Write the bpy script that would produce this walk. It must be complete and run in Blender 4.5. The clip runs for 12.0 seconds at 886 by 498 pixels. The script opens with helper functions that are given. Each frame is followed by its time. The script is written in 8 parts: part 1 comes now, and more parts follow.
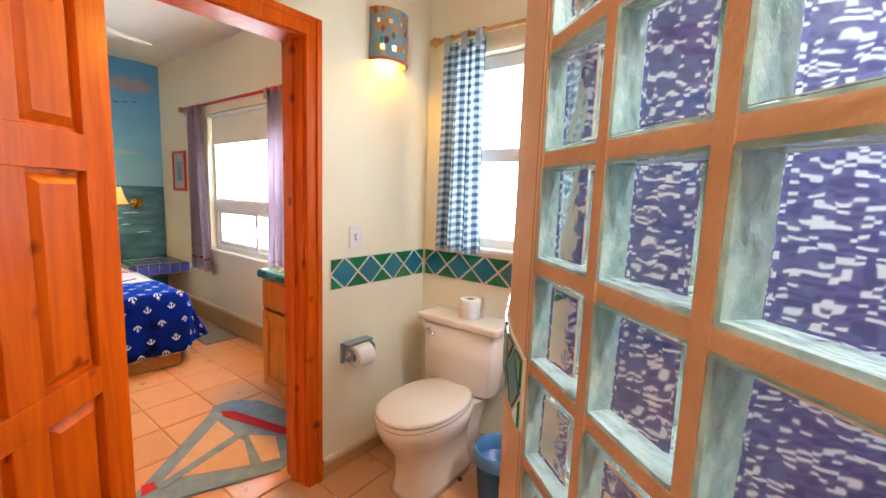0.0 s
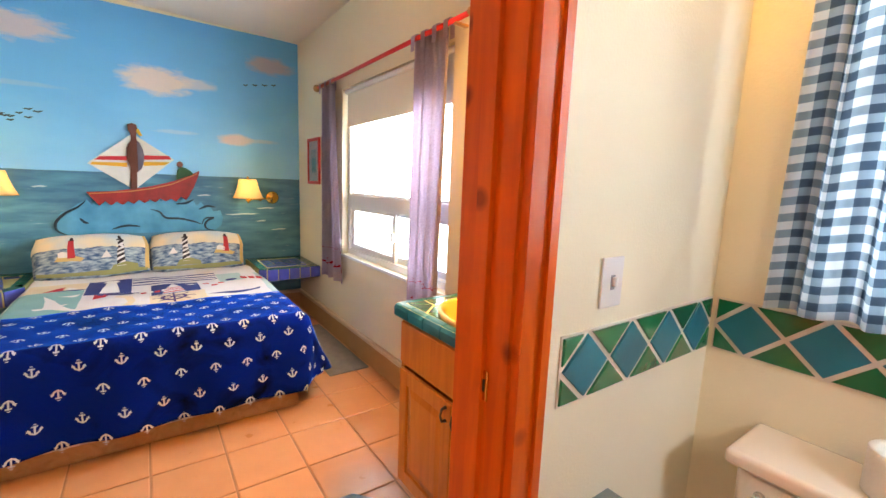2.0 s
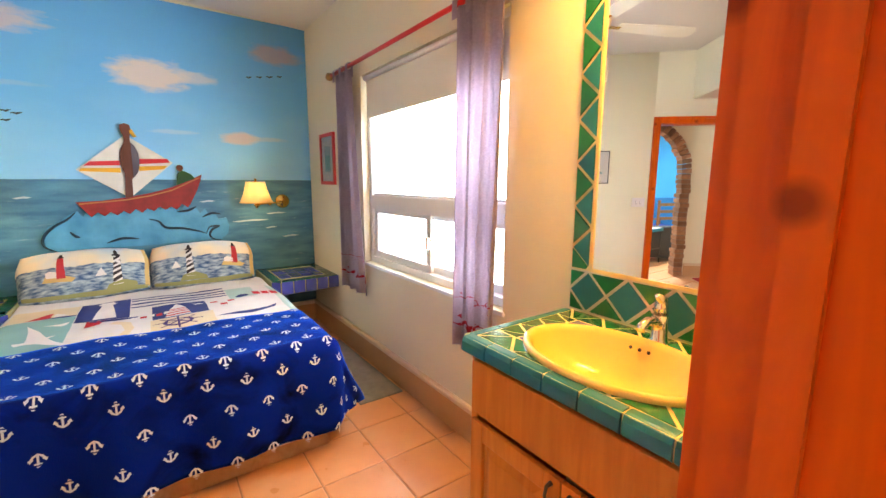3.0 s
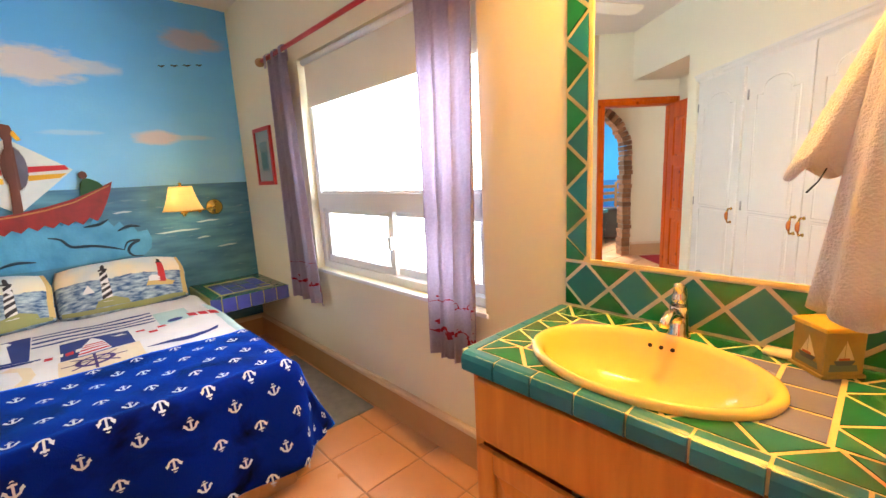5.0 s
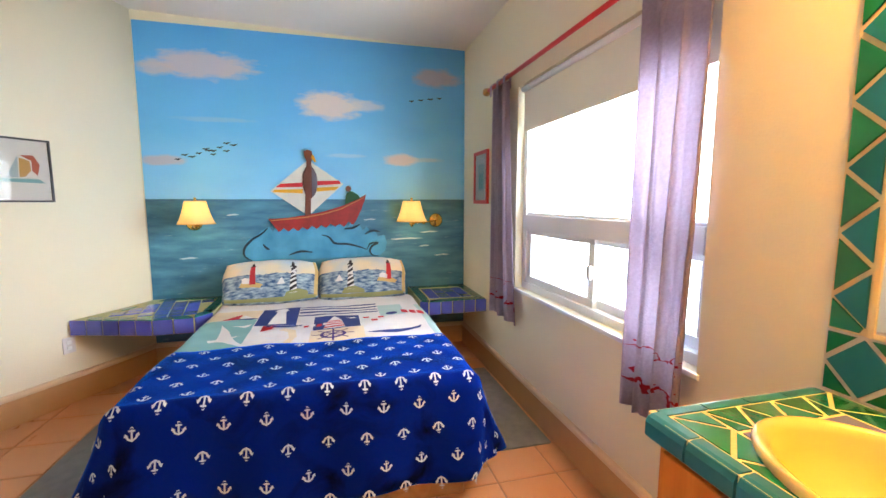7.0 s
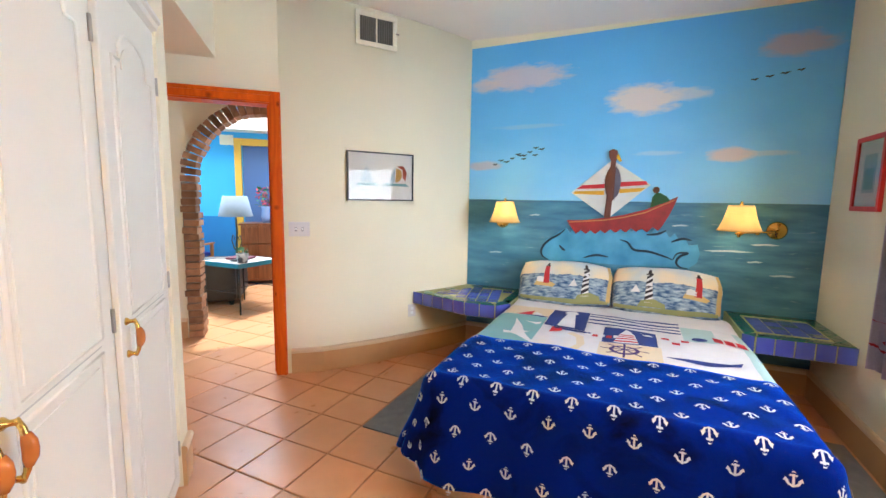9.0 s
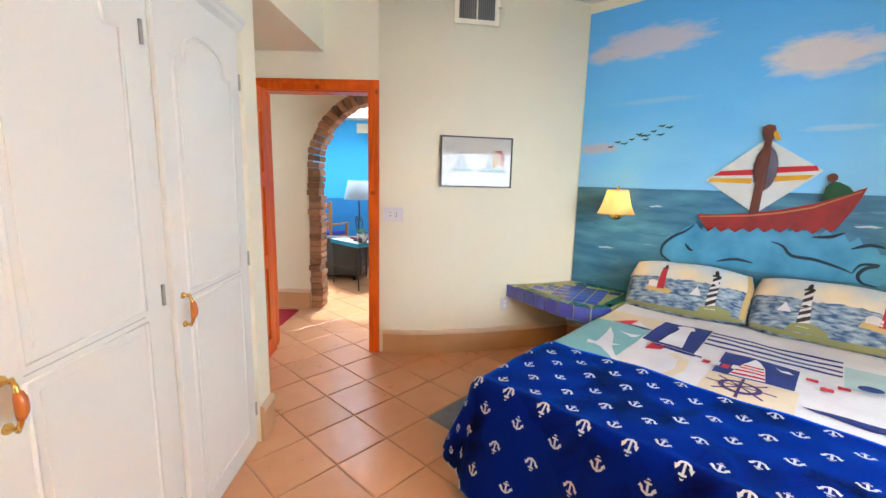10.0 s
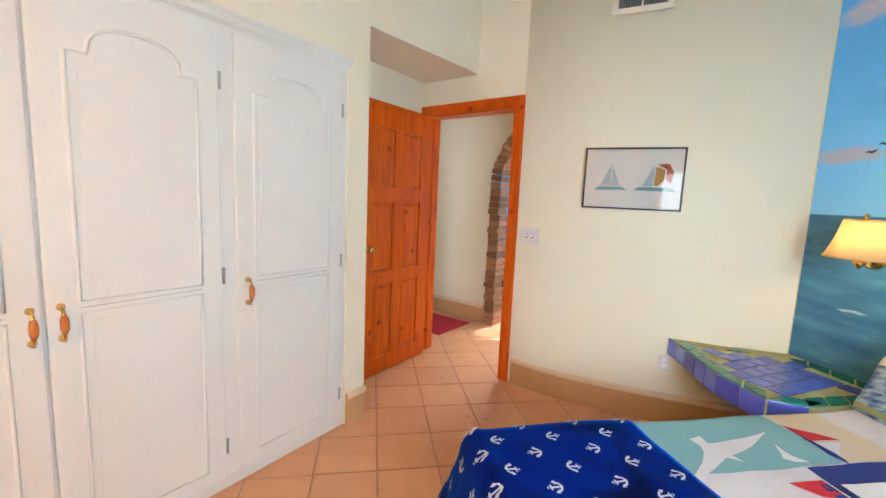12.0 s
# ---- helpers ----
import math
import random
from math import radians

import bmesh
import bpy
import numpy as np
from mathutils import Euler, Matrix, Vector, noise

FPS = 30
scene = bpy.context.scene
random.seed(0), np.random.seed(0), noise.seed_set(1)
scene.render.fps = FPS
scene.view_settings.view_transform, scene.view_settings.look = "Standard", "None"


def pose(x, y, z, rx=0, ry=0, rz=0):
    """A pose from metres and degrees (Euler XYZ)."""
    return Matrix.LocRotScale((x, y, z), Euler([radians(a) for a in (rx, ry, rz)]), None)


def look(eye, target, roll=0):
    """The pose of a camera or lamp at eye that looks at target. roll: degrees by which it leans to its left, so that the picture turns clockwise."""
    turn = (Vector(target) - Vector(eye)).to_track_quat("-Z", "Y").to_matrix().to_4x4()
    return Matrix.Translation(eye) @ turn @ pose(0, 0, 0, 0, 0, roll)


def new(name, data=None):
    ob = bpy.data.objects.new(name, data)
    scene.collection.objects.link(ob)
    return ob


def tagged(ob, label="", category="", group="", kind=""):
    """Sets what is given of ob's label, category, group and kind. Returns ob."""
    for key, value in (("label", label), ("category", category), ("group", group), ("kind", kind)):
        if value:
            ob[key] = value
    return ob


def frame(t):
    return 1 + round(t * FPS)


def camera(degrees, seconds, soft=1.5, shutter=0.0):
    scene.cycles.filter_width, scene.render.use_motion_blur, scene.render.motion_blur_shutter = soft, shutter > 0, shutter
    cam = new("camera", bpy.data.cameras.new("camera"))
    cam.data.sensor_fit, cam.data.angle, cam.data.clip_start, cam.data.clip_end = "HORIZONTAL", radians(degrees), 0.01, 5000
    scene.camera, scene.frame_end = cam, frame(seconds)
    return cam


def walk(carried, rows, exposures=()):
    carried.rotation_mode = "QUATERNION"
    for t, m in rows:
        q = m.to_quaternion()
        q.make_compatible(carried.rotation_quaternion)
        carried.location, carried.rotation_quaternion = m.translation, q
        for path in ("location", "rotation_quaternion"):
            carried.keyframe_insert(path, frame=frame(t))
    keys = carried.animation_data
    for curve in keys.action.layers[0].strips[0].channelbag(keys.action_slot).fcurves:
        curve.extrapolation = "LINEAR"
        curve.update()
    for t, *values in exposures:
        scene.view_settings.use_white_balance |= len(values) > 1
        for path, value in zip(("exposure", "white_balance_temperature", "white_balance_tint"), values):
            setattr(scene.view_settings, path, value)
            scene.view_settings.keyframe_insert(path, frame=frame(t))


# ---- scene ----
cam = camera(93.5, 12.0)
PATH = [
    (0, (0.575, 0.444, 1.41), (-0.635, 2.016, 1.151), 2.1),
    (0.5, (0.312, 0.612, 1.39), (-1.007, 2.095, 1.143), 2.1),
    (1, (0.051, 0.77, 1.383), (-1.348, 2.174, 1.116), 2.9),
    (1.5, (-0.252, 0.883, 1.394), (-1.726, 2.205, 1.115), 2.6),
    (2, (-0.523, 1.001, 1.376), (-2.132, 2.151, 1.076), 2.2),
    (2.5, (-0.774, 1.043, 1.38), (-2.435, 2.112, 1.069), 2.4),
    (3, (-0.992, 1.036, 1.373), (-2.607, 2.173, 1.054), 0.2),
    (3.5, (-1.128, 1.056, 1.354), (-2.625, 2.341, 1.029), -1.2),
    (3.7, (-1.165, 1.069, 1.348), (-2.618, 2.403, 1.017), -1.7),
    (5.3, (-1.252, 1.082, 1.362), (-2.704, 2.411, 1.006), -3.2),
    (5.5, (-1.26, 1.094, 1.359), (-2.768, 2.363, 1.024), -3.0),
    (6, (-1.263, 1.125, 1.356), (-2.941, 2.175, 1.068), -2.3),
    (6.5, (-1.252, 1.146, 1.363), (-3.075, 1.928, 1.11), -1.1),
    (6.7, (-1.25, 1.155, 1.361), (-3.12, 1.824, 1.121), -0.6),
    (8.3, (-1.217, 1.146, 1.376), (-3.171, 0.782, 1.156), 1.0),
    (8.5, (-1.249, 1.138, 1.378), (-3.171, 0.63, 1.155), 1.0),
    (9, (-1.345, 1.121, 1.377), (-3.152, 0.298, 1.14), 0.9),
    (9.5, (-1.48, 1.197, 1.391), (-3.13, 0.1, 1.123), 0.4),
    (10, (-1.695, 1.342, 1.404), (-3.122, -0.022, 1.08), 1.4),
    (10.5, (-1.921, 1.38, 1.391), (-3.222, -0.103, 1.061), 2.1),
    (11, (-2.204, 1.432, 1.401), (-3.422, -0.128, 1.117), 1.2),
    (11.5, (-2.489, 1.596, 1.402), (-3.345, -0.176, 1.044), 3.0),
    (12, (-2.65, 1.662, 1.393), (-2.985, -0.293, 1.14), 2.5),
]
walk(cam, [(t, look(eye, target, roll)) for t, eye, target, roll in PATH],
     exposures=[(0, 0.36, 6400, 9), (1, 0.38, 6350, 9), (2.5, 0.45, 6580, 12), (6, 0.39, 6080, 9), (8.5, 0.37, 5740, 8), (12, 0.27, 5780, 8)])

# ---- light ----
world = bpy.data.worlds.new("world")
scene.world = world
world.use_nodes = True
sky = world.node_tree.nodes.new("ShaderNodeTexSky")
sky.sky_type, sky.sun_disc, sky.sun_elevation, sky.sun_rotation = "NISHITA", False, radians(71), radians(231)
world.node_tree.links.new(sky.outputs[0], world.node_tree.nodes["Background"].inputs[0])
world.node_tree.nodes["Background"].inputs[1].default_value = 0.15


def area_lamp(name, eye, target, sx, sy, watts, colour):
    data = bpy.data.lights.new(name, "AREA")
    data.shape, data.size, data.size_y, data.energy, data.color = "RECTANGLE", sx, sy, watts, colour
    ob = new(name, data)
    ob.matrix_world = look(eye, target)
    return ob


def point_lamp(name, place, watts, colour, radius=0.03):
    data = bpy.data.lights.new(name, "POINT")
    data.energy, data.color, data.shadow_soft_size = watts, colour, radius
    ob = new(name, data)
    ob.location = place
    return ob


DAY = (0.80, 0.93, 1.0)
area_lamp("window_daylight", (-3.1, 2.60, 1.42), (-3.1, 0, 1.2), 1.35, 1.25, 46, DAY)
area_lamp("bath_daylight", (-0.46, 2.60, 1.62), (-0.46, 0, 1.4), 0.6, 0.95, 17, DAY)
area_lamp("living_skylight", (-5.6, -3.9, 3.9), (-5.3, -3.4, 0), 2.0, 2.0, 270, (1.0, 0.97, 0.92))
area_lamp("vanity_light", (-1.62, 2.20, 2.30), (-1.62, 1.9, 0.8), 0.4, 0.1, 29, (1.0, 0.46, 0.06))
sun_data = bpy.data.lights.new("sun", "SUN")
sun_data.energy, sun_data.angle, sun_data.color = 3.4, radians(0.6), (1.0, 0.95, 0.86)
sun = new("sun", sun_data)
sun.matrix_world = look((0, 0, 0), (0.25, 0.20, -0.95))
# Added fill behind the glass blocks; no lamp is known in the shower.
area_lamp("shower_fill", (1.4, 1.6, 2.6), (1.4, 1.6, 0), 0.6, 0.6, 38, (0.9, 0.93, 1.0))
# Warm fill added to brighten the bathroom; no ceiling fitting is modelled or seen.
area_lamp("bath_fill", (0.75, 0.35, 2.68), (0.2, 0.8, 0), 0.4, 0.4, 15, (1.0, 0.82, 0.60))

# ---- materials ----


def mat(name, colour, rough=0.6, colour2=None, scale=6.0, bump=0.0, bump_scale=60.0, metal=0.0, coat=0.0, spread=0.5, island=0.0, detail=5.0):
    """A node material: two colours mixed by noise, fine relief, and a value that differs from piece to piece."""
    m = bpy.data.materials.new(name)
    m.use_nodes = True
    nt = m.node_tree
    b = nt.nodes["Principled BSDF"]
    b.inputs["Roughness"].default_value, b.inputs["Metallic"].default_value = rough, metal
    b.inputs["Coat Weight"].default_value = coat
    b.inputs["Coat Roughness"].default_value = 0.08
    co = nt.nodes.new("ShaderNodeTexCoord")
    c2 = colour2 or tuple(c * 0.88 for c in colour)
    n1 = nt.nodes.new("ShaderNodeTexNoise")
    n1.inputs["Scale"].default_value, n1.inputs["Detail"].default_value = scale, detail
    if island:
        who = nt.nodes.new("ShaderNodeObjectInfo")
        far = nt.nodes.new("ShaderNodeVectorMath")
        far.operation = "MULTIPLY_ADD"
        far.inputs[1].default_value = (53, 31, 17)
        nt.links.new(who.outputs["Random"], far.inputs[0])
        nt.links.new(co.outputs["Object"], far.inputs[2])
        nt.links.new(far.outputs[0], n1.inputs["Vector"])
    else:
        nt.links.new(co.outputs["Object"], n1.inputs["Vector"])
    ramp = nt.nodes.new("ShaderNodeValToRGB")
    ramp.color_ramp.elements[0].position, ramp.color_ramp.elements[1].position = 0.5 - spread / 2, 0.5 + spread / 2
    ramp.color_ramp.elements[0].color, ramp.color_ramp.elements[1].color = (*c2, 1), (*colour, 1)
    nt.links.new(n1.outputs["Fac"], ramp.inputs[0])
    out = ramp.outputs[0]
    if island:
        info = nt.nodes.new("ShaderNodeObjectInfo")
        hsv = nt.nodes.new("ShaderNodeHueSaturation")
        mr = nt.nodes.new("ShaderNodeMapRange")
        mr.inputs[3].default_value, mr.inputs[4].default_value = 1 - island, 1 + island
        nt.links.new(info.outputs["Random"], mr.inputs[0])
        nt.links.new(mr.outputs[0], hsv.inputs["Value"])
        nt.links.new(out, hsv.inputs["Color"])
        out = hsv.outputs[0]
    nt.links.new(out, b.inputs["Base Color"])
    n2 = nt.nodes.new("ShaderNodeTexNoise")
    n2.inputs["Scale"].default_value, n2.inputs["Detail"].default_value = bump_scale, 4
    nt.links.new(co.outputs["Object"], n2.inputs["Vector"])
    if bump:
        bp = nt.nodes.new("ShaderNodeBump")
        bp.inputs["Strength"].default_value, bp.inputs["Distance"].default_value = bump, 0.01
        nt.links.new(n2.outputs["Fac"], bp.inputs["Height"])
        nt.links.new(bp.outputs[0], b.inputs["Normal"])
    rr = nt.nodes.new("ShaderNodeMapRange")
    rr.inputs[3].default_value, rr.inputs[4].default_value = max(0.02, rough - 0.07), min(1, rough + 0.07)
    nt.links.new(n1.outputs["Fac"], rr.inputs[0])
    nt.links.new(rr.outputs[0], b.inputs["Roughness"])
    return m


def wood(name, light, dark, scale=(14, 14, 1.2), rough=0.3, coat=0.4, knots=True):
    """Varnished timber: stretched grain along local z, growth bands and a few dark knots."""
    m = bpy.data.materials.new(name)
    m.use_nodes = True
    nt = m.node_tree
    b = nt.nodes["Principled BSDF"]
    b.inputs["Coat Weight"].default_value, b.inputs["Coat Roughness"].default_value = coat, 0.12
    b.inputs["Specular IOR Level"].default_value = 0.22
    co = nt.nodes.new("ShaderNodeTexCoord")
    mp = nt.nodes.new("ShaderNodeMapping")
    mp.inputs["Scale"].default_value = scale
    nt.links.new(co.outputs["Object"], mp.inputs[0])
    n1 = nt.nodes.new("ShaderNodeTexNoise")
    n1.inputs["Scale"].default_value, n1.inputs["Detail"].default_value, n1.inputs["Distortion"].default_value = 1.6, 6, 1.2
    nt.links.new(mp.outputs[0], n1.inputs["Vector"])
    ramp = nt.nodes.new("ShaderNodeValToRGB")
    ramp.color_ramp.elements[0].position, ramp.color_ramp.elements[1].position = 0.33, 0.66
    ramp.color_ramp.elements[0].color, ramp.color_ramp.elements[1].color = (*dark, 1), (*light, 1)
    nt.links.new(n1.outputs["Fac"], ramp.inputs[0])
    out = ramp.outputs[0]
    if knots:
        vo = nt.nodes.new("ShaderNodeTexVoronoi")
        vo.inputs["Scale"].default_value = 6.0
        nt.links.new(co.outputs["Object"], vo.inputs["Vector"])
        kr = nt.nodes.new("ShaderNodeValToRGB")
        kr.color_ramp.elements[0].position, kr.color_ramp.elements[1].position = 0.07, 0.16
        kr.color_ramp.elements[0].color, kr.color_ramp.elements[1].color = (0.25, 0.12, 0.06, 1), (1, 1, 1, 1)
        nt.links.new(vo.outputs["Distance"], kr.inputs[0])
        mx = nt.nodes.new("ShaderNodeMix")
        mx.data_type, mx.blend_type = "RGBA", "MULTIPLY"
        mx.inputs[0].default_value = 0.8
        nt.links.new(out, mx.inputs[6])
        nt.links.new(kr.outputs[0], mx.inputs[7])
        out = mx.outputs[2]
    nt.links.new(out, b.inputs["Base Color"])
    bp = nt.nodes.new("ShaderNodeBump")
    bp.inputs["Strength"].default_value, bp.inputs["Distance"].default_value = 0.12, 0.004
    nt.links.new(n1.outputs["Fac"], bp.inputs["Height"])
    nt.links.new(bp.outputs[0], b.inputs["Normal"])
    b.inputs["Roughness"].default_value = rough
    return m


def glow(name, colour, strength):
    m = bpy.data.materials.new(name)
    m.use_nodes = True
    b = m.node_tree.nodes["Principled BSDF"]
    b.inputs["Base Color"].default_value = (*colour, 1)
    b.inputs["Emission Color"].default_value, b.inputs["Emission Strength"].default_value = (*colour, 1), strength
    return m


CREAM = mat("cream_wall_paint", (0.79, 0.74, 0.57), 0.75, (0.76, 0.71, 0.54), 1.6, 0.12, 140)
WALLTAN = mat("peach_plaster", (0.80, 0.51, 0.31), 0.7, (0.75, 0.47, 0.285), 2.5, 0.12, 90)
CEIL = mat("ceiling_paint", (0.78, 0.72, 0.64), 0.8, (0.74, 0.68, 0.60), 1.2, 0.1, 120)
TERRA = mat("terracotta_tile", (0.66, 0.34, 0.172), 0.30, (0.56, 0.275, 0.122), 7.0, 0.02, 9, island=0.06, spread=0.8, detail=8.0)
GROUT = mat("grout", (0.43, 0.25, 0.15), 0.9, (0.35, 0.20, 0.12), 20, 0.2, 200)
SKIRT = mat("tan_skirting_tile", (0.56, 0.33, 0.15), 0.4, (0.50, 0.28, 0.12), 6, 0.05, 40)
SKCAP = mat("cream_skirting_cap", (0.72, 0.57, 0.38), 0.35, (0.67, 0.52, 0.34), 6)
SWITCHW = mat("switch_plastic", (0.72, 0.70, 0.66), 0.35, (0.67, 0.65, 0.70), 8)
ORANGE = wood("orange_pine", (0.68, 0.120, 0.002), (0.52, 0.073, 0.0015), rough=0.36, coat=0.06)
OAK = wood("honey_oak", (0.66, 0.23, 0.034), (0.55, 0.17, 0.022), knots=False)
WHITE = mat("white_gloss_paint", (0.71, 0.70, 0.64), 0.42, (0.68, 0.665, 0.605), 3, 0.05, 50)
PVC = mat("white_window_frame", (0.82, 0.84, 0.85), 0.35, (0.78, 0.80, 0.81), 5)
PORCELAIN = mat("bone_porcelain", (0.80, 0.71, 0.60), 0.12, (0.78, 0.69, 0.58), 3, coat=0.5)
BLUE_TILE = mat("cobalt_tile", (0.055, 0.075, 0.44), 0.2, (0.09, 0.12, 0.54), 8, 0.1, 30, coat=0.5, island=0.2)
TEAL = mat("teal_tile", (0.004, 0.125, 0.19), 0.38, (0.012, 0.19, 0.26), 7, 0.12, 24, coat=0.10, island=0.15)
GREEN = mat("green_tile", (0.005, 0.13, 0.05), 0.18, (0.01, 0.18, 0.07), 7, 0.08, 30, coat=0.5, island=0.15)
TEALG = mat("blue_green_tile", (0.006, 0.13, 0.105), 0.18, (0.012, 0.19, 0.13), 7, 0.08, 30, coat=0.5, island=0.15)
BRASS = mat("brass", (0.75, 0.50, 0.14), 0.18, (0.65, 0.42, 0.1), 12, metal=1.0)
CHROME = mat("chrome", (0.75, 0.74, 0.72), 0.12, (0.65, 0.64, 0.62), 12, metal=1.0)
SKYGLOW = glow("white_daylight_backdrop", (1, 1, 1), 6.0)

# ---- mesh helpers ----


def bm_box(bm, x0, x1, y0, y1, z0, z1, m=None):
    vs = [bm.verts.new((x, y, z)) for x in (x0, x1) for y in (y0, y1) for z in (z0, z1)]
    if m is not None:
        for v in vs:
            v.co = m @ v.co
    for f in ((0, 1, 3, 2), (4, 6, 7, 5), (0, 4, 5, 1), (2, 3, 7, 6), (0, 2, 6, 4), (1, 5, 7, 3)):
        bm.faces.new([vs[i] for i in f])
    return vs


def box(x0, x1, y0, y1, z0, z1, bevel=0.0, m=None, seg=2):
    bm = bmesh.new()
    bm_box(bm, x0, x1, y0, y1, z0, z1, m)
    if bevel:
        bmesh.ops.bevel(bm, geom=bm.edges[:], offset=bevel, segments=seg, affect="EDGES", profile=0.6)
    return bm


def prism(poly, z0, z1, bevel=0.0):
    """A flat outline in plan, raised from z0 to z1."""
    bm = bmesh.new()
    lo = [bm.verts.new((x, y, z0)) for x, y in poly]
    hi = [bm.verts.new((x, y, z1)) for x, y in poly]
    n = len(poly)
    bm.faces.new(lo[::-1])
    bm.faces.new(hi)
    for i in range(n):
        bm.faces.new((lo[i], lo[(i + 1) % n], hi[(i + 1) % n], hi[i]))
    bmesh.ops.recalc_face_normals(bm, faces=bm.faces[:])
    if bevel:
        bmesh.ops.bevel(bm, geom=[e for e in bm.edges if all(v.co.z > z1 - 1e-4 for v in e.verts)], offset=bevel, segments=2, affect="EDGES")
    return bm


def plate(poly, depth, bevel=0.0):
    """An outline in local x and z, given depth along y (front at y = 0, back at depth)."""
    bm = prism(poly, 0, depth)
    bm.transform(Matrix(((1, 0, 0, 0), (0, 0, 1, 0), (0, 1, 0, 0), (0, 0, 0, 1))))
    bmesh.ops.recalc_face_normals(bm, faces=bm.faces[:])
    if bevel:
        bmesh.ops.bevel(bm, geom=[e for e in bm.edges if all(v.co.y < 1e-4 for v in e.verts)], offset=bevel, segments=2, affect="EDGES")
    return bm


def lathe(profile, seg=24, sx=1.0, sy=1.0):
    """Profile of (radius, z), turned round z."""
    bm = bmesh.new()
    rings = []
    for r, z in profile:
        if r < 1e-5:
            rings.append([bm.verts.new((0, 0, z))])
        else:
            rings.append([bm.verts.new((r * sx * math.cos(2 * math.pi * i / seg), r * sy * math.sin(2 * math.pi * i / seg), z)) for i in range(seg)])
    for a, b in zip(rings, rings[1:]):
        for i in range(seg):
            j = (i + 1) % seg
            if len(a) == 1 and len(b) == 1:
                continue
            if len(a) == 1:
                bm.faces.new((a[0], b[i], b[j]))
            elif len(b) == 1:
                bm.faces.new((a[i], a[j], b[0]))
            else:
                bm.faces.new((a[i], a[j], b[j], b[i]))
    bmesh.ops.recalc_face_normals(bm, faces=bm.faces[:])
    return bm


def tube(points, radius, seg=8, closed=False):
    """A round rod along points."""
    bm = bmesh.new()
    pts = [Vector(p) for p in points]
    rings = []
    for i, p in enumerate(pts):
        a = pts[i - 1] if i or closed else pts[0]
        b = pts[(i + 1) % len(pts)] if i < len(pts) - 1 or closed else pts[-1]
        d = (b - a).normalized()
        u = d.orthogonal().normalized() if not rings else (last_u - d * last_u.dot(d)).normalized()
        last_u = u
        v = d.cross(u)
        r = radius[i] if isinstance(radius, (list, tuple)) else radius
        rings.append([bm.verts.new(p + (u * math.cos(2 * math.pi * k / seg) + v * math.sin(2 * math.pi * k / seg)) * r) for k in range(seg)])
    pairs = list(zip(rings, rings[1:])) + ([(rings[-1], rings[0])] if closed else [])
    for a, b in pairs:
        for k in range(seg):
            bm.faces.new((a[k], a[(k + 1) % seg], b[(k + 1) % seg], b[k]))
    if not closed:
        bm.faces.new(rings[0][::-1])
        bm.faces.new(rings[-1])
    bmesh.ops.recalc_face_normals(bm, faces=bm.faces[:])
    return bm


def join(*bms):
    out = bmesh.new()
    for b in bms:
        me = bpy.data.meshes.new("tmp")
        b.to_mesh(me)
        out.from_mesh(me)
        bpy.data.meshes.remove(me)
    return out


def mesh_ob(name, bm, material, smooth=False):
    me = bpy.data.meshes.new(name)
    bm.to_mesh(me)
    bm.free()
    for m in material if isinstance(material, (list, tuple)) else [material]:
        me.materials.append(m)
    if smooth:
        for p in me.polygons:
            p.use_smooth = True
    return new(name, me)


def part(name, bm, material, parent, label="", smooth=False, m=None):
    ob = mesh_ob(name, bm, material, smooth)
    ob.parent = parent
    if m is not None:
        ob.matrix_basis = m
    return tagged(ob, label) if label else ob


def thing(name, m, label, category, group=""):
    ob = new(name)
    ob.empty_display_size = 0.1
    ob.matrix_basis = m
    return tagged(ob, label, category, group)


def structure(name, bm, material, label="", smooth=False):
    return tagged(mesh_ob(name, bm, material, smooth), label or name.replace("_", " "), "structure", kind="structure")


# ---- plan ----
XM, YN, XP, XB = -5.065, 2.34, -1.175, -1.028       # mural, window wall, partition's bedroom and bath faces
C45, S45 = math.cos(radians(46)), math.sin(radians(46))


def clo(u, v=0.0):
    """Plan point on the closet's front: u along it towards the bath, v out into the room."""
    return (-2.0 + u * C45 - v * S45, -0.22 + u * S45 + v * C45)


DW = Vector((-3.697, -1.275))                  # door wall, just past the casing
DD = Vector((0.677, -0.736))                  # along the door wall to the hinge side
DN = Vector((-0.736, -0.677))                 # out of the bedroom into the hall


def dw(s, n=0.0):
    p = DW + DD * s + DN * n
    return (p.x, p.y)


CURVE = [dw(0), (-3.87, -1.065), (-4.04, -0.925), (-4.26, -0.765), (-4.48, -0.63), (-4.72, -0.485), (-4.93, -0.38), (XM, -0.32)]

# ---- structure ----


def wall_with_hole(name, axis, a0, a1, c0, c1, z0, z1, holes, material, label):
    """A straight wall along x or y from a0 to a1, c0 to c1 thick, with rectangular holes (a0, a1, z0, z1)."""
    bm = bmesh.new()

    def put(p0, p1, q0, q1):
        if p1 - p0 > 1e-4 and q1 - q0 > 1e-4:
            bm_box(bm, *((p0, p1, c0, c1) if axis == "x" else (c0, c1, p0, p1)), q0, q1)
    at = a0
    for h0, h1, y0, y1 in sorted(holes):
        put(at, h0, z0, z1)
        put(h0, h1, z0, y0)
        put(h0, h1, y1, z1)
        at = h1
    put(at, a1, z0, z1)
    return structure(name, bm, material, label)


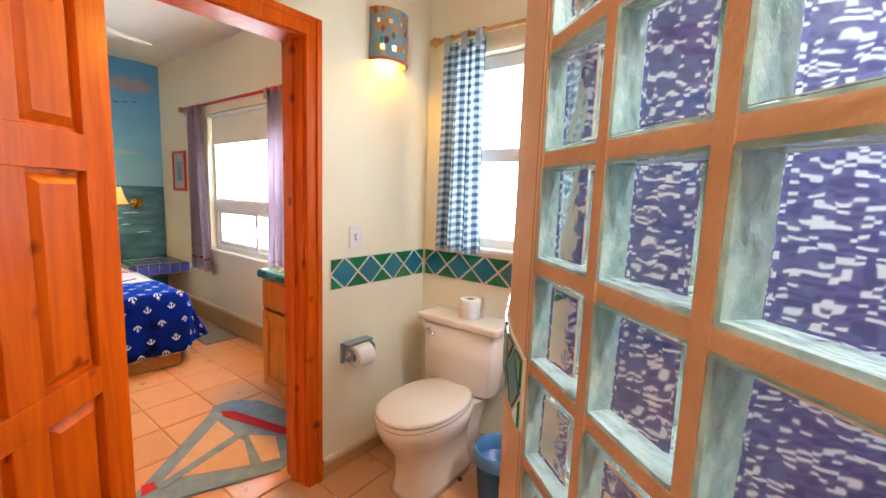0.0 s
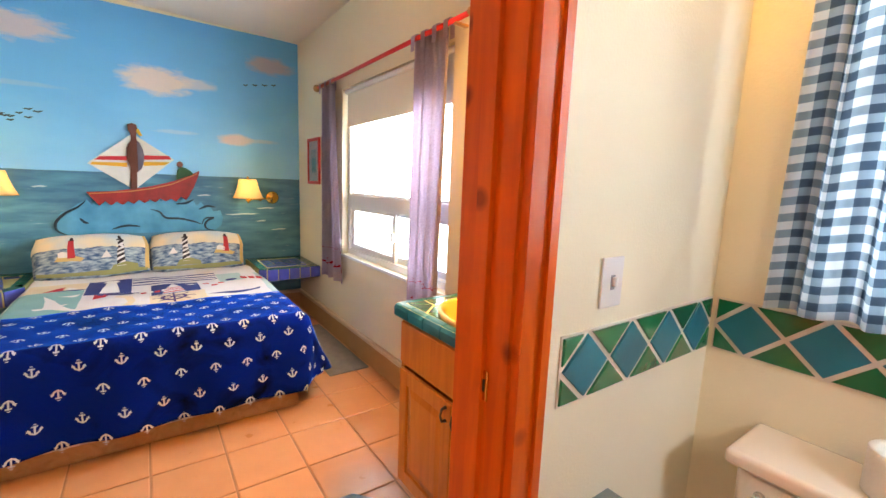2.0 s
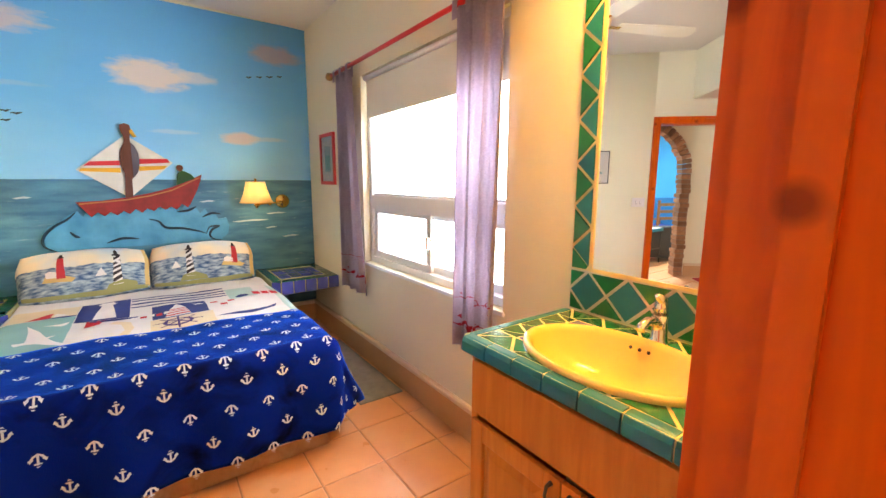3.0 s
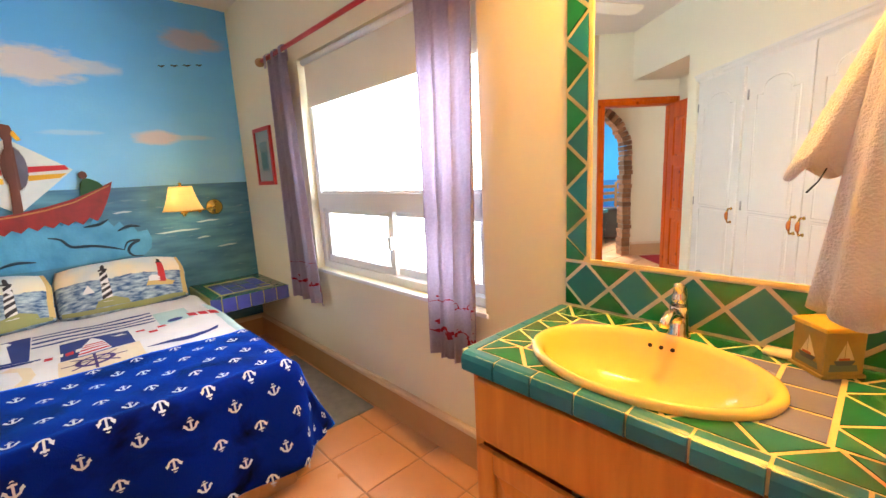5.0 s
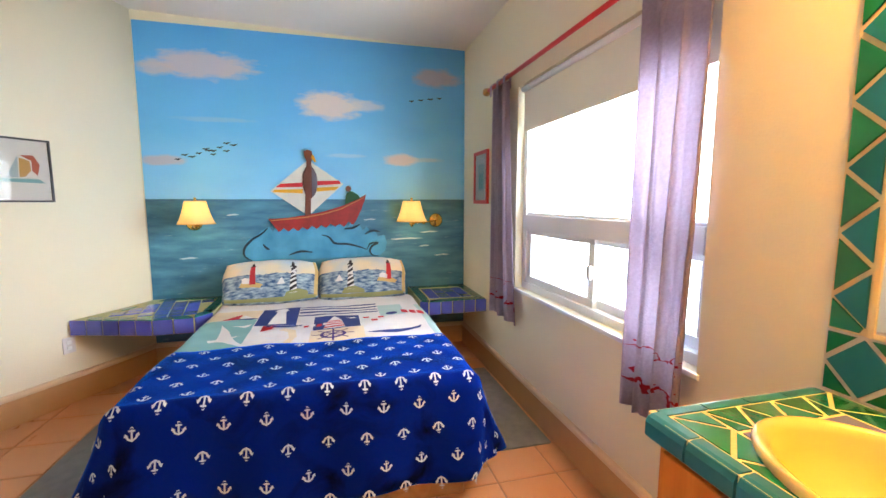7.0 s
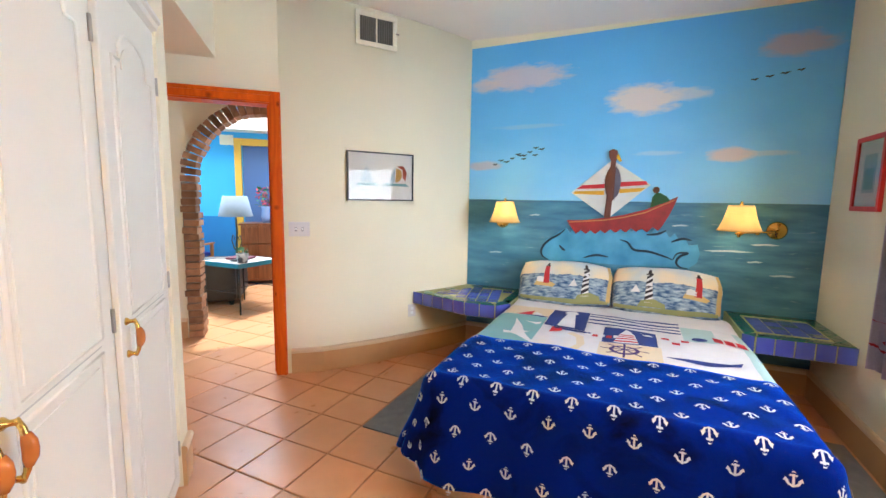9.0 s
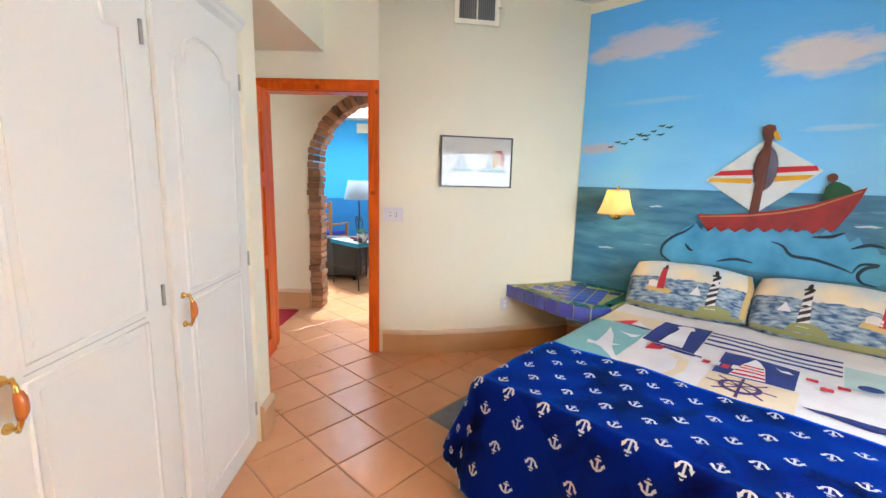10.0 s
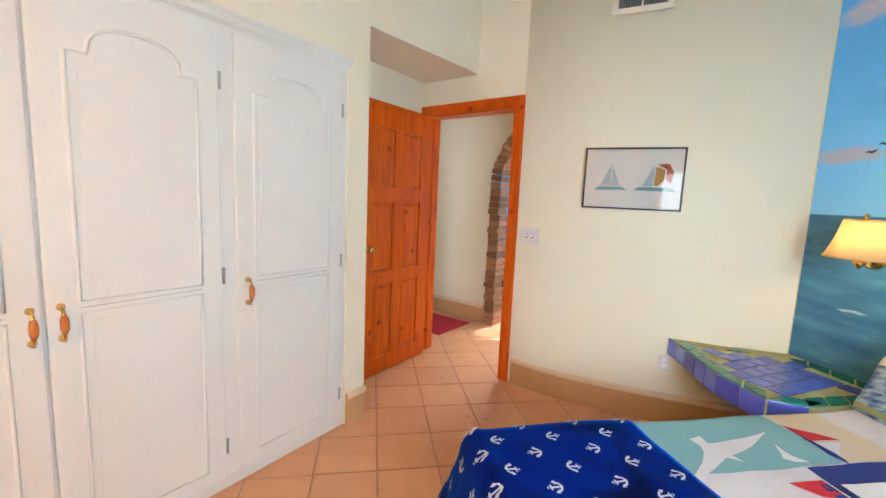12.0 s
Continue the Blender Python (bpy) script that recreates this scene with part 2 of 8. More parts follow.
WIN = (-3.87, -2.36, 0.775, 2.11)
BWIN = (-0.80, -0.12, 1.13, 2.14)
wall_with_hole("wall_north", "x", -5.27, XP, YN, YN + 0.2, 0, 3.0, [WIN], CREAM, "cream painted bedroom wall with a wide window")
wall_with_hole("wall_north_bath", "x", XP, 2.2, YN, YN + 0.2, 0, 3.0, [BWIN], CREAM, "cream painted bathroom wall with a small window")
BDO = (0.815, 1.535, 0, 2.06)
wall_with_hole("wall_partition", "y", -0.4, YN, XP, XB, 0, 3.0, [BDO], CREAM, "cream painted wall between bedroom and bathroom with a doorway")
structure("wall_west", box(XM - 0.2, XM, -0.6, YN, 0, 3.0), CREAM, "bedroom end wall that carries the painted mural")

# curved wall with the hall door
bm = bmesh.new()
back = []
for i, p in enumerate(CURVE):
    a = Vector(CURVE[max(i - 1, 0)])
    b = Vector(CURVE[min(i + 1, len(CURVE) - 1)])
    d = (b - a).normalized()
    back.append((p[0] - 0.15 * -d.y * -1, p[1] - 0.15 * d.x * -1))
for z0, z1 in ((0, 3.0),):
    for i in range(len(CURVE) - 1):
        quad = [CURVE[i], CURVE[i + 1], back[i + 1], back[i]]
        lo = [bm.verts.new((*q, z0)) for q in quad]
        hi = [bm.verts.new((*q, z1)) for q in quad]
        for f in ((lo[0], lo[1], hi[1], hi[0]), (lo[2], lo[3], hi[3], hi[2]), (hi[0], hi[1], hi[2], hi[3])):
            bm.faces.new(f)
bmesh.ops.remove_doubles(bm, verts=bm.verts[:], dist=1e-4)
bmesh.ops.recalc_face_normals(bm, faces=bm.faces[:])
structure("wall_curved", bm, CREAM, "gently curved cream wall beside the hall door", True)
HD0, HD1 = 0.06, 0.90            # hall door opening along the door wall
bm = prism([dw(0), dw(HD0), dw(HD0, 0.14), dw(0, 0.14)], 0, 3.0)
bm2 = prism([dw(HD0), dw(HD1), dw(HD1, 0.14), dw(HD0, 0.14)], 2.06, 3.0)
bm3 = prism([dw(HD1), dw(1.35), dw(1.35, 0.14), dw(HD1, 0.14)], 0, 3.0)
structure("wall_hall_door", join(bm, bm2, bm3), CREAM, "cream wall around the hall doorway")

# closet wall: the pier, the header over the closet, the recess and its soffit
U_END, U_CLO, U_P = -0.885, -0.735, 1.19
structure("wall_pier", prism([clo(U_END), clo(U_CLO), clo(U_CLO, -0.6), clo(U_END, -0.6)], 0, 3.0), CREAM, "narrow cream wall end beside the closet")
structure("wall_closet_header", prism([clo(U_CLO), clo(U_P - 0.02), (-1.12, 0.62), (-1.12, -0.10), clo(0.55, -0.6), clo(U_CLO, -0.6)], 2.07, 3.0), CREAM, "cream wall above the closet")
structure("wall_closet_back", prism([clo(U_CLO, -0.5), clo(0.66, -0.5), clo(0.58, -0.6), clo(U_CLO, -0.6)], 0, 2.07), CREAM)
structure("soffit", prism([clo(U_END), dw(0.405), dw(1.31), clo(U_END, -0.75)], 2.32, 3.0), CREAM, "cream lowered soffit over the door recess")
structure("wall_recess", prism([clo(U_END, -0.43), dw(0.95), dw(1.065), clo(U_END, -0.55)], 0, 2.32), CREAM, "cream back wall of the door recess")

# ceilings
bm = bmesh.new()
pts = [(-5.3, 2.6), (-5.3, -0.75), (-3.95, -1.65), (-2.8, -2.6), (0.2, -0.6), (2.3, -0.6), (2.3, 2.6)]
lo = [bm.verts.new((x, y, 2.73 + 0.03 * (YN - y))) for x, y in pts]
hi = [bm.verts.new((x, y, 3.1)) for x, y in pts]
bm.faces.new(lo)
bm.faces.new(hi[::-1])
for i in range(len(pts)):
    j = (i + 1) % len(pts)
    bm.faces.new((lo[i], hi[i], hi[j], lo[j]))
bmesh.ops.recalc_face_normals(bm, faces=bm.faces[:])
structure("ceiling", bm, CEIL, "smooth off-white painted ceiling")

# floor slab with recessed joints; the tiles come last
structure("floor", box(-9.5, 2.4, -8.5, 2.6, -0.12, -0.006), GROUT, "grout bed under terracotta floor tiles")

# bathroom shell
structure("wall_bath_south", box(XB, 2.2, -0.6, -0.45, 0, 3.0), CREAM)
structure("wall_bath_east", box(2.05, 2.2, -0.45, YN, 0, 3.0), CREAM)

# hall and living room
ARCH_N = 1.145


def hall(s, n=0.0):
    return dw(s, ARCH_N + n)


AS0, AS1, SPRING, APEX = 0.942, -0.585, 1.50, 2.30
bm = prism([hall(AS0), hall(4.2), hall(4.2, 0.16), hall(AS0, 0.16)], 0, 3.0)
bm2 = prism([hall(-2.2), hall(AS1), hall(AS1, 0.16), hall(-2.2, 0.16)], 0, 3.0)
steps = 24
arch_pts = []
for i in range(steps + 1):
    a = math.pi * i / steps
    arch_pts.append(((AS0 + AS1) / 2 + (AS0 - AS1) / 2 * math.cos(a), SPRING + (APEX - SPRING) * math.sin(a)))
bm3 = bmesh.new()
for (s0, z0), (s1, z1) in zip(arch_pts, arch_pts[1:]):
    v = [bm3.verts.new((*hall(s, n), z)) for n in (0, 0.16) for s, z in ((s0, z0), (s1, z1), (s1, 3.0), (s0, 3.0))]
    for f in ((0, 1, 2, 3), (4, 7, 6, 5), (0, 4, 5, 1)):
        bm3.faces.new([v[k] for k in f])
bmesh.ops.remove_doubles(bm3, verts=bm3.verts[:], dist=1e-4)
structure("wall_hall", join(bm, bm2, bm3), CREAM, "cream hall wall with a brick-lined arch")
structure("ceiling_hall", prism([(-5.4, -0.85), (-4.6, -0.90), (-4.05, -1.22), dw(0, 0.16), dw(4.2, 0.16), hall(4.2, 0.1), hall(-2.2, 0.1)], 2.62, 2.75), CEIL)
structure("wall_hall_end", prism([dw(1.9, 0.14), dw(2.0, 0.14), hall(2.0), hall(1.9)], 0, 2.7), CREAM)
BLUEWALL = mat("sky_blue_wall_paint", (0.05, 0.36, 0.72), 0.7, (0.06, 0.40, 0.78), 1.5, 0.1, 90)
structure("wall_living", prism([hall(-4.0, 3.1), hall(4.2, 3.1), hall(4.2, 3.25), hall(-4.0, 3.25)], 0, 4.2), BLUEWALL, "sky blue living room wall")
structure("wall_living_end", prism([hall(3.2, 0.16), hall(3.3, 0.16), hall(3.3, 3.1), hall(3.2, 3.1)], 0, 4.2), BLUEWALL)
structure("wall_living_far", prism([hall(-3.4, 0.16), hall(-3.3, 0.16), hall(-3.3, 3.1), hall(-3.4, 3.1)], 0, 4.2), BLUEWALL)
structure("ceiling_living", join(prism([hall(-4, 0.0), hall(3.3, 0.0), hall(3.3, 1.0), hall(-4, 1.0)], 4.2, 4.3), prism([hall(-4, 2.6), hall(3.3, 2.6), hall(3.3, 3.25), hall(-4, 3.25)], 4.2, 4.3),
          prism([hall(1.6, 1.0), hall(3.3, 1.0), hall(3.3, 2.6), hall(1.6, 2.6)], 4.2, 4.3), prism([hall(-4, 1.0), hall(-0.2, 1.0), hall(-0.2, 2.6), hall(-4, 2.6)], 4.2, 4.3)), CEIL, "white ceiling with a skylight opening")
structure("wall_living_upper", prism([hall(-4, 0.0), hall(3.3, 0.0), hall(3.3, 0.16), hall(-4, 0.16)], 3.0, 4.2), CREAM)

# outside
structure("backdrop", box(-45, 25, 5.2, 5.25, -4.0, 9.0), SKYGLOW, "blank bright daylight outside the windows")

# ---- trims, doors and windows ----


def skirting(name, poly, h=0.20, t=0.018, side=1):
    """Tan tile skirting with a rounded cream cap along a plan line; side: which way it stands out."""
    bm = bmesh.new()
    prof = [(0.001, 0), (t, 0), (t, h - 0.038), (t + 0.005, h - 0.034), (t + 0.008, h - 0.022), (t + 0.007, h - 0.008), (t, h), (0.001, h)]
    rows = []
    for i, p in enumerate(poly):
        a = Vector(poly[max(i - 1, 0)])
        b = Vector(poly[min(i + 1, len(poly) - 1)])
        d = (b - a).normalized()
        n = Vector((-d.y, d.x)) * side
        rows.append([bm.verts.new((p[0] + n.x * o, p[1] + n.y * o, z)) for o, z in prof])
    for r0, r1 in zip(rows, rows[1:]):
        for k in range(len(prof) - 1):
            f = bm.faces.new((r0[k], r1[k], r1[k + 1], r0[k + 1]))
            f.material_index = 1 if k >= 2 else 0
    bm.faces.new(rows[0])
    bm.faces.new(rows[-1][::-1])
    bmesh.ops.recalc_face_normals(bm, faces=bm.faces[:])
    ob = structure(name, bm, SKIRT, "tan glazed skirting with a rounded cream cap")
    ob.data.materials.append(SKCAP)
    return ob


skirting("baseboard_north", [(XM, YN), (-2.0, YN)], side=-1)
skirting("baseboard_west", [(XM, -0.31), (XM, YN)], side=-1)
skirting("baseboard_curved", [dw(-0.035)] + CURVE[1:], side=-1)
skirting("baseboard_pier", [clo(U_END), clo(U_CLO)], side=1)
skirting("baseboard_hall", [hall(0.95), hall(2.0)], side=1)
skirting("baseboard_bath_partition", [(XB, 1.605), (XB, YN)], h=0.10, side=-1)
skirting("baseboard_bath_north", [(XB, YN), (2.05, YN)], h=0.10, side=-1)


def casing(name, p, s0, s1, h, w, depth, label, lining):
    """Door lining and moulded architraves; p(s, n) gives plan points along and across the wall, 0 to depth."""
    bms = []
    for n0, n1 in ((-0.020, 0.0), (depth, depth + 0.020)):
        for a, b in ((s0 - w, s0 + 0.012), (s1 - 0.012, s1 + w)):
            bms.append(prism([p(a, n0), p(b, n0), p(b, n1), p(a, n1)], 0, h + w))
            o0, o1 = (n0 - 0.008, n0) if n0 < 0 else (n1, n1 + 0.008)
            c0, c1 = (a + 0.008, a + w * 0.45) if a < s0 else (b - w * 0.45, b - 0.008)
            bms.append(prism([p(c0, o0), p(c1, o0), p(c1, o1), p(c0, o1)], 0, h + w - 0.008))
        bms.append(prism([p(s0 + 0.012, n0), p(s1 - 0.012, n0), p(s1 - 0.012, n1), p(s0 + 0.012, n1)], h - 0.012, h + w))
        o0, o1 = (n0 - 0.008, n0) if n0 < 0 else (n1, n1 + 0.008)
        bms.append(prism([p(s0, o0), p(s1, o0), p(s1, o1), p(s0, o1)], h + w * 0.55, h + w - 0.008))
    t = lining
    bms.append(prism([p(s0 - 0.002, 0.001), p(s0 + t, 0.001), p(s0 + t, depth - 0.001), p(s0 - 0.002, depth - 0.001)], 0, h))
    bms.append(prism([p(s1 - t, 0.001), p(s1 + 0.002, 0.001), p(s1 + 0.002, depth - 0.001), p(s1 - t, depth - 0.001)], 0, h))
    bms.append(prism([p(s0 + t, 0.001), p(s1 - t, 0.001), p(s1 - t, depth - 0.001), p(s0 + t, depth - 0.001)], h - t, h + 0.002))
    for a, b in ((s0 + t, s0 + t + 0.012), (s1 - t - 0.012, s1 - t)):
        bms.append(prism([p(a, depth * 0.4), p(b, depth * 0.4), p(b, depth * 0.65), p(a, depth * 0.65)], 0, h - t))
    ob = structure(name, join(*bms), ORANGE, label)
    return ob


casing("door_frame_bath", lambda s, n: (XB - n, s), BDO[0], BDO[1], 2.06, 0.065, XB - XP, "orange varnished pine door frame of the bathroom", 0.02)
casing("door_frame_hall", lambda s, n: dw(s, n), HD0, HD1, 2.06, 0.065, 0.14, "orange varnished pine door frame to the hall", 0.02)
strike = thing("strike_plate", pose(XB - 0.06, BDO[1] - 0.022, 1.0), "worn brass strike plate on the pine door jamb", "strike plate")
part("plate", box(-0.014, 0.014, -0.003, 0, -0.03, 0.03, 0.001), BRASS, strike)
part("slot", box(-0.006, 0.006, -0.0045, -0.003, -0.012, 0.012), mat("dark_slot", (0.03, 0.02, 0.01), 0.8), strike)


def panel_door(name, m, w, h, label, rails, knob=True):
    """Six-panel pine door; local x along the leaf from the hinge, y its thickness, z up."""
    t = 0.038
    ob = thing(name, m, label, "door")
    st, mu = 0.115, 0.095
    pw = (w - 2 * st - mu) / 2
    for x0 in (0, w - st):
        part("stile", box(x0, x0 + st, 0, t, 0, h, 0.003), ORANGE, ob)
    for z0, z1 in rails:
        part("rail", box(st, w - st, 0.0005, t - 0.0005, z0, z1, 0.003), ORANGE, ob)
    for (a0, a1), (b0, b1) in zip(rails, rails[1:]):
        part("mullion", box(st + pw, st + pw + mu, 0.001, t - 0.001, a1, b0, 0.003), ORANGE, ob)
        for x0 in (st, st + pw + mu):
            bm = bmesh.new()
            for side in (0, 1):
                y_edge, y_top = (0.0185, 0.003) if side == 0 else (t - 0.0185, t - 0.003)
                o = [bm.verts.new((x, y_edge, z)) for x, z in ((x0, a1), (x0 + pw, a1), (x0 + pw, b0), (x0, b0))]
                q = [bm.verts.new((x, y_edge, z)) for x, z in ((x0 + 0.012, a1 + 0.012), (x0 + pw - 0.012, a1 + 0.012), (x0 + pw - 0.012, b0 - 0.012), (x0 + 0.012, b0 - 0.012))]
                k = [bm.verts.new((x, y_top, z)) for x, z in ((x0 + 0.036, a1 + 0.036), (x0 + pw - 0.036, a1 + 0.036), (x0 + pw - 0.036, b0 - 0.036), (x0 + 0.036, b0 - 0.036))]
                for r0, r1 in ((o, q), (q, k)):
                    for i in range(4):
                        bm.faces.new((r0[i], r0[(i + 1) % 4], r1[(i + 1) % 4], r1[i]))
                bm.faces.new(k)
            bmesh.ops.recalc_face_normals(bm, faces=bm.faces[:])
            part("panel", bm, ORANGE, ob)
    for z in (0.25, 1.05, h - 0.25):
        part("hinge", tube([(-0.004, -0.004, z - 0.045), (-0.004, -0.004, z + 0.045)], 0.007, 8), BRASS, ob, "brass hinge")
    if knob:
        for sgn, y in ((-1, 0), (1, t)):
            bm = lathe([(0.026, 0), (0.026, 0.005), (0.010, 0.008), (0.010, 0.03), (0.024, 0.04), (0.028, 0.052), (0.022, 0.064), (0, 0.067)], 20)
            part("knob", bm, BRASS, ob, "brass knob", True, pose(w - 0.06, y, 0.98, 90 if sgn < 0 else -90))
    return ob


panel_door("hall_door", Matrix.Translation((*dw(HD1 - 0.03, -0.032), 0.008)) @ pose(0, 0, 0, 0, 0, 46.5), 0.78, 2.03, "orange varnished knotty pine six-panel door standing open against the recess", [(0.0, 0.13), (0.70, 0.80), (1.32, 1.43), (1.86, 2.03)])
panel_door("bathroom_door", Matrix.Translation((XB + 0.046, BDO[0] - 0.006, 0.008)) @ pose(0, 0, 0, 0, 0, -46), 0.70, 2.03, "orange varnished knotty pine six-panel door swung open into the bathroom", [(0.0, 0.20), (0.805, 0.885), (1.43, 1.525), (1.92, 2.03)], False)

GLASS = bpy.data.materials.new("window_glass")
GLASS.use_nodes = True
gb = GLASS.node_tree.nodes["Principled BSDF"]
gb.inputs["Transmission Weight"].default_value, gb.inputs["Roughness"].default_value, gb.inputs["IOR"].default_value = 1.0, 0.0, 1.05


def bar(x0, x1, z0, z1, y0, y1):
    return box(x0, x1, y0, y1, z0, z1, 0.004)


# bedroom window
w1 = structure("window_1", join(bar(WIN[0], WIN[1], WIN[2], WIN[2] + 0.045, 2.39, 2.46), bar(WIN[0], WIN[1], WIN[3] - 0.05, WIN[3], 2.39, 2.46),
               bar(WIN[0], WIN[0] + 0.05, WIN[2] + 0.045, WIN[3] - 0.05, 2.39, 2.46), bar(WIN[1] - 0.05, WIN[1], WIN[2] + 0.045, WIN[3] - 0.05, 2.39, 2.46)),
               PVC, "white plastic window with a fixed pane above two sliders")
part("transom", join(bar(WIN[0] + 0.05, WIN[1] - 0.05, 1.175, 1.275, 2.385, 2.455), bar(WIN[0] + 0.05, WIN[1] - 0.05, 1.275, 1.29, 2.40, 2.45)), PVC, w1)
for x0, x1, y in ((WIN[0] + 0.05, -3.065, 2.405), (-3.145, WIN[1] - 0.05, 2.43)):
    s = part("sash", join(bar(x0, x1, 0.82, 0.865, y, y + 0.025), bar(x0, x1, 1.145, 1.175, y, y + 0.025), bar(x0, x0 + 0.05, 0.865, 1.145, y, y + 0.025), bar(x1 - 0.05, x1, 0.865, 1.145, y, y + 0.025)), PVC, w1)
    g = part("pane", box(x0 + 0.05, x1 - 0.05, y + 0.010, y + 0.014, 0.865, 1.145), GLASS, s)
    g.visible_shadow = False
g = part("pane", box(WIN[0] + 0.05, WIN[1] - 0.05, 2.425, 2.43, 1.29, WIN[3] - 0.05), GLASS, w1)
g.visible_shadow = False
part("latch", box(-3.10, -3.07, 2.383, 2.405, 0.965, 1.04, 0.006), PVC, w1)
part("window_sill", box(WIN[0] - 0.012, WIN[1] + 0.012, YN - 0.008, 2.39, WIN[2] - 0.022, WIN[2] - 0.001, 0.004), PVC, w1)
BLIND = mat("cream_blind", (0.80, 0.78, 0.66), 0.8, (0.76, 0.74, 0.62), 4, 0.15, 300)
BLIND.node_tree.nodes["Principled BSDF"].inputs["Subsurface Weight"].default_value = 0.0
bl = thing("roller_blind", pose(0, 0, 0), "cream roller blind pulled a third down over the window", "blind")
part("roll", tube([(WIN[0] + 0.02, 2.367, WIN[3] - 0.02), (WIN[1] - 0.02, 2.367, WIN[3] - 0.02)], 0.018, 12), PVC, bl, "", True)
part("fabric", box(WIN[0] + 0.03, WIN[1] - 0.03, 2.372, 2.374, 1.835, WIN[3] - 0.02), BLIND, bl)
part("hem_bar", box(WIN[0] + 0.03, WIN[1] - 0.03, 2.369, 2.378, 1.815, 1.835, 0.003), BLIND, bl)

# bathroom window
w2 = structure("window_2", join(bar(BWIN[0], BWIN[1], BWIN[2], BWIN[2] + 0.05, 2.40, 2.46), bar(BWIN[0], BWIN[1], BWIN[3] - 0.07, BWIN[3], 2.40, 2.46),
               bar(BWIN[0], BWIN[0] + 0.05, BWIN[2] + 0.05, BWIN[3] - 0.07, 2.40, 2.46), bar(BWIN[1] - 0.05, BWIN[1], BWIN[2] + 0.05, BWIN[3] - 0.07, 2.40, 2.46)),
               PVC, "white plastic sash window above the toilet")
part("rail", bar(BWIN[0] + 0.05, BWIN[1] - 0.05, 1.59, 1.66, 2.39, 2.45), PVC, w2)
part("latch", box(-0.50, -0.44, 2.375, 2.395, 1.615, 1.64, 0.004), PVC, w2)
for z0, z1 in ((BWIN[2] + 0.05, 1.59), (1.66, BWIN[3] - 0.07)):
    g = part("pane", box(BWIN[0] + 0.05, BWIN[1] - 0.05, 2.42, 2.424, z0, z1), GLASS, w2)
    g.visible_shadow = False
part("window_sill", box(BWIN[0] - 0.02, BWIN[1] + 0.02, YN - 0.012, 2.40, BWIN[2] - 0.025, BWIN[2] - 0.001, 0.005), PVC, w2)


def cloth(name, rough=0.9):
    """A woven cloth that lets some light through; returns material, its tree, the diffuse and the translucent shader."""
    m = bpy.data.materials.new(name)
    m.use_nodes = True
    nt = m.node_tree
    nt.nodes.remove(nt.nodes["Principled BSDF"])
    d = nt.nodes.new("ShaderNodeBsdfDiffuse")
    t = nt.nodes.new("ShaderNodeBsdfTranslucent")
    mx = nt.nodes.new("ShaderNodeMixShader")
    nt.links.new(d.outputs[0], mx.inputs[1])
    nt.links.new(t.outputs[0], mx.inputs[2])
    nt.links.new(mx.outputs[0], nt.nodes["Material Output"].inputs[0])
    return m, nt, d, t, mx


PURPLE, nt, d, t, mx = cloth("mauve_curtain")
mx.inputs[0].default_value = 0.46
tc = nt.nodes.new("ShaderNodeTexCoord")
ns = nt.nodes.new("ShaderNodeTexNoise")
ns.inputs["Scale"].default_value = 90
rp = nt.nodes.new("ShaderNodeValToRGB")
rp.color_ramp.elements[0].color, rp.color_ramp.elements[1].color = (0.20, 0.155, 0.20, 1), (0.33, 0.27, 0.33, 1)
nt.links.new(tc.outputs["Object"], ns.inputs["Vector"])
nt.links.new(ns.outputs["Fac"], rp.inputs[0])
rd = nt.nodes.new("ShaderNodeValToRGB")
rd.color_ramp.elements[0].color, rd.color_ramp.elements[1].color = (0.52, 0.44, 0.56, 1), (0.70, 0.61, 0.74, 1)
nt.links.new(ns.outputs["Fac"], rd.inputs[0])
uv = nt.nodes.new("ShaderNodeUVMap")
sep = nt.nodes.new("ShaderNodeSeparateXYZ")
nt.links.new(uv.outputs[0], sep.inputs[0])
wig = nt.nodes.new("ShaderNodeTexNoise")
wig.inputs["Scale"].default_value, wig.inputs["Detail"].default_value = 22, 2
nt.links.new(uv.outputs[0], wig.inputs["Vector"])
lift_ = nt.nodes.new("ShaderNodeMath")
lift_.operation = "MULTIPLY_ADD"
lift_.inputs[1].default_value = 0.16
nt.links.new(wig.outputs["Fac"], lift_.inputs[0])
nt.links.new(sep.outputs[1], lift_.inputs[2])
hemr = nt.nodes.new("ShaderNodeValToRGB")
hemr.color_ramp.interpolation = "CONSTANT"
hemr.color_ramp.elements[0].color, hemr.color_ramp.elements[1].color = (0, 0, 0, 1), (0, 0, 0, 1)
hemr.color_ramp.elements[1].position = 0.975
for at, v in ((0.885, 1), (0.89, 0), (0.962, 1)):
    e = hemr.color_ramp.elements.new(at)
    e.color = (v, v, v, 1)
scl = nt.nodes.new("ShaderNodeMath")
scl.operation = "DIVIDE"
scl.inputs[1].default_value = 1.602
nt.links.new(lift_.outputs[0], scl.inputs[0])
nt.links.new(scl.outputs[0], hemr.inputs[0])
for src, sh, red in ((rd, d, (0.42, 0.03, 0.05, 1)), (rp, t, (0.30, 0.02, 0.03, 1))):
    hm = nt.nodes.new("ShaderNodeMix")
    hm.data_type = "RGBA"
    hm.inputs[7].default_value = red
    nt.links.new(hemr.outputs[0], hm.inputs[0])
    nt.links.new(src.outputs[0], hm.inputs[6])
    nt.links.new(hm.outputs[2], sh.inputs[0])

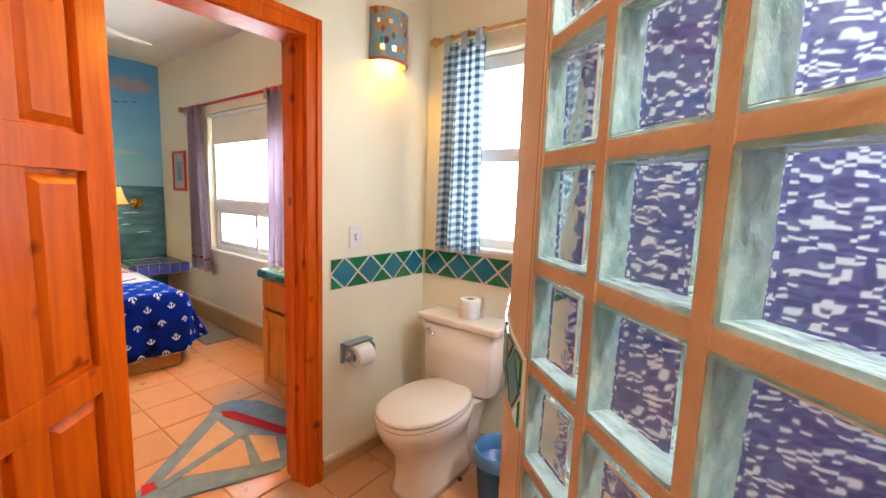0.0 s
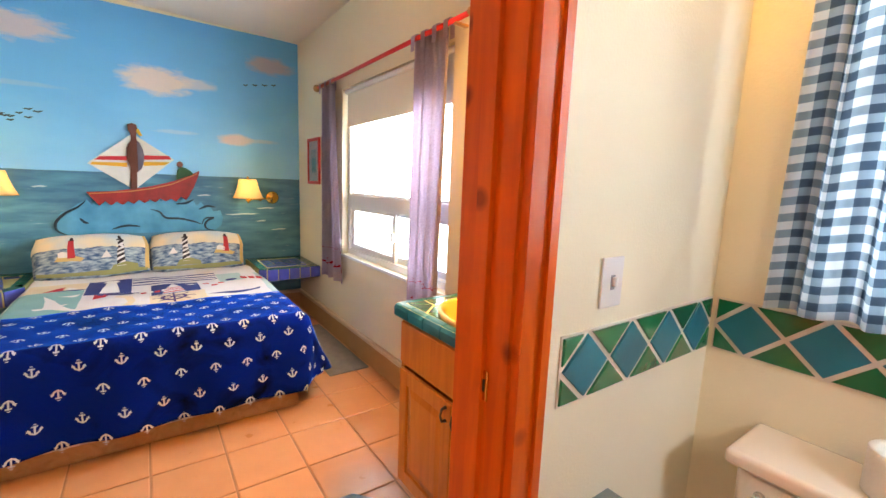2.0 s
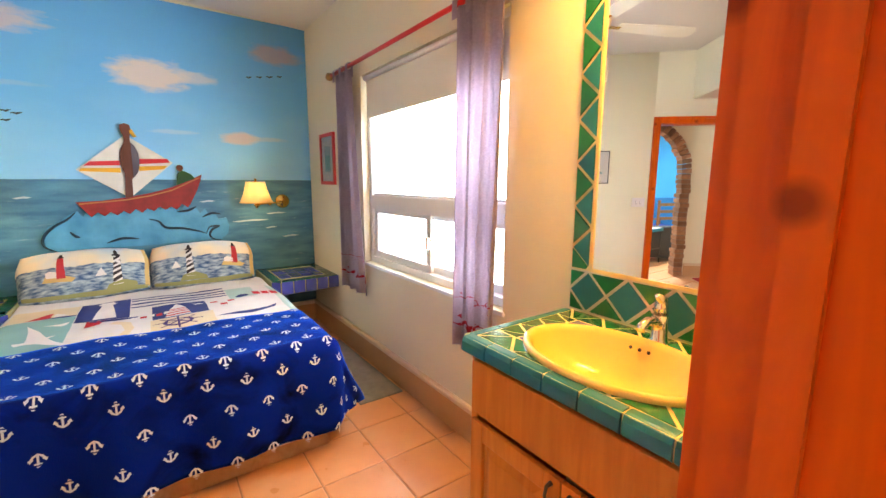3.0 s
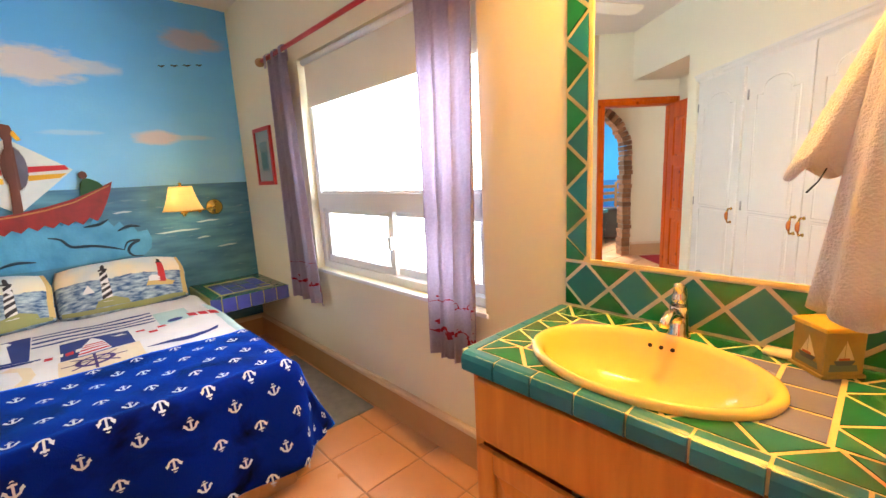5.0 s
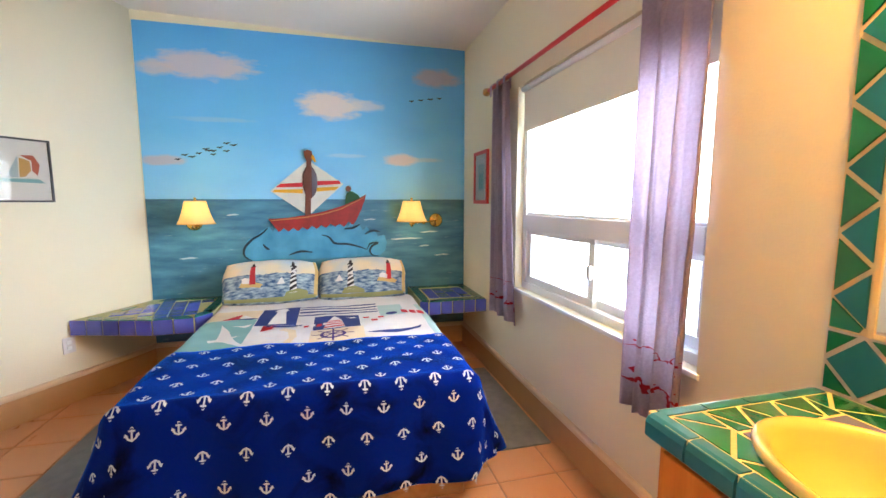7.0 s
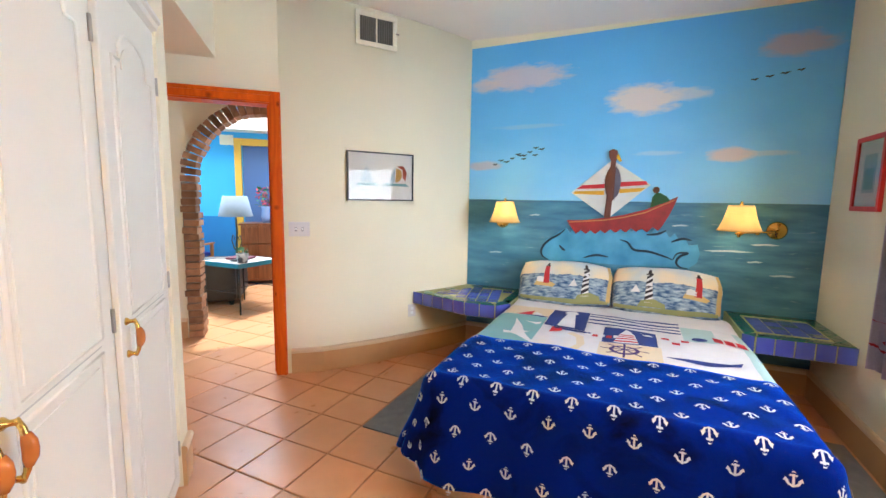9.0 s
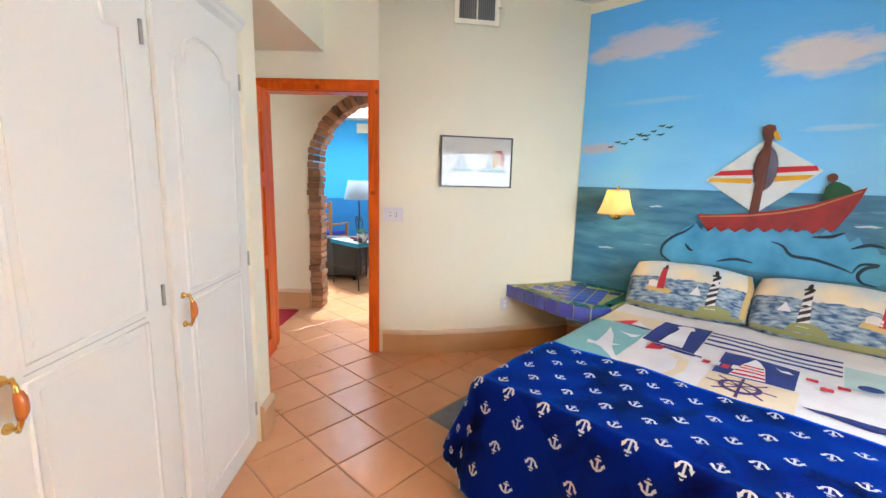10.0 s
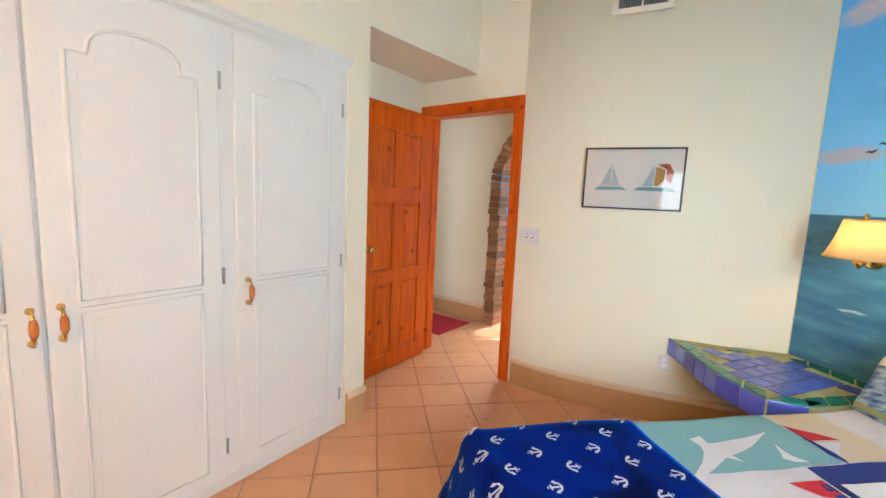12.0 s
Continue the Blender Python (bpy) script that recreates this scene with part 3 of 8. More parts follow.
GINGHAM, nt, d, t, mx = cloth("gingham_cotton")
mx.inputs[0].default_value = 0.42
uv = nt.nodes.new("ShaderNodeUVMap")
sep = nt.nodes.new("ShaderNodeSeparateXYZ")
nt.links.new(uv.outputs[0], sep.inputs[0])
stripes = []
for k in (0, 1):
    mu = nt.nodes.new("ShaderNodeMath")
    mu.operation = "MULTIPLY"
    mu.inputs[1].default_value = 1 / 0.040
    fr = nt.nodes.new("ShaderNodeMath")
    fr.operation = "FRACT"
    gt = nt.nodes.new("ShaderNodeMath")
    gt.operation = "GREATER_THAN"
    gt.inputs[1].default_value = 0.5
    nt.links.new(sep.outputs[k], mu.inputs[0])
    nt.links.new(mu.outputs[0], fr.inputs[0])
    nt.links.new(fr.outputs[0], gt.inputs[0])
    stripes.append(gt)
ad = nt.nodes.new("ShaderNodeMath")
ad.operation = "ADD"
nt.links.new(stripes[0].outputs[0], ad.inputs[0])
nt.links.new(stripes[1].outputs[0], ad.inputs[1])
hf = nt.nodes.new("ShaderNodeMath")
hf.operation = "MULTIPLY"
hf.inputs[1].default_value = 0.5
nt.links.new(ad.outputs[0], hf.inputs[0])
rp = nt.nodes.new("ShaderNodeValToRGB")
rp.color_ramp.interpolation = "CONSTANT"
rp.color_ramp.elements[0].color, rp.color_ramp.elements[1].color = (0.62, 0.68, 0.72, 1), (0.065, 0.105, 0.16, 1)
rp.color_ramp.elements[1].position = 0.8
e = rp.color_ramp.elements.new(0.3)
e.color = (0.25, 0.34, 0.43, 1)
nt.links.new(hf.outputs[0], rp.inputs[0])
nt.links.new(rp.outputs[0], d.inputs[0])
nt.links.new(rp.outputs[0], t.inputs[0])


def curtain_panel(x0t, x1t, x0b, x1b, y, zt, zb, folds, depth, seed, full=1.5):
    """A hanging cloth with folds, as a two-sided sheet of its own thickness."""
    rnd = random.Random(seed)
    ph = [rnd.uniform(0, 6.28) for _ in range(4)]
    nx, nz = 72, 26
    bm = bmesh.new()
    uvl = bm.loops.layers.uv.new("UVMap")
    grid = {}
    for j in range(nz + 1):
        v = j / nz
        z = zt + (zb - zt) * v
        for i in range(nx + 1):
            u = i / nx
            a, b = x0t + (x0b - x0t) * v ** 1.3, x1t + (x1b - x1t) * v ** 1.3
            w = 0.75 * math.sin(u * folds * 6.283 + ph[0] + 0.5 * v) + 0.35 * math.sin(u * folds * 2.7 * 6.283 + ph[1] + v * 1.4)
            x = a + (b - a) * u + 0.012 * math.sin(u * folds * 6.283 + ph[2] + v)
            grid[i, j] = bm.verts.new((x, y + depth * w * (0.6 + 0.5 * v), z + 0.008 * math.sin(u * folds * 6.283 + ph[3]) * v))
    width = abs(x1t - x0t) * full
    for j in range(nz):
        for i in range(nx):
            f = bm.faces.new((grid[i, j], grid[i + 1, j], grid[i + 1, j + 1], grid[i, j + 1]))
            for l, (a, b) in zip(f.loops, ((i, j), (i + 1, j), (i + 1, j + 1), (i, j + 1))):
                l[uvl].uv = (a / nx * width, b / nz * abs(zt - zb))
    bmesh.ops.solidify(bm, geom=bm.faces[:], thickness=0.0015)
    return bm


def curtain(name, label, group, material, spec, tabs, rod_y, rod_z):
    ob = thing(name, pose(0, 0, 0), label, "curtain", group)
    part("cloth", curtain_panel(*spec), material, ob, "", True)
    for x in tabs:
        pts = [(x, rod_y - 0.022, spec[5] - 0.05), (x, rod_y - 0.021, rod_z + 0.012), (x, rod_y, rod_z + 0.023), (x, rod_y + 0.021, rod_z + 0.012), (x, rod_y + 0.022, spec[5] - 0.05)]
        bm = bmesh.new()
        rows = [[bm.verts.new((px + o, py, pz)) for o in (-0.02, 0.02)] for px, py, pz in pts]
        for r0, r1 in zip(rows, rows[1:]):
            bm.faces.new((r0[0], r0[1], r1[1], r1[0]))
        bmesh.ops.solidify(bm, geom=bm.faces[:], thickness=0.002)
        part("tab", bm, material, ob)
    return ob


RED = mat("red_lacquer", (0.60, 0.02, 0.02), 0.35, (0.52, 0.015, 0.015), 9)
NATWOOD = wood("natural_wood", (0.62, 0.36, 0.13), (0.50, 0.26, 0.08), knots=False)
rod = thing("curtain_rod", pose(0, 0, 0), "red lacquered curtain rod with turned wooden finials", "curtain rod")
part("rod", tube([(-4.24, 2.27, 2.172), (-2.16, 2.27, 2.172)], 0.013, 12), RED, rod, "", True)
for x, s in ((-4.24, -1), (-2.16, 1)):
    part("finial", lathe([(0.013, 0), (0.022, 0.01), (0.014, 0.02), (0.03, 0.045), (0.024, 0.065), (0, 0.075)], 16), NATWOOD, rod, "turned wooden finial", True, pose(x, 2.27, 2.172, 0, 90 * s, 0))
for x in (-4.08, -2.26):
    part("bracket", box(x - 0.012, x + 0.012, 2.262, YN - 0.001, 2.147, 2.160, 0.003), NATWOOD, rod)
curtain("curtain", "mauve curtain hanging open beside the bedroom window", "bedroom curtains", PURPLE, (-4.165, -3.88, -4.165, -3.72, 2.275, 2.152, 0.55, 3.2, 0.022, 3), (-4.14, -4.02, -3.90), 2.27, 2.172)
curtain("curtain", "mauve curtain with a small red printed hem beside the vanity", "bedroom curtains", PURPLE, (-2.655, -2.295, -2.65, -2.345, 2.265, 2.152, 0.55, 3.6, 0.026, 8), (-2.63, -2.53, -2.42, -2.32), 2.27, 2.172)
brod = thing("curtain_rod", pose(0, 0, 0), "natural wood curtain rod over the bathroom window", "curtain rod")
part("rod", tube([(-0.91, 2.285, 2.225), (-0.02, 2.285, 2.225)], 0.012, 12), NATWOOD, brod, "", True)
for x, s in ((-0.91, -1), (-0.02, 1)):
    part("finial", lathe([(0.012, 0), (0.02, 0.008), (0.013, 0.016), (0.026, 0.035), (0.012, 0.055), (0.016, 0.064), (0, 0.07)], 16), NATWOOD, brod, "turned finial", True, pose(x, 2.285, 2.225, 0, 90 * s, 0))
for x in (-0.86, -0.07):
    part("bracket", box(x - 0.008, x + 0.008, 2.277, YN - 0.001, 2.195, 2.211, 0.003), NATWOOD, brod)
curtain("gingham_curtain", "black and white gingham curtain on tabs", "bathroom curtains", GINGHAM, (-0.865, -0.63, -0.885, -0.60, 2.285, 2.20, 1.10, 2.6, 0.014, 5, 1.35), (-0.85, -0.74, -0.65), 2.285, 2.225)
curtain("gingham_curtain", "black and white gingham curtain drawn to the window side", "bathroom curtains", GINGHAM, (-0.33, -0.06, -0.40, -0.10, 2.285, 2.20, 1.09, 2.6, 0.014, 11, 1.35), (-0.31, -0.20, -0.09), 2.285, 2.225)

# ---- bathroom ----
WGROUT = mat("pale_grout", (0.72, 0.68, 0.60), 0.8, (0.64, 0.58, 0.48), 15, 0.2, 150)
SIDE_TILE = {}


def flat_tile(poly, t=0.005):
    """One tile, outline in local x and z, front towards -y, with softened front edges."""
    key = tuple(poly)
    if key not in SIDE_TILE:
        bm = plate(poly, t, 0.0015)
        bm.transform(Matrix.Translation((0, -t, 0)))
        me = bpy.data.meshes.new("tile")
        bm.to_mesh(me)
        bm.free()
        SIDE_TILE[key] = me
    return SIDE_TILE[key]


def tile_at(poly, m, material, parent, name="tile"):
    me = flat_tile(poly).copy() if not flat_tile(poly).materials else flat_tile(poly)
    if not me.materials:
        me.materials.append(None)
    ob = new(name, me)
    ob.material_slots[0].link = "OBJECT"
    ob.material_slots[0].material = material
    ob.parent = parent
    ob.matrix_basis = m
    return ob


def shrink(poly, g):
    """Outline moved inwards by about g, for the joint round a tile."""
    c = Vector((sum(p[0] for p in poly) / len(poly), sum(p[1] for p in poly) / len(poly)))
    out = []
    n = len(poly)
    for i, p in enumerate(poly):
        p0, p1, p2 = Vector(poly[i - 1]), Vector(p), Vector(poly[(i + 1) % n])
        a, b = (p0 - p1).normalized(), (p2 - p1).normalized()
        s = abs(a.x * b.y - a.y * b.x)
        q = p1 + (a + b) * (g / max(s, 0.2))
        out.append((round(q.x, 5), round(q.y, 5)))
    return out


def diamond_band(name, m, count, pitch, h, label, g=0.006, back=0.003):
    """A tile band: teal diamonds between green triangles, on a pale grout bed; local x along, z up from the band's foot, front -y."""
    ob = tagged(mesh_ob(name, box(0, count * pitch, -back, 0, 0, h, 0.001), WGROUT), label, "tile border", kind="structure")
    ob.matrix_basis = m
    dia = shrink([(0, h / 2), (pitch / 2, 0), (pitch, h / 2), (pitch / 2, h)], g)
    up = shrink([(-pitch / 2, 0), (pitch / 2, 0), (0, h / 2)], g)
    dn = shrink([(-pitch / 2, h), (0, h / 2), (pitch / 2, h)], g)
    hu0, hd0 = shrink([(0, 0), (pitch / 2, 0), (0, h / 2)], g), shrink([(0, h), (0, h / 2), (pitch / 2, h)], g)
    hu1, hd1 = shrink([(-pitch / 2, 0), (0, 0), (0, h / 2)], g), shrink([(-pitch / 2, h), (0, h / 2), (0, h)], g)
    for i in range(count + 1):
        at = Matrix.Translation((i * pitch, -back, 0))
        if i < count:
            tile_at(dia, at, TEAL, ob)
        for a, b in ((hu0, hd0) if i == 0 else (hu1, hd1) if i == count else (up, dn),):
            tile_at(a, at, GREEN, ob)
            tile_at(b, at, GREEN, ob)
    return ob


diamond_band("border_bath_north", pose(XB + 0.012, YN, 0.935), 8, 0.169, 0.155, "green and teal diamond tile border on the bathroom window wall")
diamond_band("border_bath_partition", pose(XB, YN - 0.012 - 4 * 0.168, 0.935, 0, 0, 90), 4, 0.168, 0.155, "green and teal diamond tile border beside the bathroom door")


def toilet(m):
    ob = thing("toilet", m, "bone-coloured porcelain toilet with its lid closed", "toilet")

    def ring(bm, cx, cy, rx, ry, z, seg=32, sq=2.3):
        vs = []
        for i in range(seg):
            a = 2 * math.pi * i / seg
            c, s = math.cos(a), math.sin(a)
            vs.append(bm.verts.new((cx + rx * math.copysign(abs(c) ** (2 / sq), c), cy + ry * math.copysign(abs(s) ** (2 / sq), s), z)))
        return vs

    def loft(rows, cap0=True, cap1=True):
        bm = bmesh.new()
        rs = [ring(bm, *r) for r in rows]
        for a, b in zip(rs, rs[1:]):
            for i in range(len(a)):
                j = (i + 1) % len(a)
                bm.faces.new((a[i], a[j], b[j], b[i]))
        if cap0:
            bm.faces.new(rs[0][::-1])
        if cap1:
            bm.faces.new(rs[-1])
        return bm
    part("bowl", loft([(0, -0.345, 0.118, 0.245, 0.0, 32, 3.6), (0, -0.345, 0.115, 0.24, 0.025, 32, 3.4), (0, -0.35, 0.106, 0.228, 0.10, 32, 3.2), (0, -0.365, 0.112, 0.232, 0.20, 32, 2.8),
                      (0, -0.405, 0.165, 0.26, 0.29, 32, 2.2), (0, -0.42, 0.185, 0.275, 0.345, 32, 2.2), (0, -0.42, 0.19, 0.28, 0.385, 32, 2.2), (0, -0.42, 0.18, 0.27, 0.392, 32, 2.2)]), PORCELAIN, ob, "", True)
    part("outlet_hump", loft([(0, -0.14, 0.10, 0.13, 0.0, 24, 3), (0, -0.14, 0.095, 0.13, 0.2, 24, 3), (0, -0.14, 0.14, 0.135, 0.36, 24, 3.2), (0, -0.13, 0.17, 0.12, 0.385, 24, 3.2)]), PORCELAIN, ob, "", True)
    part("seat", loft([(0, -0.435, 0.182, 0.268, 0.393, 36, 2.2), (0, -0.435, 0.187, 0.273, 0.400, 36, 2.2), (0, -0.435, 0.184, 0.27, 0.411, 36, 2.2)]), PORCELAIN, ob, "", True)
    part("lid", loft([(0, -0.43, 0.182, 0.266, 0.414, 36, 2.2), (0, -0.43, 0.188, 0.272, 0.420, 36, 2.2), (0, -0.43, 0.186, 0.270, 0.429, 36, 2.2), (0, -0.43, 0.172, 0.255, 0.436, 36, 2.2)]), PORCELAIN, ob, "", True)
    bm = bmesh.new()
    rows = []
    for z, hw, d0, d1 in ((0.385, 0.19, -0.185, -0.02), (0.42, 0.215, -0.2, -0.015), (0.55, 0.228, -0.205, -0.012), (0.735, 0.235, -0.208, -0.012)):
        rows.append([bm.verts.new(p) for p in ((-hw, d1, z), (-hw, d0 + 0.03, z), (-hw + 0.03, d0, z), (hw - 0.03, d0, z), (hw, d0 + 0.03, z), (hw, d1, z))])
    for a, b in zip(rows, rows[1:]):
        for i in range(6):
            bm.faces.new((a[i], a[(i + 1) % 6], b[(i + 1) % 6], b[i]))
    bm.faces.new(rows[0][::-1])
    bm.faces.new(rows[-1])
    bmesh.ops.recalc_face_normals(bm, faces=bm.faces[:])
    bmesh.ops.bevel(bm, geom=bm.edges[:], offset=0.012, segments=3, affect="EDGES")
    part("tank", bm, PORCELAIN, ob, "", True)
    part("tank_lid", box(-0.25, 0.25, -0.222, -0.005, 0.735, 0.775, 0.014, seg=3), PORCELAIN, ob, "", True)
    lv = part("flush_lever", tube([(-0.17, -0.215, 0.69), (-0.17, -0.232, 0.69), (-0.155, -0.236, 0.688), (-0.115, -0.236, 0.680)], [0.012, 0.011, 0.007, 0.008], 10), CHROME, ob, "chrome lever", True)
    for x in (-0.075, 0.075):
        part("hinge_cap", box(x - 0.018, x + 0.018, -0.205, -0.17, 0.393, 0.425, 0.006), PORCELAIN, ob)
        part("bolt_cap", lathe([(0.012, 0), (0.012, 0.008), (0.006, 0.014), (0, 0.015)], 12), mat("dark_bolt", (0.04, 0.03, 0.03), 0.5), ob, "", True, pose(x * 1.75, -0.30, 0.0))
    return ob


toilet(pose(-0.625, YN, 0))
PAPER = mat("white_tissue", (0.80, 0.78, 0.74), 0.95, (0.76, 0.74, 0.70), 30, 0.3, 120)
CARD = mat("brown_card", (0.30, 0.2, 0.12), 0.9)


def paper_roll(m, label, flap):
    ob = thing("toilet_roll", m, label, "toilet roll", "toilet rolls")
    part("roll", lathe([(0.02, 0), (0.052, 0), (0.055, 0.004), (0.055, 0.096), (0.052, 0.1), (0.02, 0.1), (0.02, 0)], 28), PAPER, ob, "", True)
    part("core", lathe([(0.0195, 0.001), (0.0195, 0.099), (0.0185, 0.099), (0.0185, 0.001), (0.0195, 0.001)], 20), CARD, ob, "", True)
    if flap:
        bm = bmesh.new()
        rows = []
        for i in range(9):
            a = i / 8
            rows.append([bm.verts.new((0.053 + 0.045 * a + 0.006 * math.sin(6 * a), 0.02 - 0.03 * a + k * 0.004, z + 0.012 * math.sin(a * 3 + k))) for k, z in ((0, 0.012), (1, 0.05), (2, 0.10 + 0.02 * math.sin(a * 3.1)))])
        for r0, r1 in zip(rows, rows[1:]):
            for k in range(2):
                bm.faces.new((r0[k], r0[k + 1], r1[k + 1], r1[k]))
        bmesh.ops.solidify(bm, geom=bm.faces[:], thickness=0.001)
        part("loose_sheet", bm, PAPER, ob, "", True)
    return ob


paper_roll(pose(-0.60, 2.22, 0.777), "white toilet roll with a loose sheet on the tank lid", True)
STONE = mat("blue_grey_ceramic", (0.20, 0.26, 0.28), 0.35, (0.14, 0.19, 0.22), 20, 0.1, 60)
tp = thing("paper_holder", pose(XB, 1.80, 0.60), "blue-grey ceramic toilet paper holder on the wall", "paper holder")
for y in (-0.07, 0.075):
    part("arm", box(0.0005, 0.012, y - 0.012, y + 0.012, -0.045, 0.06, 0.004), STONE, tp)
    part("hook", tube([(0.008, y, 0.05), (0.045, y, 0.05), (0.075, y, 0.03), (0.078, y, 0.0), (0.06, y, -0.022), (0.035, y, -0.02)], 0.008, 8), STONE, tp, "", True)
part("shelf", box(0.0005, 0.06, -0.08, 0.085, 0.052, 0.062, 0.004), STONE, tp)
part("spindle", tube([(0.052, -0.068, -0.005), (0.052, 0.073, -0.005)], 0.008, 10), CHROME, tp, "", True)
paper_roll(pose(XB + 0.062, 1.852, 0.592, 90), "white toilet roll on the ceramic holder", False)


def wall_plate(m, label, toggles, socket=False):
    ob = thing("outlet" if socket else "light_switch", m, label, "outlet" if socket else "light switch")
    w = 0.035 * max(1, toggles) + 0.003 * toggles
    part("plate", box(-w, w, -0.006, -0.0005, -0.055, 0.055, 0.003), SWITCHW, ob)
    for i in range(toggles):
        x = (i - (toggles - 1) / 2) * 0.046
        if socket:
            for z in (-0.02, 0.02):
                part("socket", box(x - 0.014, x + 0.014, -0.008, -0.006, z - 0.012, z + 0.012, 0.003), PVC, ob)
        else:
            # Dark grey plate: the shadow round the toggle, put into colour.
            part("slot", box(x - 0.0075, x + 0.0075, -0.0066, -0.0061, -0.016, 0.016), mat("slot_shadow", (0.25, 0.24, 0.26), 0.6) if "slot_shadow" not in bpy.data.materials else bpy.data.materials["slot_shadow"], ob)
            part("toggle", box(x - 0.005, x + 0.005, -0.017, -0.006, -0.008, 0.012, 0.003), PVC, ob)
    return ob


wall_plate(pose(XB, 1.808, 1.185, 0, 0, 90), "white single light switch above the tile border", 1)

# ceramic wall light
sc = thing("ceramic_sconce", pose(XB, 2.0, 2.045), "hand-painted pierced ceramic half-round wall light, lit", "wall light")
CER = mat("painted_ceramic", (0.16, 0.30, 0.40), 0.35, (0.42, 0.25, 0.10), 22, 0.1, 60, spread=0.12, detail=1.0)
GLOW = glow("warm_bulb", (1.0, 0.68, 0.25), 9.0)
bm = bmesh.new()
inn, outr = [], []
for k, z in enumerate([i * 0.024 for i in range(11)]):
    for lst, r in ((outr, 0.105), (inn, 0.097)):
        lst.append([bm.verts.new((0.001 + r * 0.9 * math.sin(math.pi * i / 16), -r * 1.1 * math.cos(math.pi * i / 16), z)) for i in range(17)])
HOLES = {(2, 3), (2, 6), (2, 9), (2, 12), (7, 2), (7, 5), (7, 8), (7, 11), (7, 14)}
for k in range(10):
    for i in range(16):
        if (k, i) in HOLES:
            continue
        bm.faces.new((outr[k][i], outr[k][i + 1], outr[k + 1][i + 1], outr[k + 1][i]))
        bm.faces.new((inn[k][i + 1], inn[k][i], inn[k + 1][i], inn[k + 1][i + 1]))
for k in (0, 10):
    for i in range(16):
        bm.faces.new((outr[k][i], inn[k][i], inn[k][i + 1], outr[k][i + 1]))
part("shell", bm, CER, sc, "", True)
band = bmesh.new()
rr = [[band.verts.new((0.002 + r * 0.9 * math.sin(math.pi * i / 16), -r * 1.1 * math.cos(math.pi * i / 16), z)) for i in range(17)] for r, z in ((0.107, 0.0), (0.107, 0.014), (0.1045, 0.014))]
for a, b in zip(rr, rr[1:]):
    for i in range(16):
        band.faces.new((a[i], a[i + 1], b[i + 1], b[i]))
part("rim", band, mat("coral_glaze", (0.6, 0.16, 0.08), 0.35), sc, "coral painted rim", True)
part("bulb", lathe([(0, 0.05), (0.02, 0.055), (0.028, 0.08), (0.02, 0.11), (0.012, 0.13), (0, 0.135)], 16), GLOW, sc, "glowing bulb", True, pose(0.045, 0, 0))
rnd = random.Random(4)
DOTS = [mat("dot_" + n, c, 0.35) for n, c in (("plum", (0.16, 0.03, 0.06)), ("amber", (0.6, 0.28, 0.03)), ("teal", (0.02, 0.22, 0.2)), ("rust", (0.4, 0.08, 0.03)))]
for j in range(14):
    a, z = math.pi * rnd.uniform(0.1, 0.9), rnd.choice((0.09, 0.115, 0.14, 0.205, 0.225))
    bm = lathe([(0.013, 0), (0.012, 0.0015), (0, 0.002)], 10, 0.8, 1.3)
    mm = Matrix.Translation((0.001 + 0.106 * 0.9 * math.sin(a), -0.106 * 1.1 * math.cos(a), z)) @ pose(0, 0, 0, 90, 0, math.degrees(a))
    part("painted_dot", bm, DOTS[j % 4], sc, "", True, mm)
point_lamp("sconce_lamp", (XB + 0.05, 2.0, 2.085), 5.0, (1.0, 0.50, 0.08), 0.02)

# waste bin, plunger
BINBLUE = mat("blue_plastic", (0.01, 0.13, 0.36), 0.25, (0.008, 0.10, 0.30), 6)
bn = thing("waste_bin", pose(-0.275, 2.03, 0), "bright blue plastic waste bin beside the toilet", "waste bin")
part("bucket", lathe([(0.0, 0.003), (0.085, 0.0), (0.09, 0.01), (0.112, 0.26), (0.117, 0.262), (0.117, 0.27), (0.108, 0.27), (0.086, 0.012), (0, 0.012)], 32), BINBLUE, bn, "", True)
part("liner", lathe([(0.119, 0.215), (0.120, 0.262), (0.112, 0.277), (0.105, 0.272), (0.1, 0.2)], 40), mat("clear_bin_liner", (0.10, 0.25, 0.45), 0.15), bn, "crumpled bin liner", True)
pl = thing("plunger", pose(-0.335, 2.235, 0), "toilet plunger with a white and black handle", "plunger")
part("cup", lathe([(0.06, 0), (0.065, 0.01), (0.05, 0.055), (0.02, 0.075), (0.014, 0.09), (0, 0.09)], 20), mat("black_rubber", (0.015, 0.015, 0.015), 0.5), pl, "black rubber cup", True)
part("stick", tube([(0, 0, 0.08), (0.0, 0, 0.50)], 0.009, 10), PVC, pl, "", True)
part("grip", tube([(0, 0, 0.50), (0, 0, 0.515), (0, 0, 0.59), (0, 0, 0.60)], [0.01, 0.013, 0.013, 0.007], 12), mat("black_grip", (0.02, 0.02, 0.02), 0.4), pl, "black grip", True)

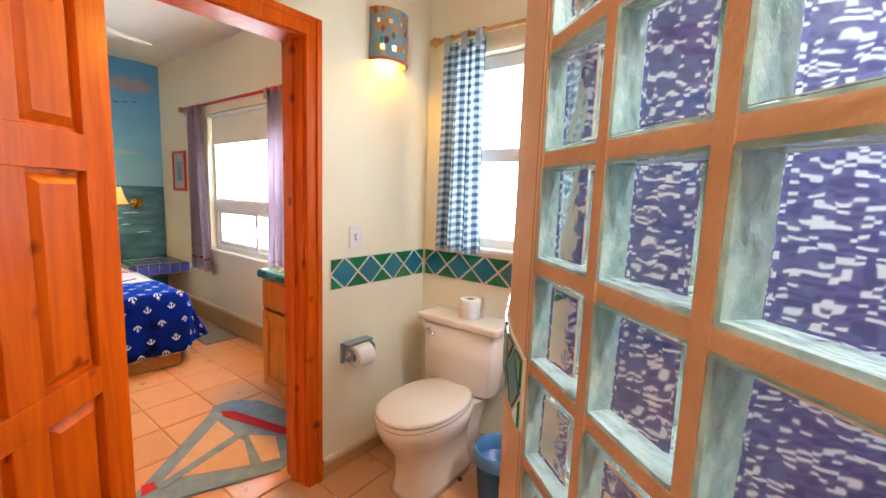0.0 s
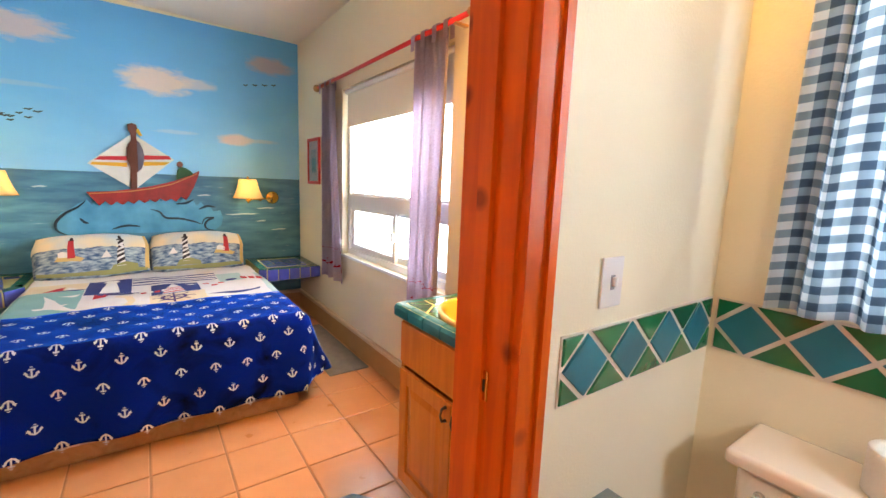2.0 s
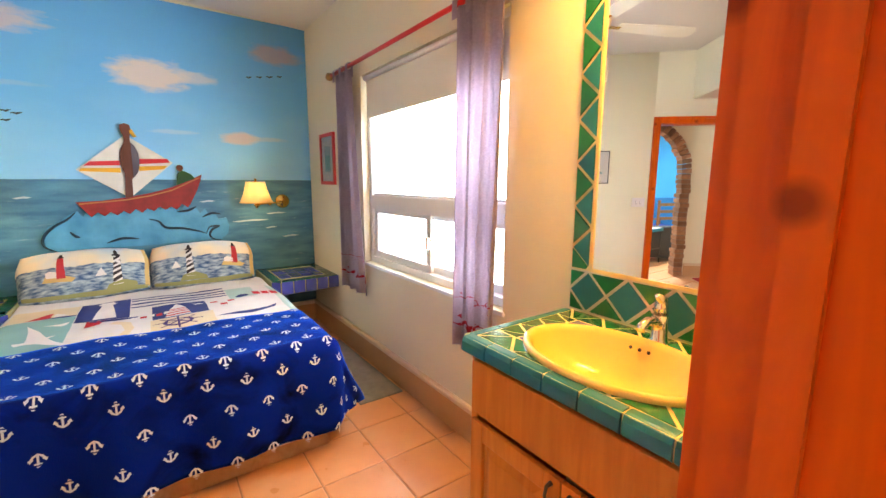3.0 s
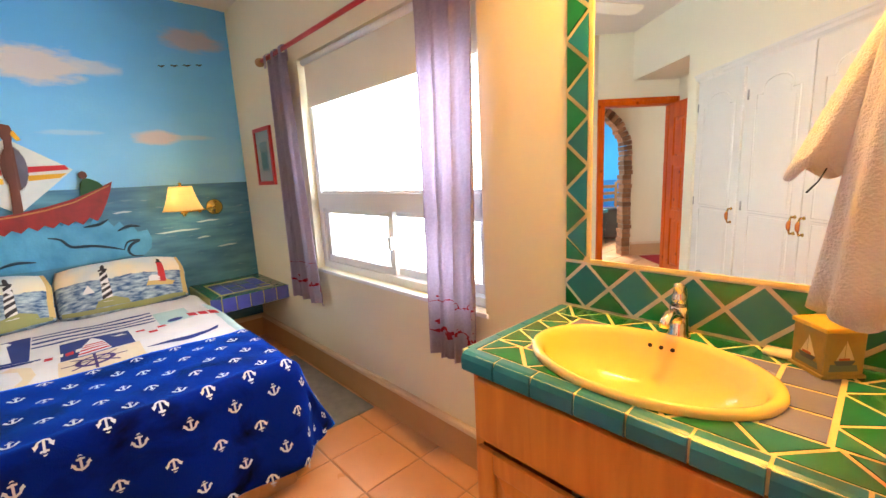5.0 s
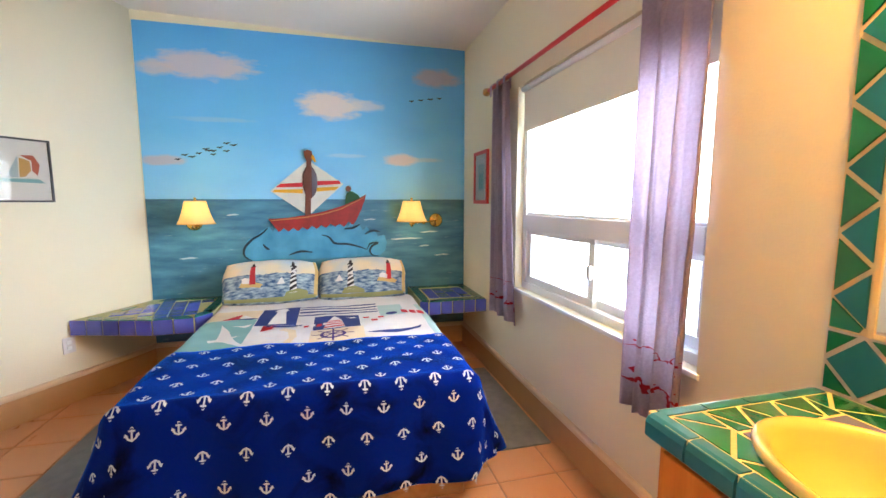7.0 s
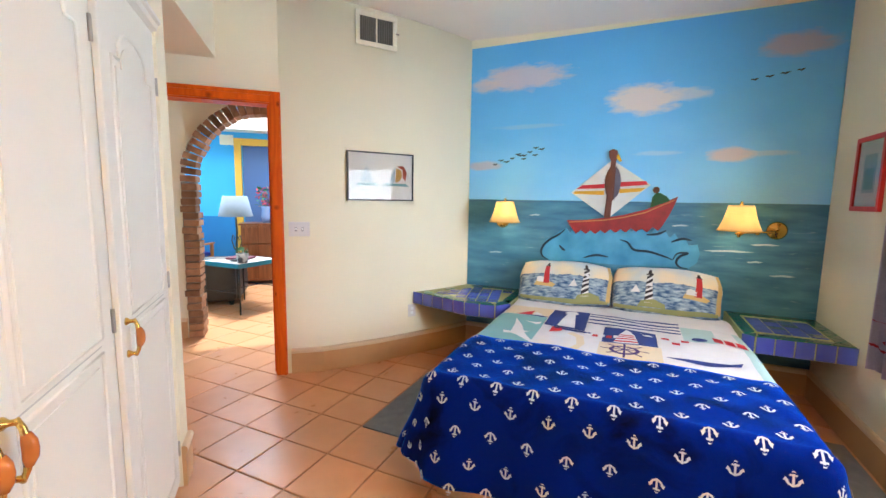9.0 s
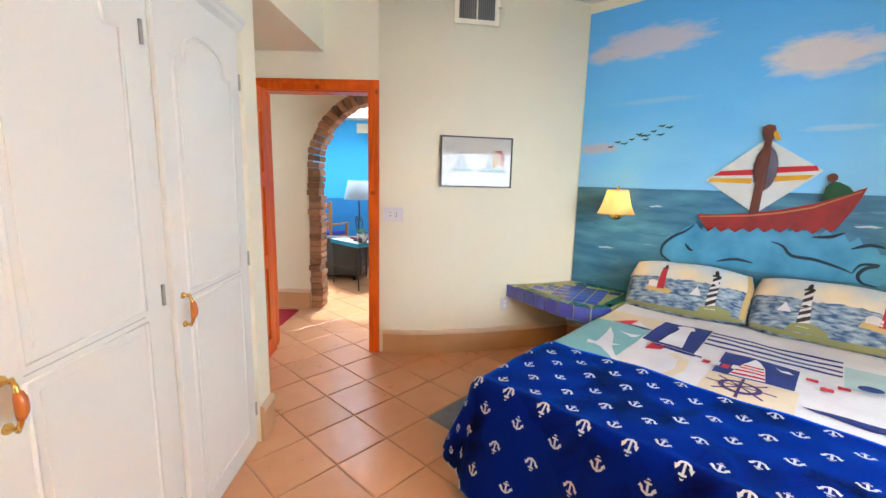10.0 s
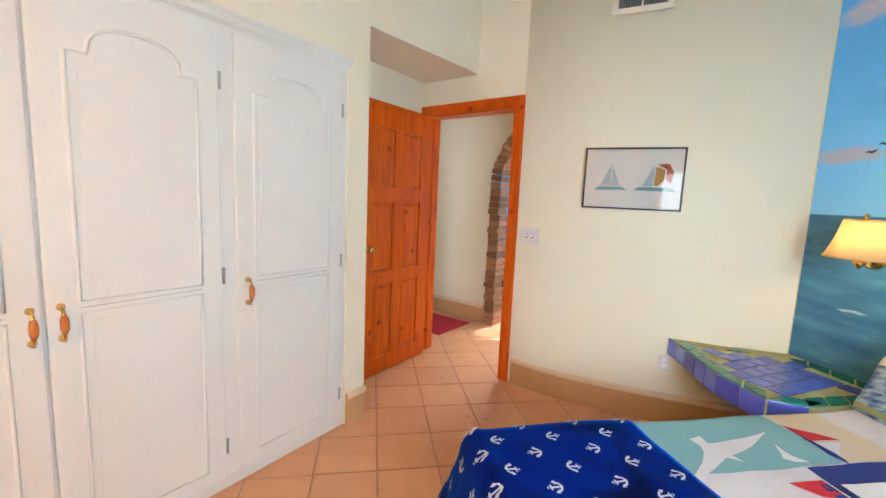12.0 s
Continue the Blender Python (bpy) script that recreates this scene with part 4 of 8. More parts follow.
# shower wall: curved plaster, then glass blocks
GA, GD = Vector((0.227, 1.181)), Vector((0.765, -0.644))
GNV = Vector((0.644, 0.765))
path = [Vector((-0.10, 1.74)), Vector((-0.04, 1.615)), Vector((0.035, 1.46)), Vector((0.125, 1.315)), GA.copy()]
poly = [(p.x, p.y) for p in path] + [(GA.x + 0.1 * GNV.x, GA.y + 0.1 * GNV.y), (0.205, 1.39), (0.12, 1.52), (0.055, 1.645), (-0.01, 1.785)]
structure("wall_shower_plaster", prism(poly, 0, 2.9), WALLTAN, "peach plastered curved end of the shower wall", False)
ob = tagged(mesh_ob("border_shower", prism([(p.x - 0.004, p.y - 0.004) for p in path] + [(p.x + 0.002, p.y + 0.002) for p in path[::-1]], 0.935, 1.09), WGROUT), "green and teal tile border on the shower wall", "tile border", kind="structure")
for p0, p1 in zip(path[:-1], path[1:]):
    d = p1 - p0
    L = d.length
    ang = math.degrees(math.atan2(d.y, d.x))
    mm = Matrix.Translation((p0.x - 0.0045, p0.y - 0.0045, 0.935)) @ pose(0, 0, 0, 0, 0, ang)
    dia = shrink([(0, 0.0775), (L / 2, 0), (L, 0.0775), (L / 2, 0.155)], 0.006)
    tile_at([tuple(round(c, 4) for c in q) for q in dia], mm, TEAL, ob)
    for tri in ([(0, 0), (L / 2, 0), (0, 0.0775)], [(L, 0), (L, 0.0775), (L / 2, 0)], [(0, 0.155), (0, 0.0775), (L / 2, 0.155)], [(L, 0.155), (L / 2, 0.155), (L, 0.0775)]):
        tile_at([tuple(round(c, 4) for c in q) for q in shrink(tri, 0.006)], mm, GREEN, ob)
GB = bpy.data.materials.new("wavy_glass_block")
GB.use_nodes = True
nt = GB.node_tree
b = nt.nodes["Principled BSDF"]
b.inputs["Base Color"].default_value = (0.86, 0.95, 0.93, 1)
b.inputs["Transmission Weight"].default_value, b.inputs["Roughness"].default_value, b.inputs["IOR"].default_value = 1.0, 0.04, 1.45
tc = nt.nodes.new("ShaderNodeTexCoord")
nz = nt.nodes.new("ShaderNodeTexNoise")
nz.inputs["Scale"].default_value, nz.inputs["Detail"].default_value, nz.inputs["Distortion"].default_value = 17, 1.5, 0.4
nt.links.new(tc.outputs["Object"], nz.inputs["Vector"])
bp = nt.nodes.new("ShaderNodeBump")
bp.inputs["Strength"].default_value, bp.inputs["Distance"].default_value = 0.04, 0.02
nt.links.new(nz.outputs["Fac"], bp.inputs["Height"])
nt.links.new(bp.outputs[0], b.inputs["Normal"])
COLS, ROWS_N = 8, 13
BMORT = mat("terracotta_mortar", (0.62, 0.32, 0.17), 0.8, (0.54, 0.27, 0.14), 9, 0.3, 60)
gw = structure("wall_glass_block", prism([tuple(GA), tuple(GA + GD * 1.6), tuple(GA + GD * 1.6 + GNV * 0.1), tuple(GA + GNV * 0.1)], 0, 0.066), BMORT, "glass block shower wall set in peach mortar")
for k in range(COLS + 1):
    p = GA + GD * (0.2 * k)
    q = [p - GD * 0.012 + GNV * 0.001, p + GD * 0.012 + GNV * 0.001, p + GD * 0.012 + GNV * 0.099, p - GD * 0.012 + GNV * 0.099]
    part("upright_joint", prism([(v.x, v.y) for v in q], 0.067, 2.72), BMORT, gw)
for r in range(ROWS_N + 1):
    z = 0.08 + 0.2 * r
    q = [GA + GNV * 0.004, GA + GD * 1.6 + GNV * 0.004, GA + GD * 1.6 + GNV * 0.096, GA + GNV * 0.096]
    part("level_joint", prism([(v.x, v.y) for v in q], z - 0.012, z + 0.012), BMORT, gw)
block = box(-0.0885, 0.0885, -0.003, 0.103, -0.0885, 0.0885, 0.010, seg=3)
me = bpy.data.meshes.new("glass_block")
block.to_mesh(me)
block.free()
me.materials.append(GB)
eb = join(box(-0.087, -0.080, 0.008, 0.092, -0.087, 0.087), box(0.080, 0.087, 0.008, 0.092, -0.087, 0.087), box(-0.080, 0.080, 0.008, 0.092, -0.087, -0.080), box(-0.080, 0.080, 0.008, 0.092, 0.080, 0.087))
EDGE = bpy.data.meshes.new("block_edge")
eb.to_mesh(EDGE)
eb.free()
EDGE.materials.append(mat("frosted_block_edge", (0.60, 0.72, 0.66), 0.16, (0.36, 0.48, 0.46), 30, 1.0, 26, spread=0.35, detail=2.0))
for k in range(COLS):
    for r in range(ROWS_N):
        p = GA + GD * (0.2 * k + 0.1)
        o = new("glass_block", me)
        o.parent = gw
        o.matrix_basis = Matrix.Translation((p.x, p.y, 0.18 + 0.2 * r)) @ pose(0, 0, 0, 0, 0, math.degrees(math.atan2(GD.y, GD.x)))
        o.visible_shadow = False
        e_ = new("block_edge", EDGE)
        e_.parent = o
e1 = GA + GD * 1.612
structure("wall_shower_end", prism([tuple(e1), (2.05, -0.38), (2.05, -0.25), tuple(e1 + GNV * 0.1)], 0, 2.9), WALLTAN)
# shower lining, added unseen: indigo cells, white ones painted as glints through the glass
GLINTS = bpy.data.materials.new("indigo_painted_glints")
GLINTS.use_nodes = True
nt = GLINTS.node_tree
b = nt.nodes["Principled BSDF"]
b.inputs["Roughness"].default_value = 0.2
tc = nt.nodes.new("ShaderNodeTexCoord")
sc_ = nt.nodes.new("ShaderNodeVectorMath")
sc_.operation = "MULTIPLY"
sc_.inputs[1].default_value = (36, 36, 84)
fl = nt.nodes.new("ShaderNodeVectorMath")
fl.operation = "FLOOR"
wn = nt.nodes.new("ShaderNodeTexWhiteNoise")
rp = nt.nodes.new("ShaderNodeValToRGB")
rp.color_ramp.interpolation = "CONSTANT"
rp.color_ramp.elements[0].color, rp.color_ramp.elements[1].color = (0.075, 0.095, 0.27, 1), (0.80, 0.84, 0.93, 1)
rp.color_ramp.elements[1].position = 0.79
e = rp.color_ramp.elements.new(0.35)
e.color = (0.12, 0.145, 0.36, 1)
nt.links.new(tc.outputs["Object"], sc_.inputs[0])
nt.links.new(sc_.outputs[0], fl.inputs[0])
nt.links.new(fl.outputs[0], wn.inputs["Vector"])
nt.links.new(wn.outputs["Value"], rp.inputs[0])
nt.links.new(rp.outputs[0], b.inputs["Base Color"])
structure("shower_lining", join(box(-0.06, 2.045, YN - 0.012, YN - 0.002, 0, 2.7), box(2.036, 2.046, -0.2, YN - 0.014, 0, 2.7)), GLINTS, "made-up indigo shower lining with white cells painted for glints")

# ---- mural ----
MX = XM + 0.003


def mural_paint():
    """Painted sky over sea: colour runs with height, soft brushed clouds, streaked water."""
    m = bpy.data.materials.new("mural_paint")
    m.use_nodes = True
    nt = m.node_tree
    N, L = nt.nodes, nt.links
    b = N["Principled BSDF"]
    b.inputs["Roughness"].default_value = 0.55
    tc = N.new("ShaderNodeTexCoord")
    sp = N.new("ShaderNodeSeparateXYZ")
    L.new(tc.outputs["Object"], sp.inputs[0])

    def math_node(op, a, c, clamp=False):
        n = N.new("ShaderNodeMath")
        n.operation, n.use_clamp = op, clamp
        for k, v in enumerate((a, c)):
            if isinstance(v, (int, float)):
                n.inputs[k].default_value = v
            else:
                L.new(v, n.inputs[k])
        return n.outputs[0]

    def mixc(fac, a, c):
        n = N.new("ShaderNodeMix")
        n.data_type = "RGBA"
        L.new(fac, n.inputs[0]) if not isinstance(fac, float) else None
        for k, v in ((6, a), (7, c)):
            if isinstance(v, tuple):
                n.inputs[k].default_value = (*v, 1)
            else:
                L.new(v, n.inputs[k])
        return n.outputs[2]

    def noise_out(scale, detail, stretch=(1, 1, 1)):
        mp = N.new("ShaderNodeMapping")
        mp.inputs["Scale"].default_value = stretch
        L.new(tc.outputs["Object"], mp.inputs[0])
        n = N.new("ShaderNodeTexNoise")
        n.inputs["Scale"].default_value, n.inputs["Detail"].default_value = scale, detail
        L.new(mp.outputs[0], n.inputs["Vector"])
        return n.outputs["Fac"]
    y, z = sp.outputs[1], sp.outputs[2]
    soft = noise_out(2.2, 3, (1, 1, 2.2))
    fine = noise_out(9, 5, (1, 1, 3))
    rp = N.new("ShaderNodeValToRGB")
    L.new(math_node("ADD", math_node("DIVIDE", math_node("SUBTRACT", z, 1.38), 1.45), math_node("MULTIPLY", math_node("SUBTRACT", soft, 0.5), 0.35)), rp.inputs[0])
    cr = rp.color_ramp
    cr.elements[0].color, cr.elements[1].color = (0.26, 0.64, 0.96, 1), (0.10, 0.41, 0.84, 1)
    e = cr.elements.new(0.45)
    e.color = (0.15, 0.51, 0.93, 1)
    sky_c = rp.outputs[0]
    wave = noise_out(3.2, 6, (1, 1, 5))
    rs = N.new("ShaderNodeValToRGB")
    L.new(wave, rs.inputs[0])
    rs.color_ramp.elements[0].position, rs.color_ramp.elements[1].position = 0.38, 0.72
    rs.color_ramp.elements[0].color, rs.color_ramp.elements[1].color = (0.042, 0.175, 0.31, 1), (0.10, 0.32, 0.47, 1)
    sea_c = rs.outputs[0]
    col = mixc(math_node("GREATER_THAN", math_node("ADD", z, math_node("MULTIPLY", math_node("SUBTRACT", soft, 0.5), 0.01)), 1.381), sea_c, sky_c)
    clouds = [(0.16, 2.44, 0.40, 0.105, (0.60, 0.55, 0.62), 0.85), (-0.17, 2.40, 0.14, 0.06, (0.60, 0.54, 0.58), 0.7), (1.14, 2.18, 0.26, 0.115, (0.70, 0.65, 0.65), 0.95), (1.40, 2.19, 0.20, 0.05, (0.68, 0.65, 0.68), 0.6),
              (2.06, 2.47, 0.22, 0.085, (0.46, 0.36, 0.44), 0.75), (1.74, 1.735, 0.15, 0.055, (0.68, 0.55, 0.57), 0.85), (1.97, 1.74, 0.16, 0.022, (0.50, 0.56, 0.66), 0.5), (-0.17, 1.69, 0.15, 0.045, (0.52, 0.45, 0.56), 0.8),
              (0.22, 2.02, 0.30, 0.02, (0.32, 0.55, 0.80), 0.5), (1.25, 1.76, 0.16, 0.02, (0.48, 0.66, 0.86), 0.5)]
    for cy, cz, ry, rz, c, amt in clouds:
        dy = math_node("DIVIDE", math_node("SUBTRACT", y, cy), ry)
        dz = math_node("DIVIDE", math_node("SUBTRACT", z, cz), rz)
        d = math_node("ADD", math_node("MULTIPLY", dy, dy), math_node("MULTIPLY", dz, dz))
        d = math_node("ADD", math_node("SQRT", d, 0), math_node("MULTIPLY", math_node("SUBTRACT", fine, 0.5), 1.0))
        f = math_node("MULTIPLY", math_node("MULTIPLY", math_node("SUBTRACT", 1.15, d), 2.0, True), amt)
        col = mixc(f, col, c)
    # small breaking crests on the water
    crest = noise_out(7, 3, (1, 1, 9))
    cf = math_node("MULTIPLY", math_node("MULTIPLY", math_node("SUBTRACT", crest, 0.66), 9.0, True), math_node("LESS_THAN", z, 1.30))
    col = mixc(math_node("MULTIPLY", cf, 0.6), col, (0.35, 0.55, 0.66))
    L.new(col, b.inputs["Base Color"])
    bp = N.new("ShaderNodeBump")
    bp.inputs["Strength"].default_value, bp.inputs["Distance"].default_value = 0.15, 0.01
    L.new(noise_out(60, 4), bp.inputs["Height"])
    L.new(bp.outputs[0], b.inputs["Normal"])
    return m


mural = thing("mural", pose(0, 0, 0), "painted mural of pink clouds over a grey-blue sea", "mural")
part("painting", box(XM + 0.0005, MX, -0.31, YN - 0.001, 0.15, 2.735), mural_paint(), mural)
INK = mat("dark_bird_paint", (0.03, 0.045, 0.09), 0.6)
CRESTP = mat("white_crest_paint", (0.50, 0.66, 0.74), 0.6)


def on_mural(poly, t):
    """Outline in y and z, standing off the wall by t; front face towards +x."""
    bm = prism(poly, 0, t)
    bm.transform(Matrix(((0, 0, 1, 0), (1, 0, 0, 0), (0, 1, 0, 0), (0, 0, 0, 1))))
    bmesh.ops.recalc_face_normals(bm, faces=bm.faces[:])
    return bm


def relief(poly, t, bev=0.004):
    bm = on_mural(poly, t)
    bmesh.ops.bevel(bm, geom=[e for e in bm.edges if all(v.co.x > t - 1e-5 for v in e.verts)], offset=bev, segments=2, affect="EDGES")
    return bm


birds = [(-0.06 + 0.052 * i, 1.70 + 0.017 * i + (0.018 if i % 3 == 1 else -0.012 if i % 3 == 2 else 0)) for i in range(9)] + [(0.20, 1.745), (0.30, 1.775), (0.17, 1.775)] + [(1.84 + 0.086 * i, 2.258 + 0.013 * i) for i in range(4)]
for i, (y, z) in enumerate(birds):
    s = 0.026 + 0.004 * (i % 3)
    part("bird", on_mural([(y - s, z - 0.004), (y - s * 0.3, z - 0.005), (y, z - 0.011), (y + s * 0.5, z - 0.004), (y + s, z + 0.008), (y + s * 0.3, z + 0.006), (y, z + 0.002), (y - s * 0.5, z + 0.006)], 0.0012), INK, mural, "", False, pose(MX, 0, 0))
for y, z, s in ((-0.03, 0.895, 0.07), (1.78, 1.02, 0.16), (2.0, 1.08, 0.09), (2.12, 0.86, 0.08), (0.32, 1.25, 0.05), (1.95, 0.95, 0.05), (1.45, 1.20, 0.06)):
    part("crest", on_mural([(y - s, z), (y - s * 0.4, z + 0.006), (y + s * 0.2, z + 0.012), (y + s, z + 0.004), (y + s * 0.5, z - 0.004), (y, z - 0.002), (y - s * 0.6, z - 0.008)], 0.0012), CRESTP, mural, "", False, pose(MX, 0, 0))

# carved boat on the wall
HULL = mat("boat_red", (0.36, 0.025, 0.03), 0.5, (0.20, 0.02, 0.025), 14, 0.1, 60)
SAILW = mat("sail_white", (0.72, 0.76, 0.74), 0.6, (0.60, 0.66, 0.66), 10)
STR = mat("stripe_red", (0.55, 0.015, 0.03), 0.5)
STY = mat("stripe_yellow", (0.75, 0.42, 0.02), 0.5)
MASTB = mat("mast_brown", (0.16, 0.055, 0.04), 0.5, (0.11, 0.035, 0.025), 12)
JADE = mat("green_coat", (0.01, 0.10, 0.04), 0.6)
boat = thing("boat_carving", pose(MX, 0, 0), "carved painted wooden boat with a striped diamond sail", "wall carving")
part("sail", relief([(0.625, 1.45), (0.925, 1.24), (1.225, 1.515), (0.935, 1.715)], 0.022), SAILW, boat)
part("red_stripe", relief([(0.668, 1.48), (0.888, 1.487), (0.886, 1.523), (0.708, 1.511)], 0.0245, 0.001), STR, boat)
part("red_stripe", relief([(1.0, 1.50), (1.205, 1.515), (1.19, 1.545), (1.0, 1.538)], 0.0245, 0.001), STR, boat)
part("yellow_stripe", relief([(0.642, 1.44), (0.885, 1.432), (0.888, 1.468), (0.655, 1.462)], 0.0245, 0.001), STY, boat)
part("yellow_stripe", relief([(1.0, 1.447), (1.155, 1.462), (1.19, 1.492), (1.0, 1.482)], 0.0245, 0.001), STY, boat)
part("mast", relief([(0.895, 1.24), (0.945, 1.25), (0.962, 1.70), (0.975, 1.755), (0.968, 1.79), (0.935, 1.80), (0.905, 1.785), (0.908, 1.74), (0.925, 1.70)], 0.038, 0.006), MASTB, boat)
LENS = [(0.945 + 0.066 * math.sin(a) * abs(math.sin(a)) ** 0.25, 1.53 - 0.150 * math.cos(a)) for a in [2 * math.pi * i / 26 for i in range(26)]]
part("furled_sail", relief(LENS, 0.030, 0.008), mat("furled_brown", (0.15, 0.052, 0.035), 0.6, (0.10, 0.035, 0.025), 9), boat)
part("sail_shadow_side", relief([(0.958, 1.395), (0.985, 1.425), (1.004, 1.48), (1.008, 1.53), (1.003, 1.585), (0.985, 1.635), (0.962, 1.662)], 0.0315, 0.002), mat("furled_grey", (0.085, 0.085, 0.13), 0.6, (0.16, 0.15, 0.20), 6), boat)
part("pennant", relief([(0.955, 1.745), (0.985, 1.70), (1.005, 1.705), (0.98, 1.76)], 0.036, 0.002), STY, boat)
hull = [(0.60, 1.215), (0.75, 1.222), (0.90, 1.245), (1.05, 1.275), (1.20, 1.32), (1.32, 1.372), (1.42, 1.425), (1.405, 1.37), (1.37, 1.28), (1.325, 1.19)]
rnd = random.Random(2)
n = 17
for i in range(n):
    f = i / (n - 1)
    hull.append((1.30 - 0.62 * f, 1.165 - 0.055 * f + (0.018 if i % 2 else -0.014) + rnd.uniform(-0.006, 0.006)))
hull.append((0.63, 1.17))
part("hull", relief(hull, 0.03, 0.004), HULL, boat)
part("gunwale", relief([(0.62, 1.196), (0.90, 1.222), (1.05, 1.25), (1.20, 1.292), (1.40, 1.395), (1.403, 1.404), (1.20, 1.302), (1.05, 1.26), (0.90, 1.232), (0.62, 1.206)], 0.033, 0.001), mat("gunwale_tan", (0.50, 0.22, 0.07), 0.5), boat)
# Carved figure in the boat, as two plain shapes: green coat and brown head.
part("figure_coat", relief([(1.235, 1.335), (1.37, 1.392), (1.345, 1.425), (1.30, 1.45), (1.27, 1.455), (1.245, 1.42)], 0.035, 0.006), JADE, boat)
part("figure_head", relief([(1.268 + 0.024 * math.cos(a), 1.475 + 0.026 * math.sin(a)) for a in [2 * math.pi * i / 14 for i in range(14)]], 0.036, 0.006), MASTB, boat)
SPRAY = mat("spray_blue", (0.11, 0.42, 0.66), 0.55, (0.045, 0.26, 0.48), 7, 0.35, 30)
wv = thing("wave_carving", pose(MX, 0, 0), "carved light-blue wave shapes under the boat on the mural", "wall carving")
top = [(0.40, 0.90), (0.385, 0.97), (0.43, 1.04), (0.50, 1.08), (0.545, 1.12), (0.60, 1.15)]
n = 26
for i in range(n):
    f = i / (n - 1)
    top.append((0.63 + 0.86 * f, 1.125 + 0.05 * math.sin(f * 3) - 0.05 * f ** 3 + (0.03 if i % 2 else -0.02) + rnd.uniform(-0.012, 0.012)))
top += [(1.52, 1.05), (1.58, 1.06), (1.60, 0.99), (1.585, 0.92), (1.53, 0.87), (1.46, 0.88), (1.35, 0.87), (0.95, 0.86), (0.72, 0.87), (0.60, 0.86), (0.48, 0.845)]
part("crest", relief(top, 0.014, 0.004), SPRAY, wv)


def flowing(pts, n=5):
    """Points on a smooth curve through pts."""
    out = []
    for i in range(len(pts) - 1):
        p0, p1, p2, p3 = (Vector(pts[max(0, min(len(pts) - 1, i + k))]) for k in (-1, 0, 1, 2))
        for j in range(n):
            t_ = j / n
            q = 0.5 * (2 * p1 + (p2 - p0) * t_ + (2 * p0 - 5 * p1 + 4 * p2 - p3) * t_ ** 2 + (3 * p1 - p0 - 3 * p2 + p3) * t_ ** 3)
            out.append((q.x, q.y))
    return out + [tuple(pts[-1])]


LINE = mat("dark_blue_outline", (0.01, 0.045, 0.08), 0.6)
for pts in ([(0.46, 0.86), (0.40, 0.90), (0.40, 0.97), (0.46, 1.04), (0.54, 1.09), (0.59, 1.14)], [(0.545, 1.0), (0.575, 0.965), (0.60, 0.955)], [(1.03, 1.07), (1.09, 1.05), (1.14, 0.995), (1.25, 0.985), (1.36, 0.955), (1.42, 0.93)], [(1.42, 0.93), (1.45, 0.985), (1.52, 0.99), (1.47, 0.965), (1.445, 0.92), (1.47, 0.88), (1.53, 0.87)], [(0.75, 0.90), (0.85, 0.93), (0.95, 0.92)], [(1.22, 1.12), (1.30, 1.13), (1.36, 1.16)], [(1.40, 1.07), (1.47, 1.10), (1.54, 1.09)]):
    pts = flowing(pts)
    part("outline", tube([(0.014, y, z) for y, z in pts], [0.0025 + 0.0075 * math.sin(math.pi * i / (len(pts) - 1)) for i in range(len(pts))], 8), LINE, wv, "", True)

# ---- swing-arm lamps ----
SHADE, nt, d, t, mx = cloth("lit_cream_shade")
mx.inputs[0].default_value = 0.5
tc = nt.nodes.new("ShaderNodeTexCoord")
ns = nt.nodes.new("ShaderNodeTexNoise")
ns.inputs["Scale"].default_value = 40
rp = nt.nodes.new("ShaderNodeValToRGB")
rp.color_ramp.elements[0].color, rp.color_ramp.elements[1].color = (0.46, 0.35, 0.17, 1), (0.54, 0.42, 0.22, 1)
nt.links.new(tc.outputs["Object"], ns.inputs["Vector"])
nt.links.new(ns.outputs["Fac"], rp.inputs[0])
nt.links.new(rp.outputs[0], t.inputs[0])
d.inputs[0].default_value = (0.80, 0.64, 0.40, 1)


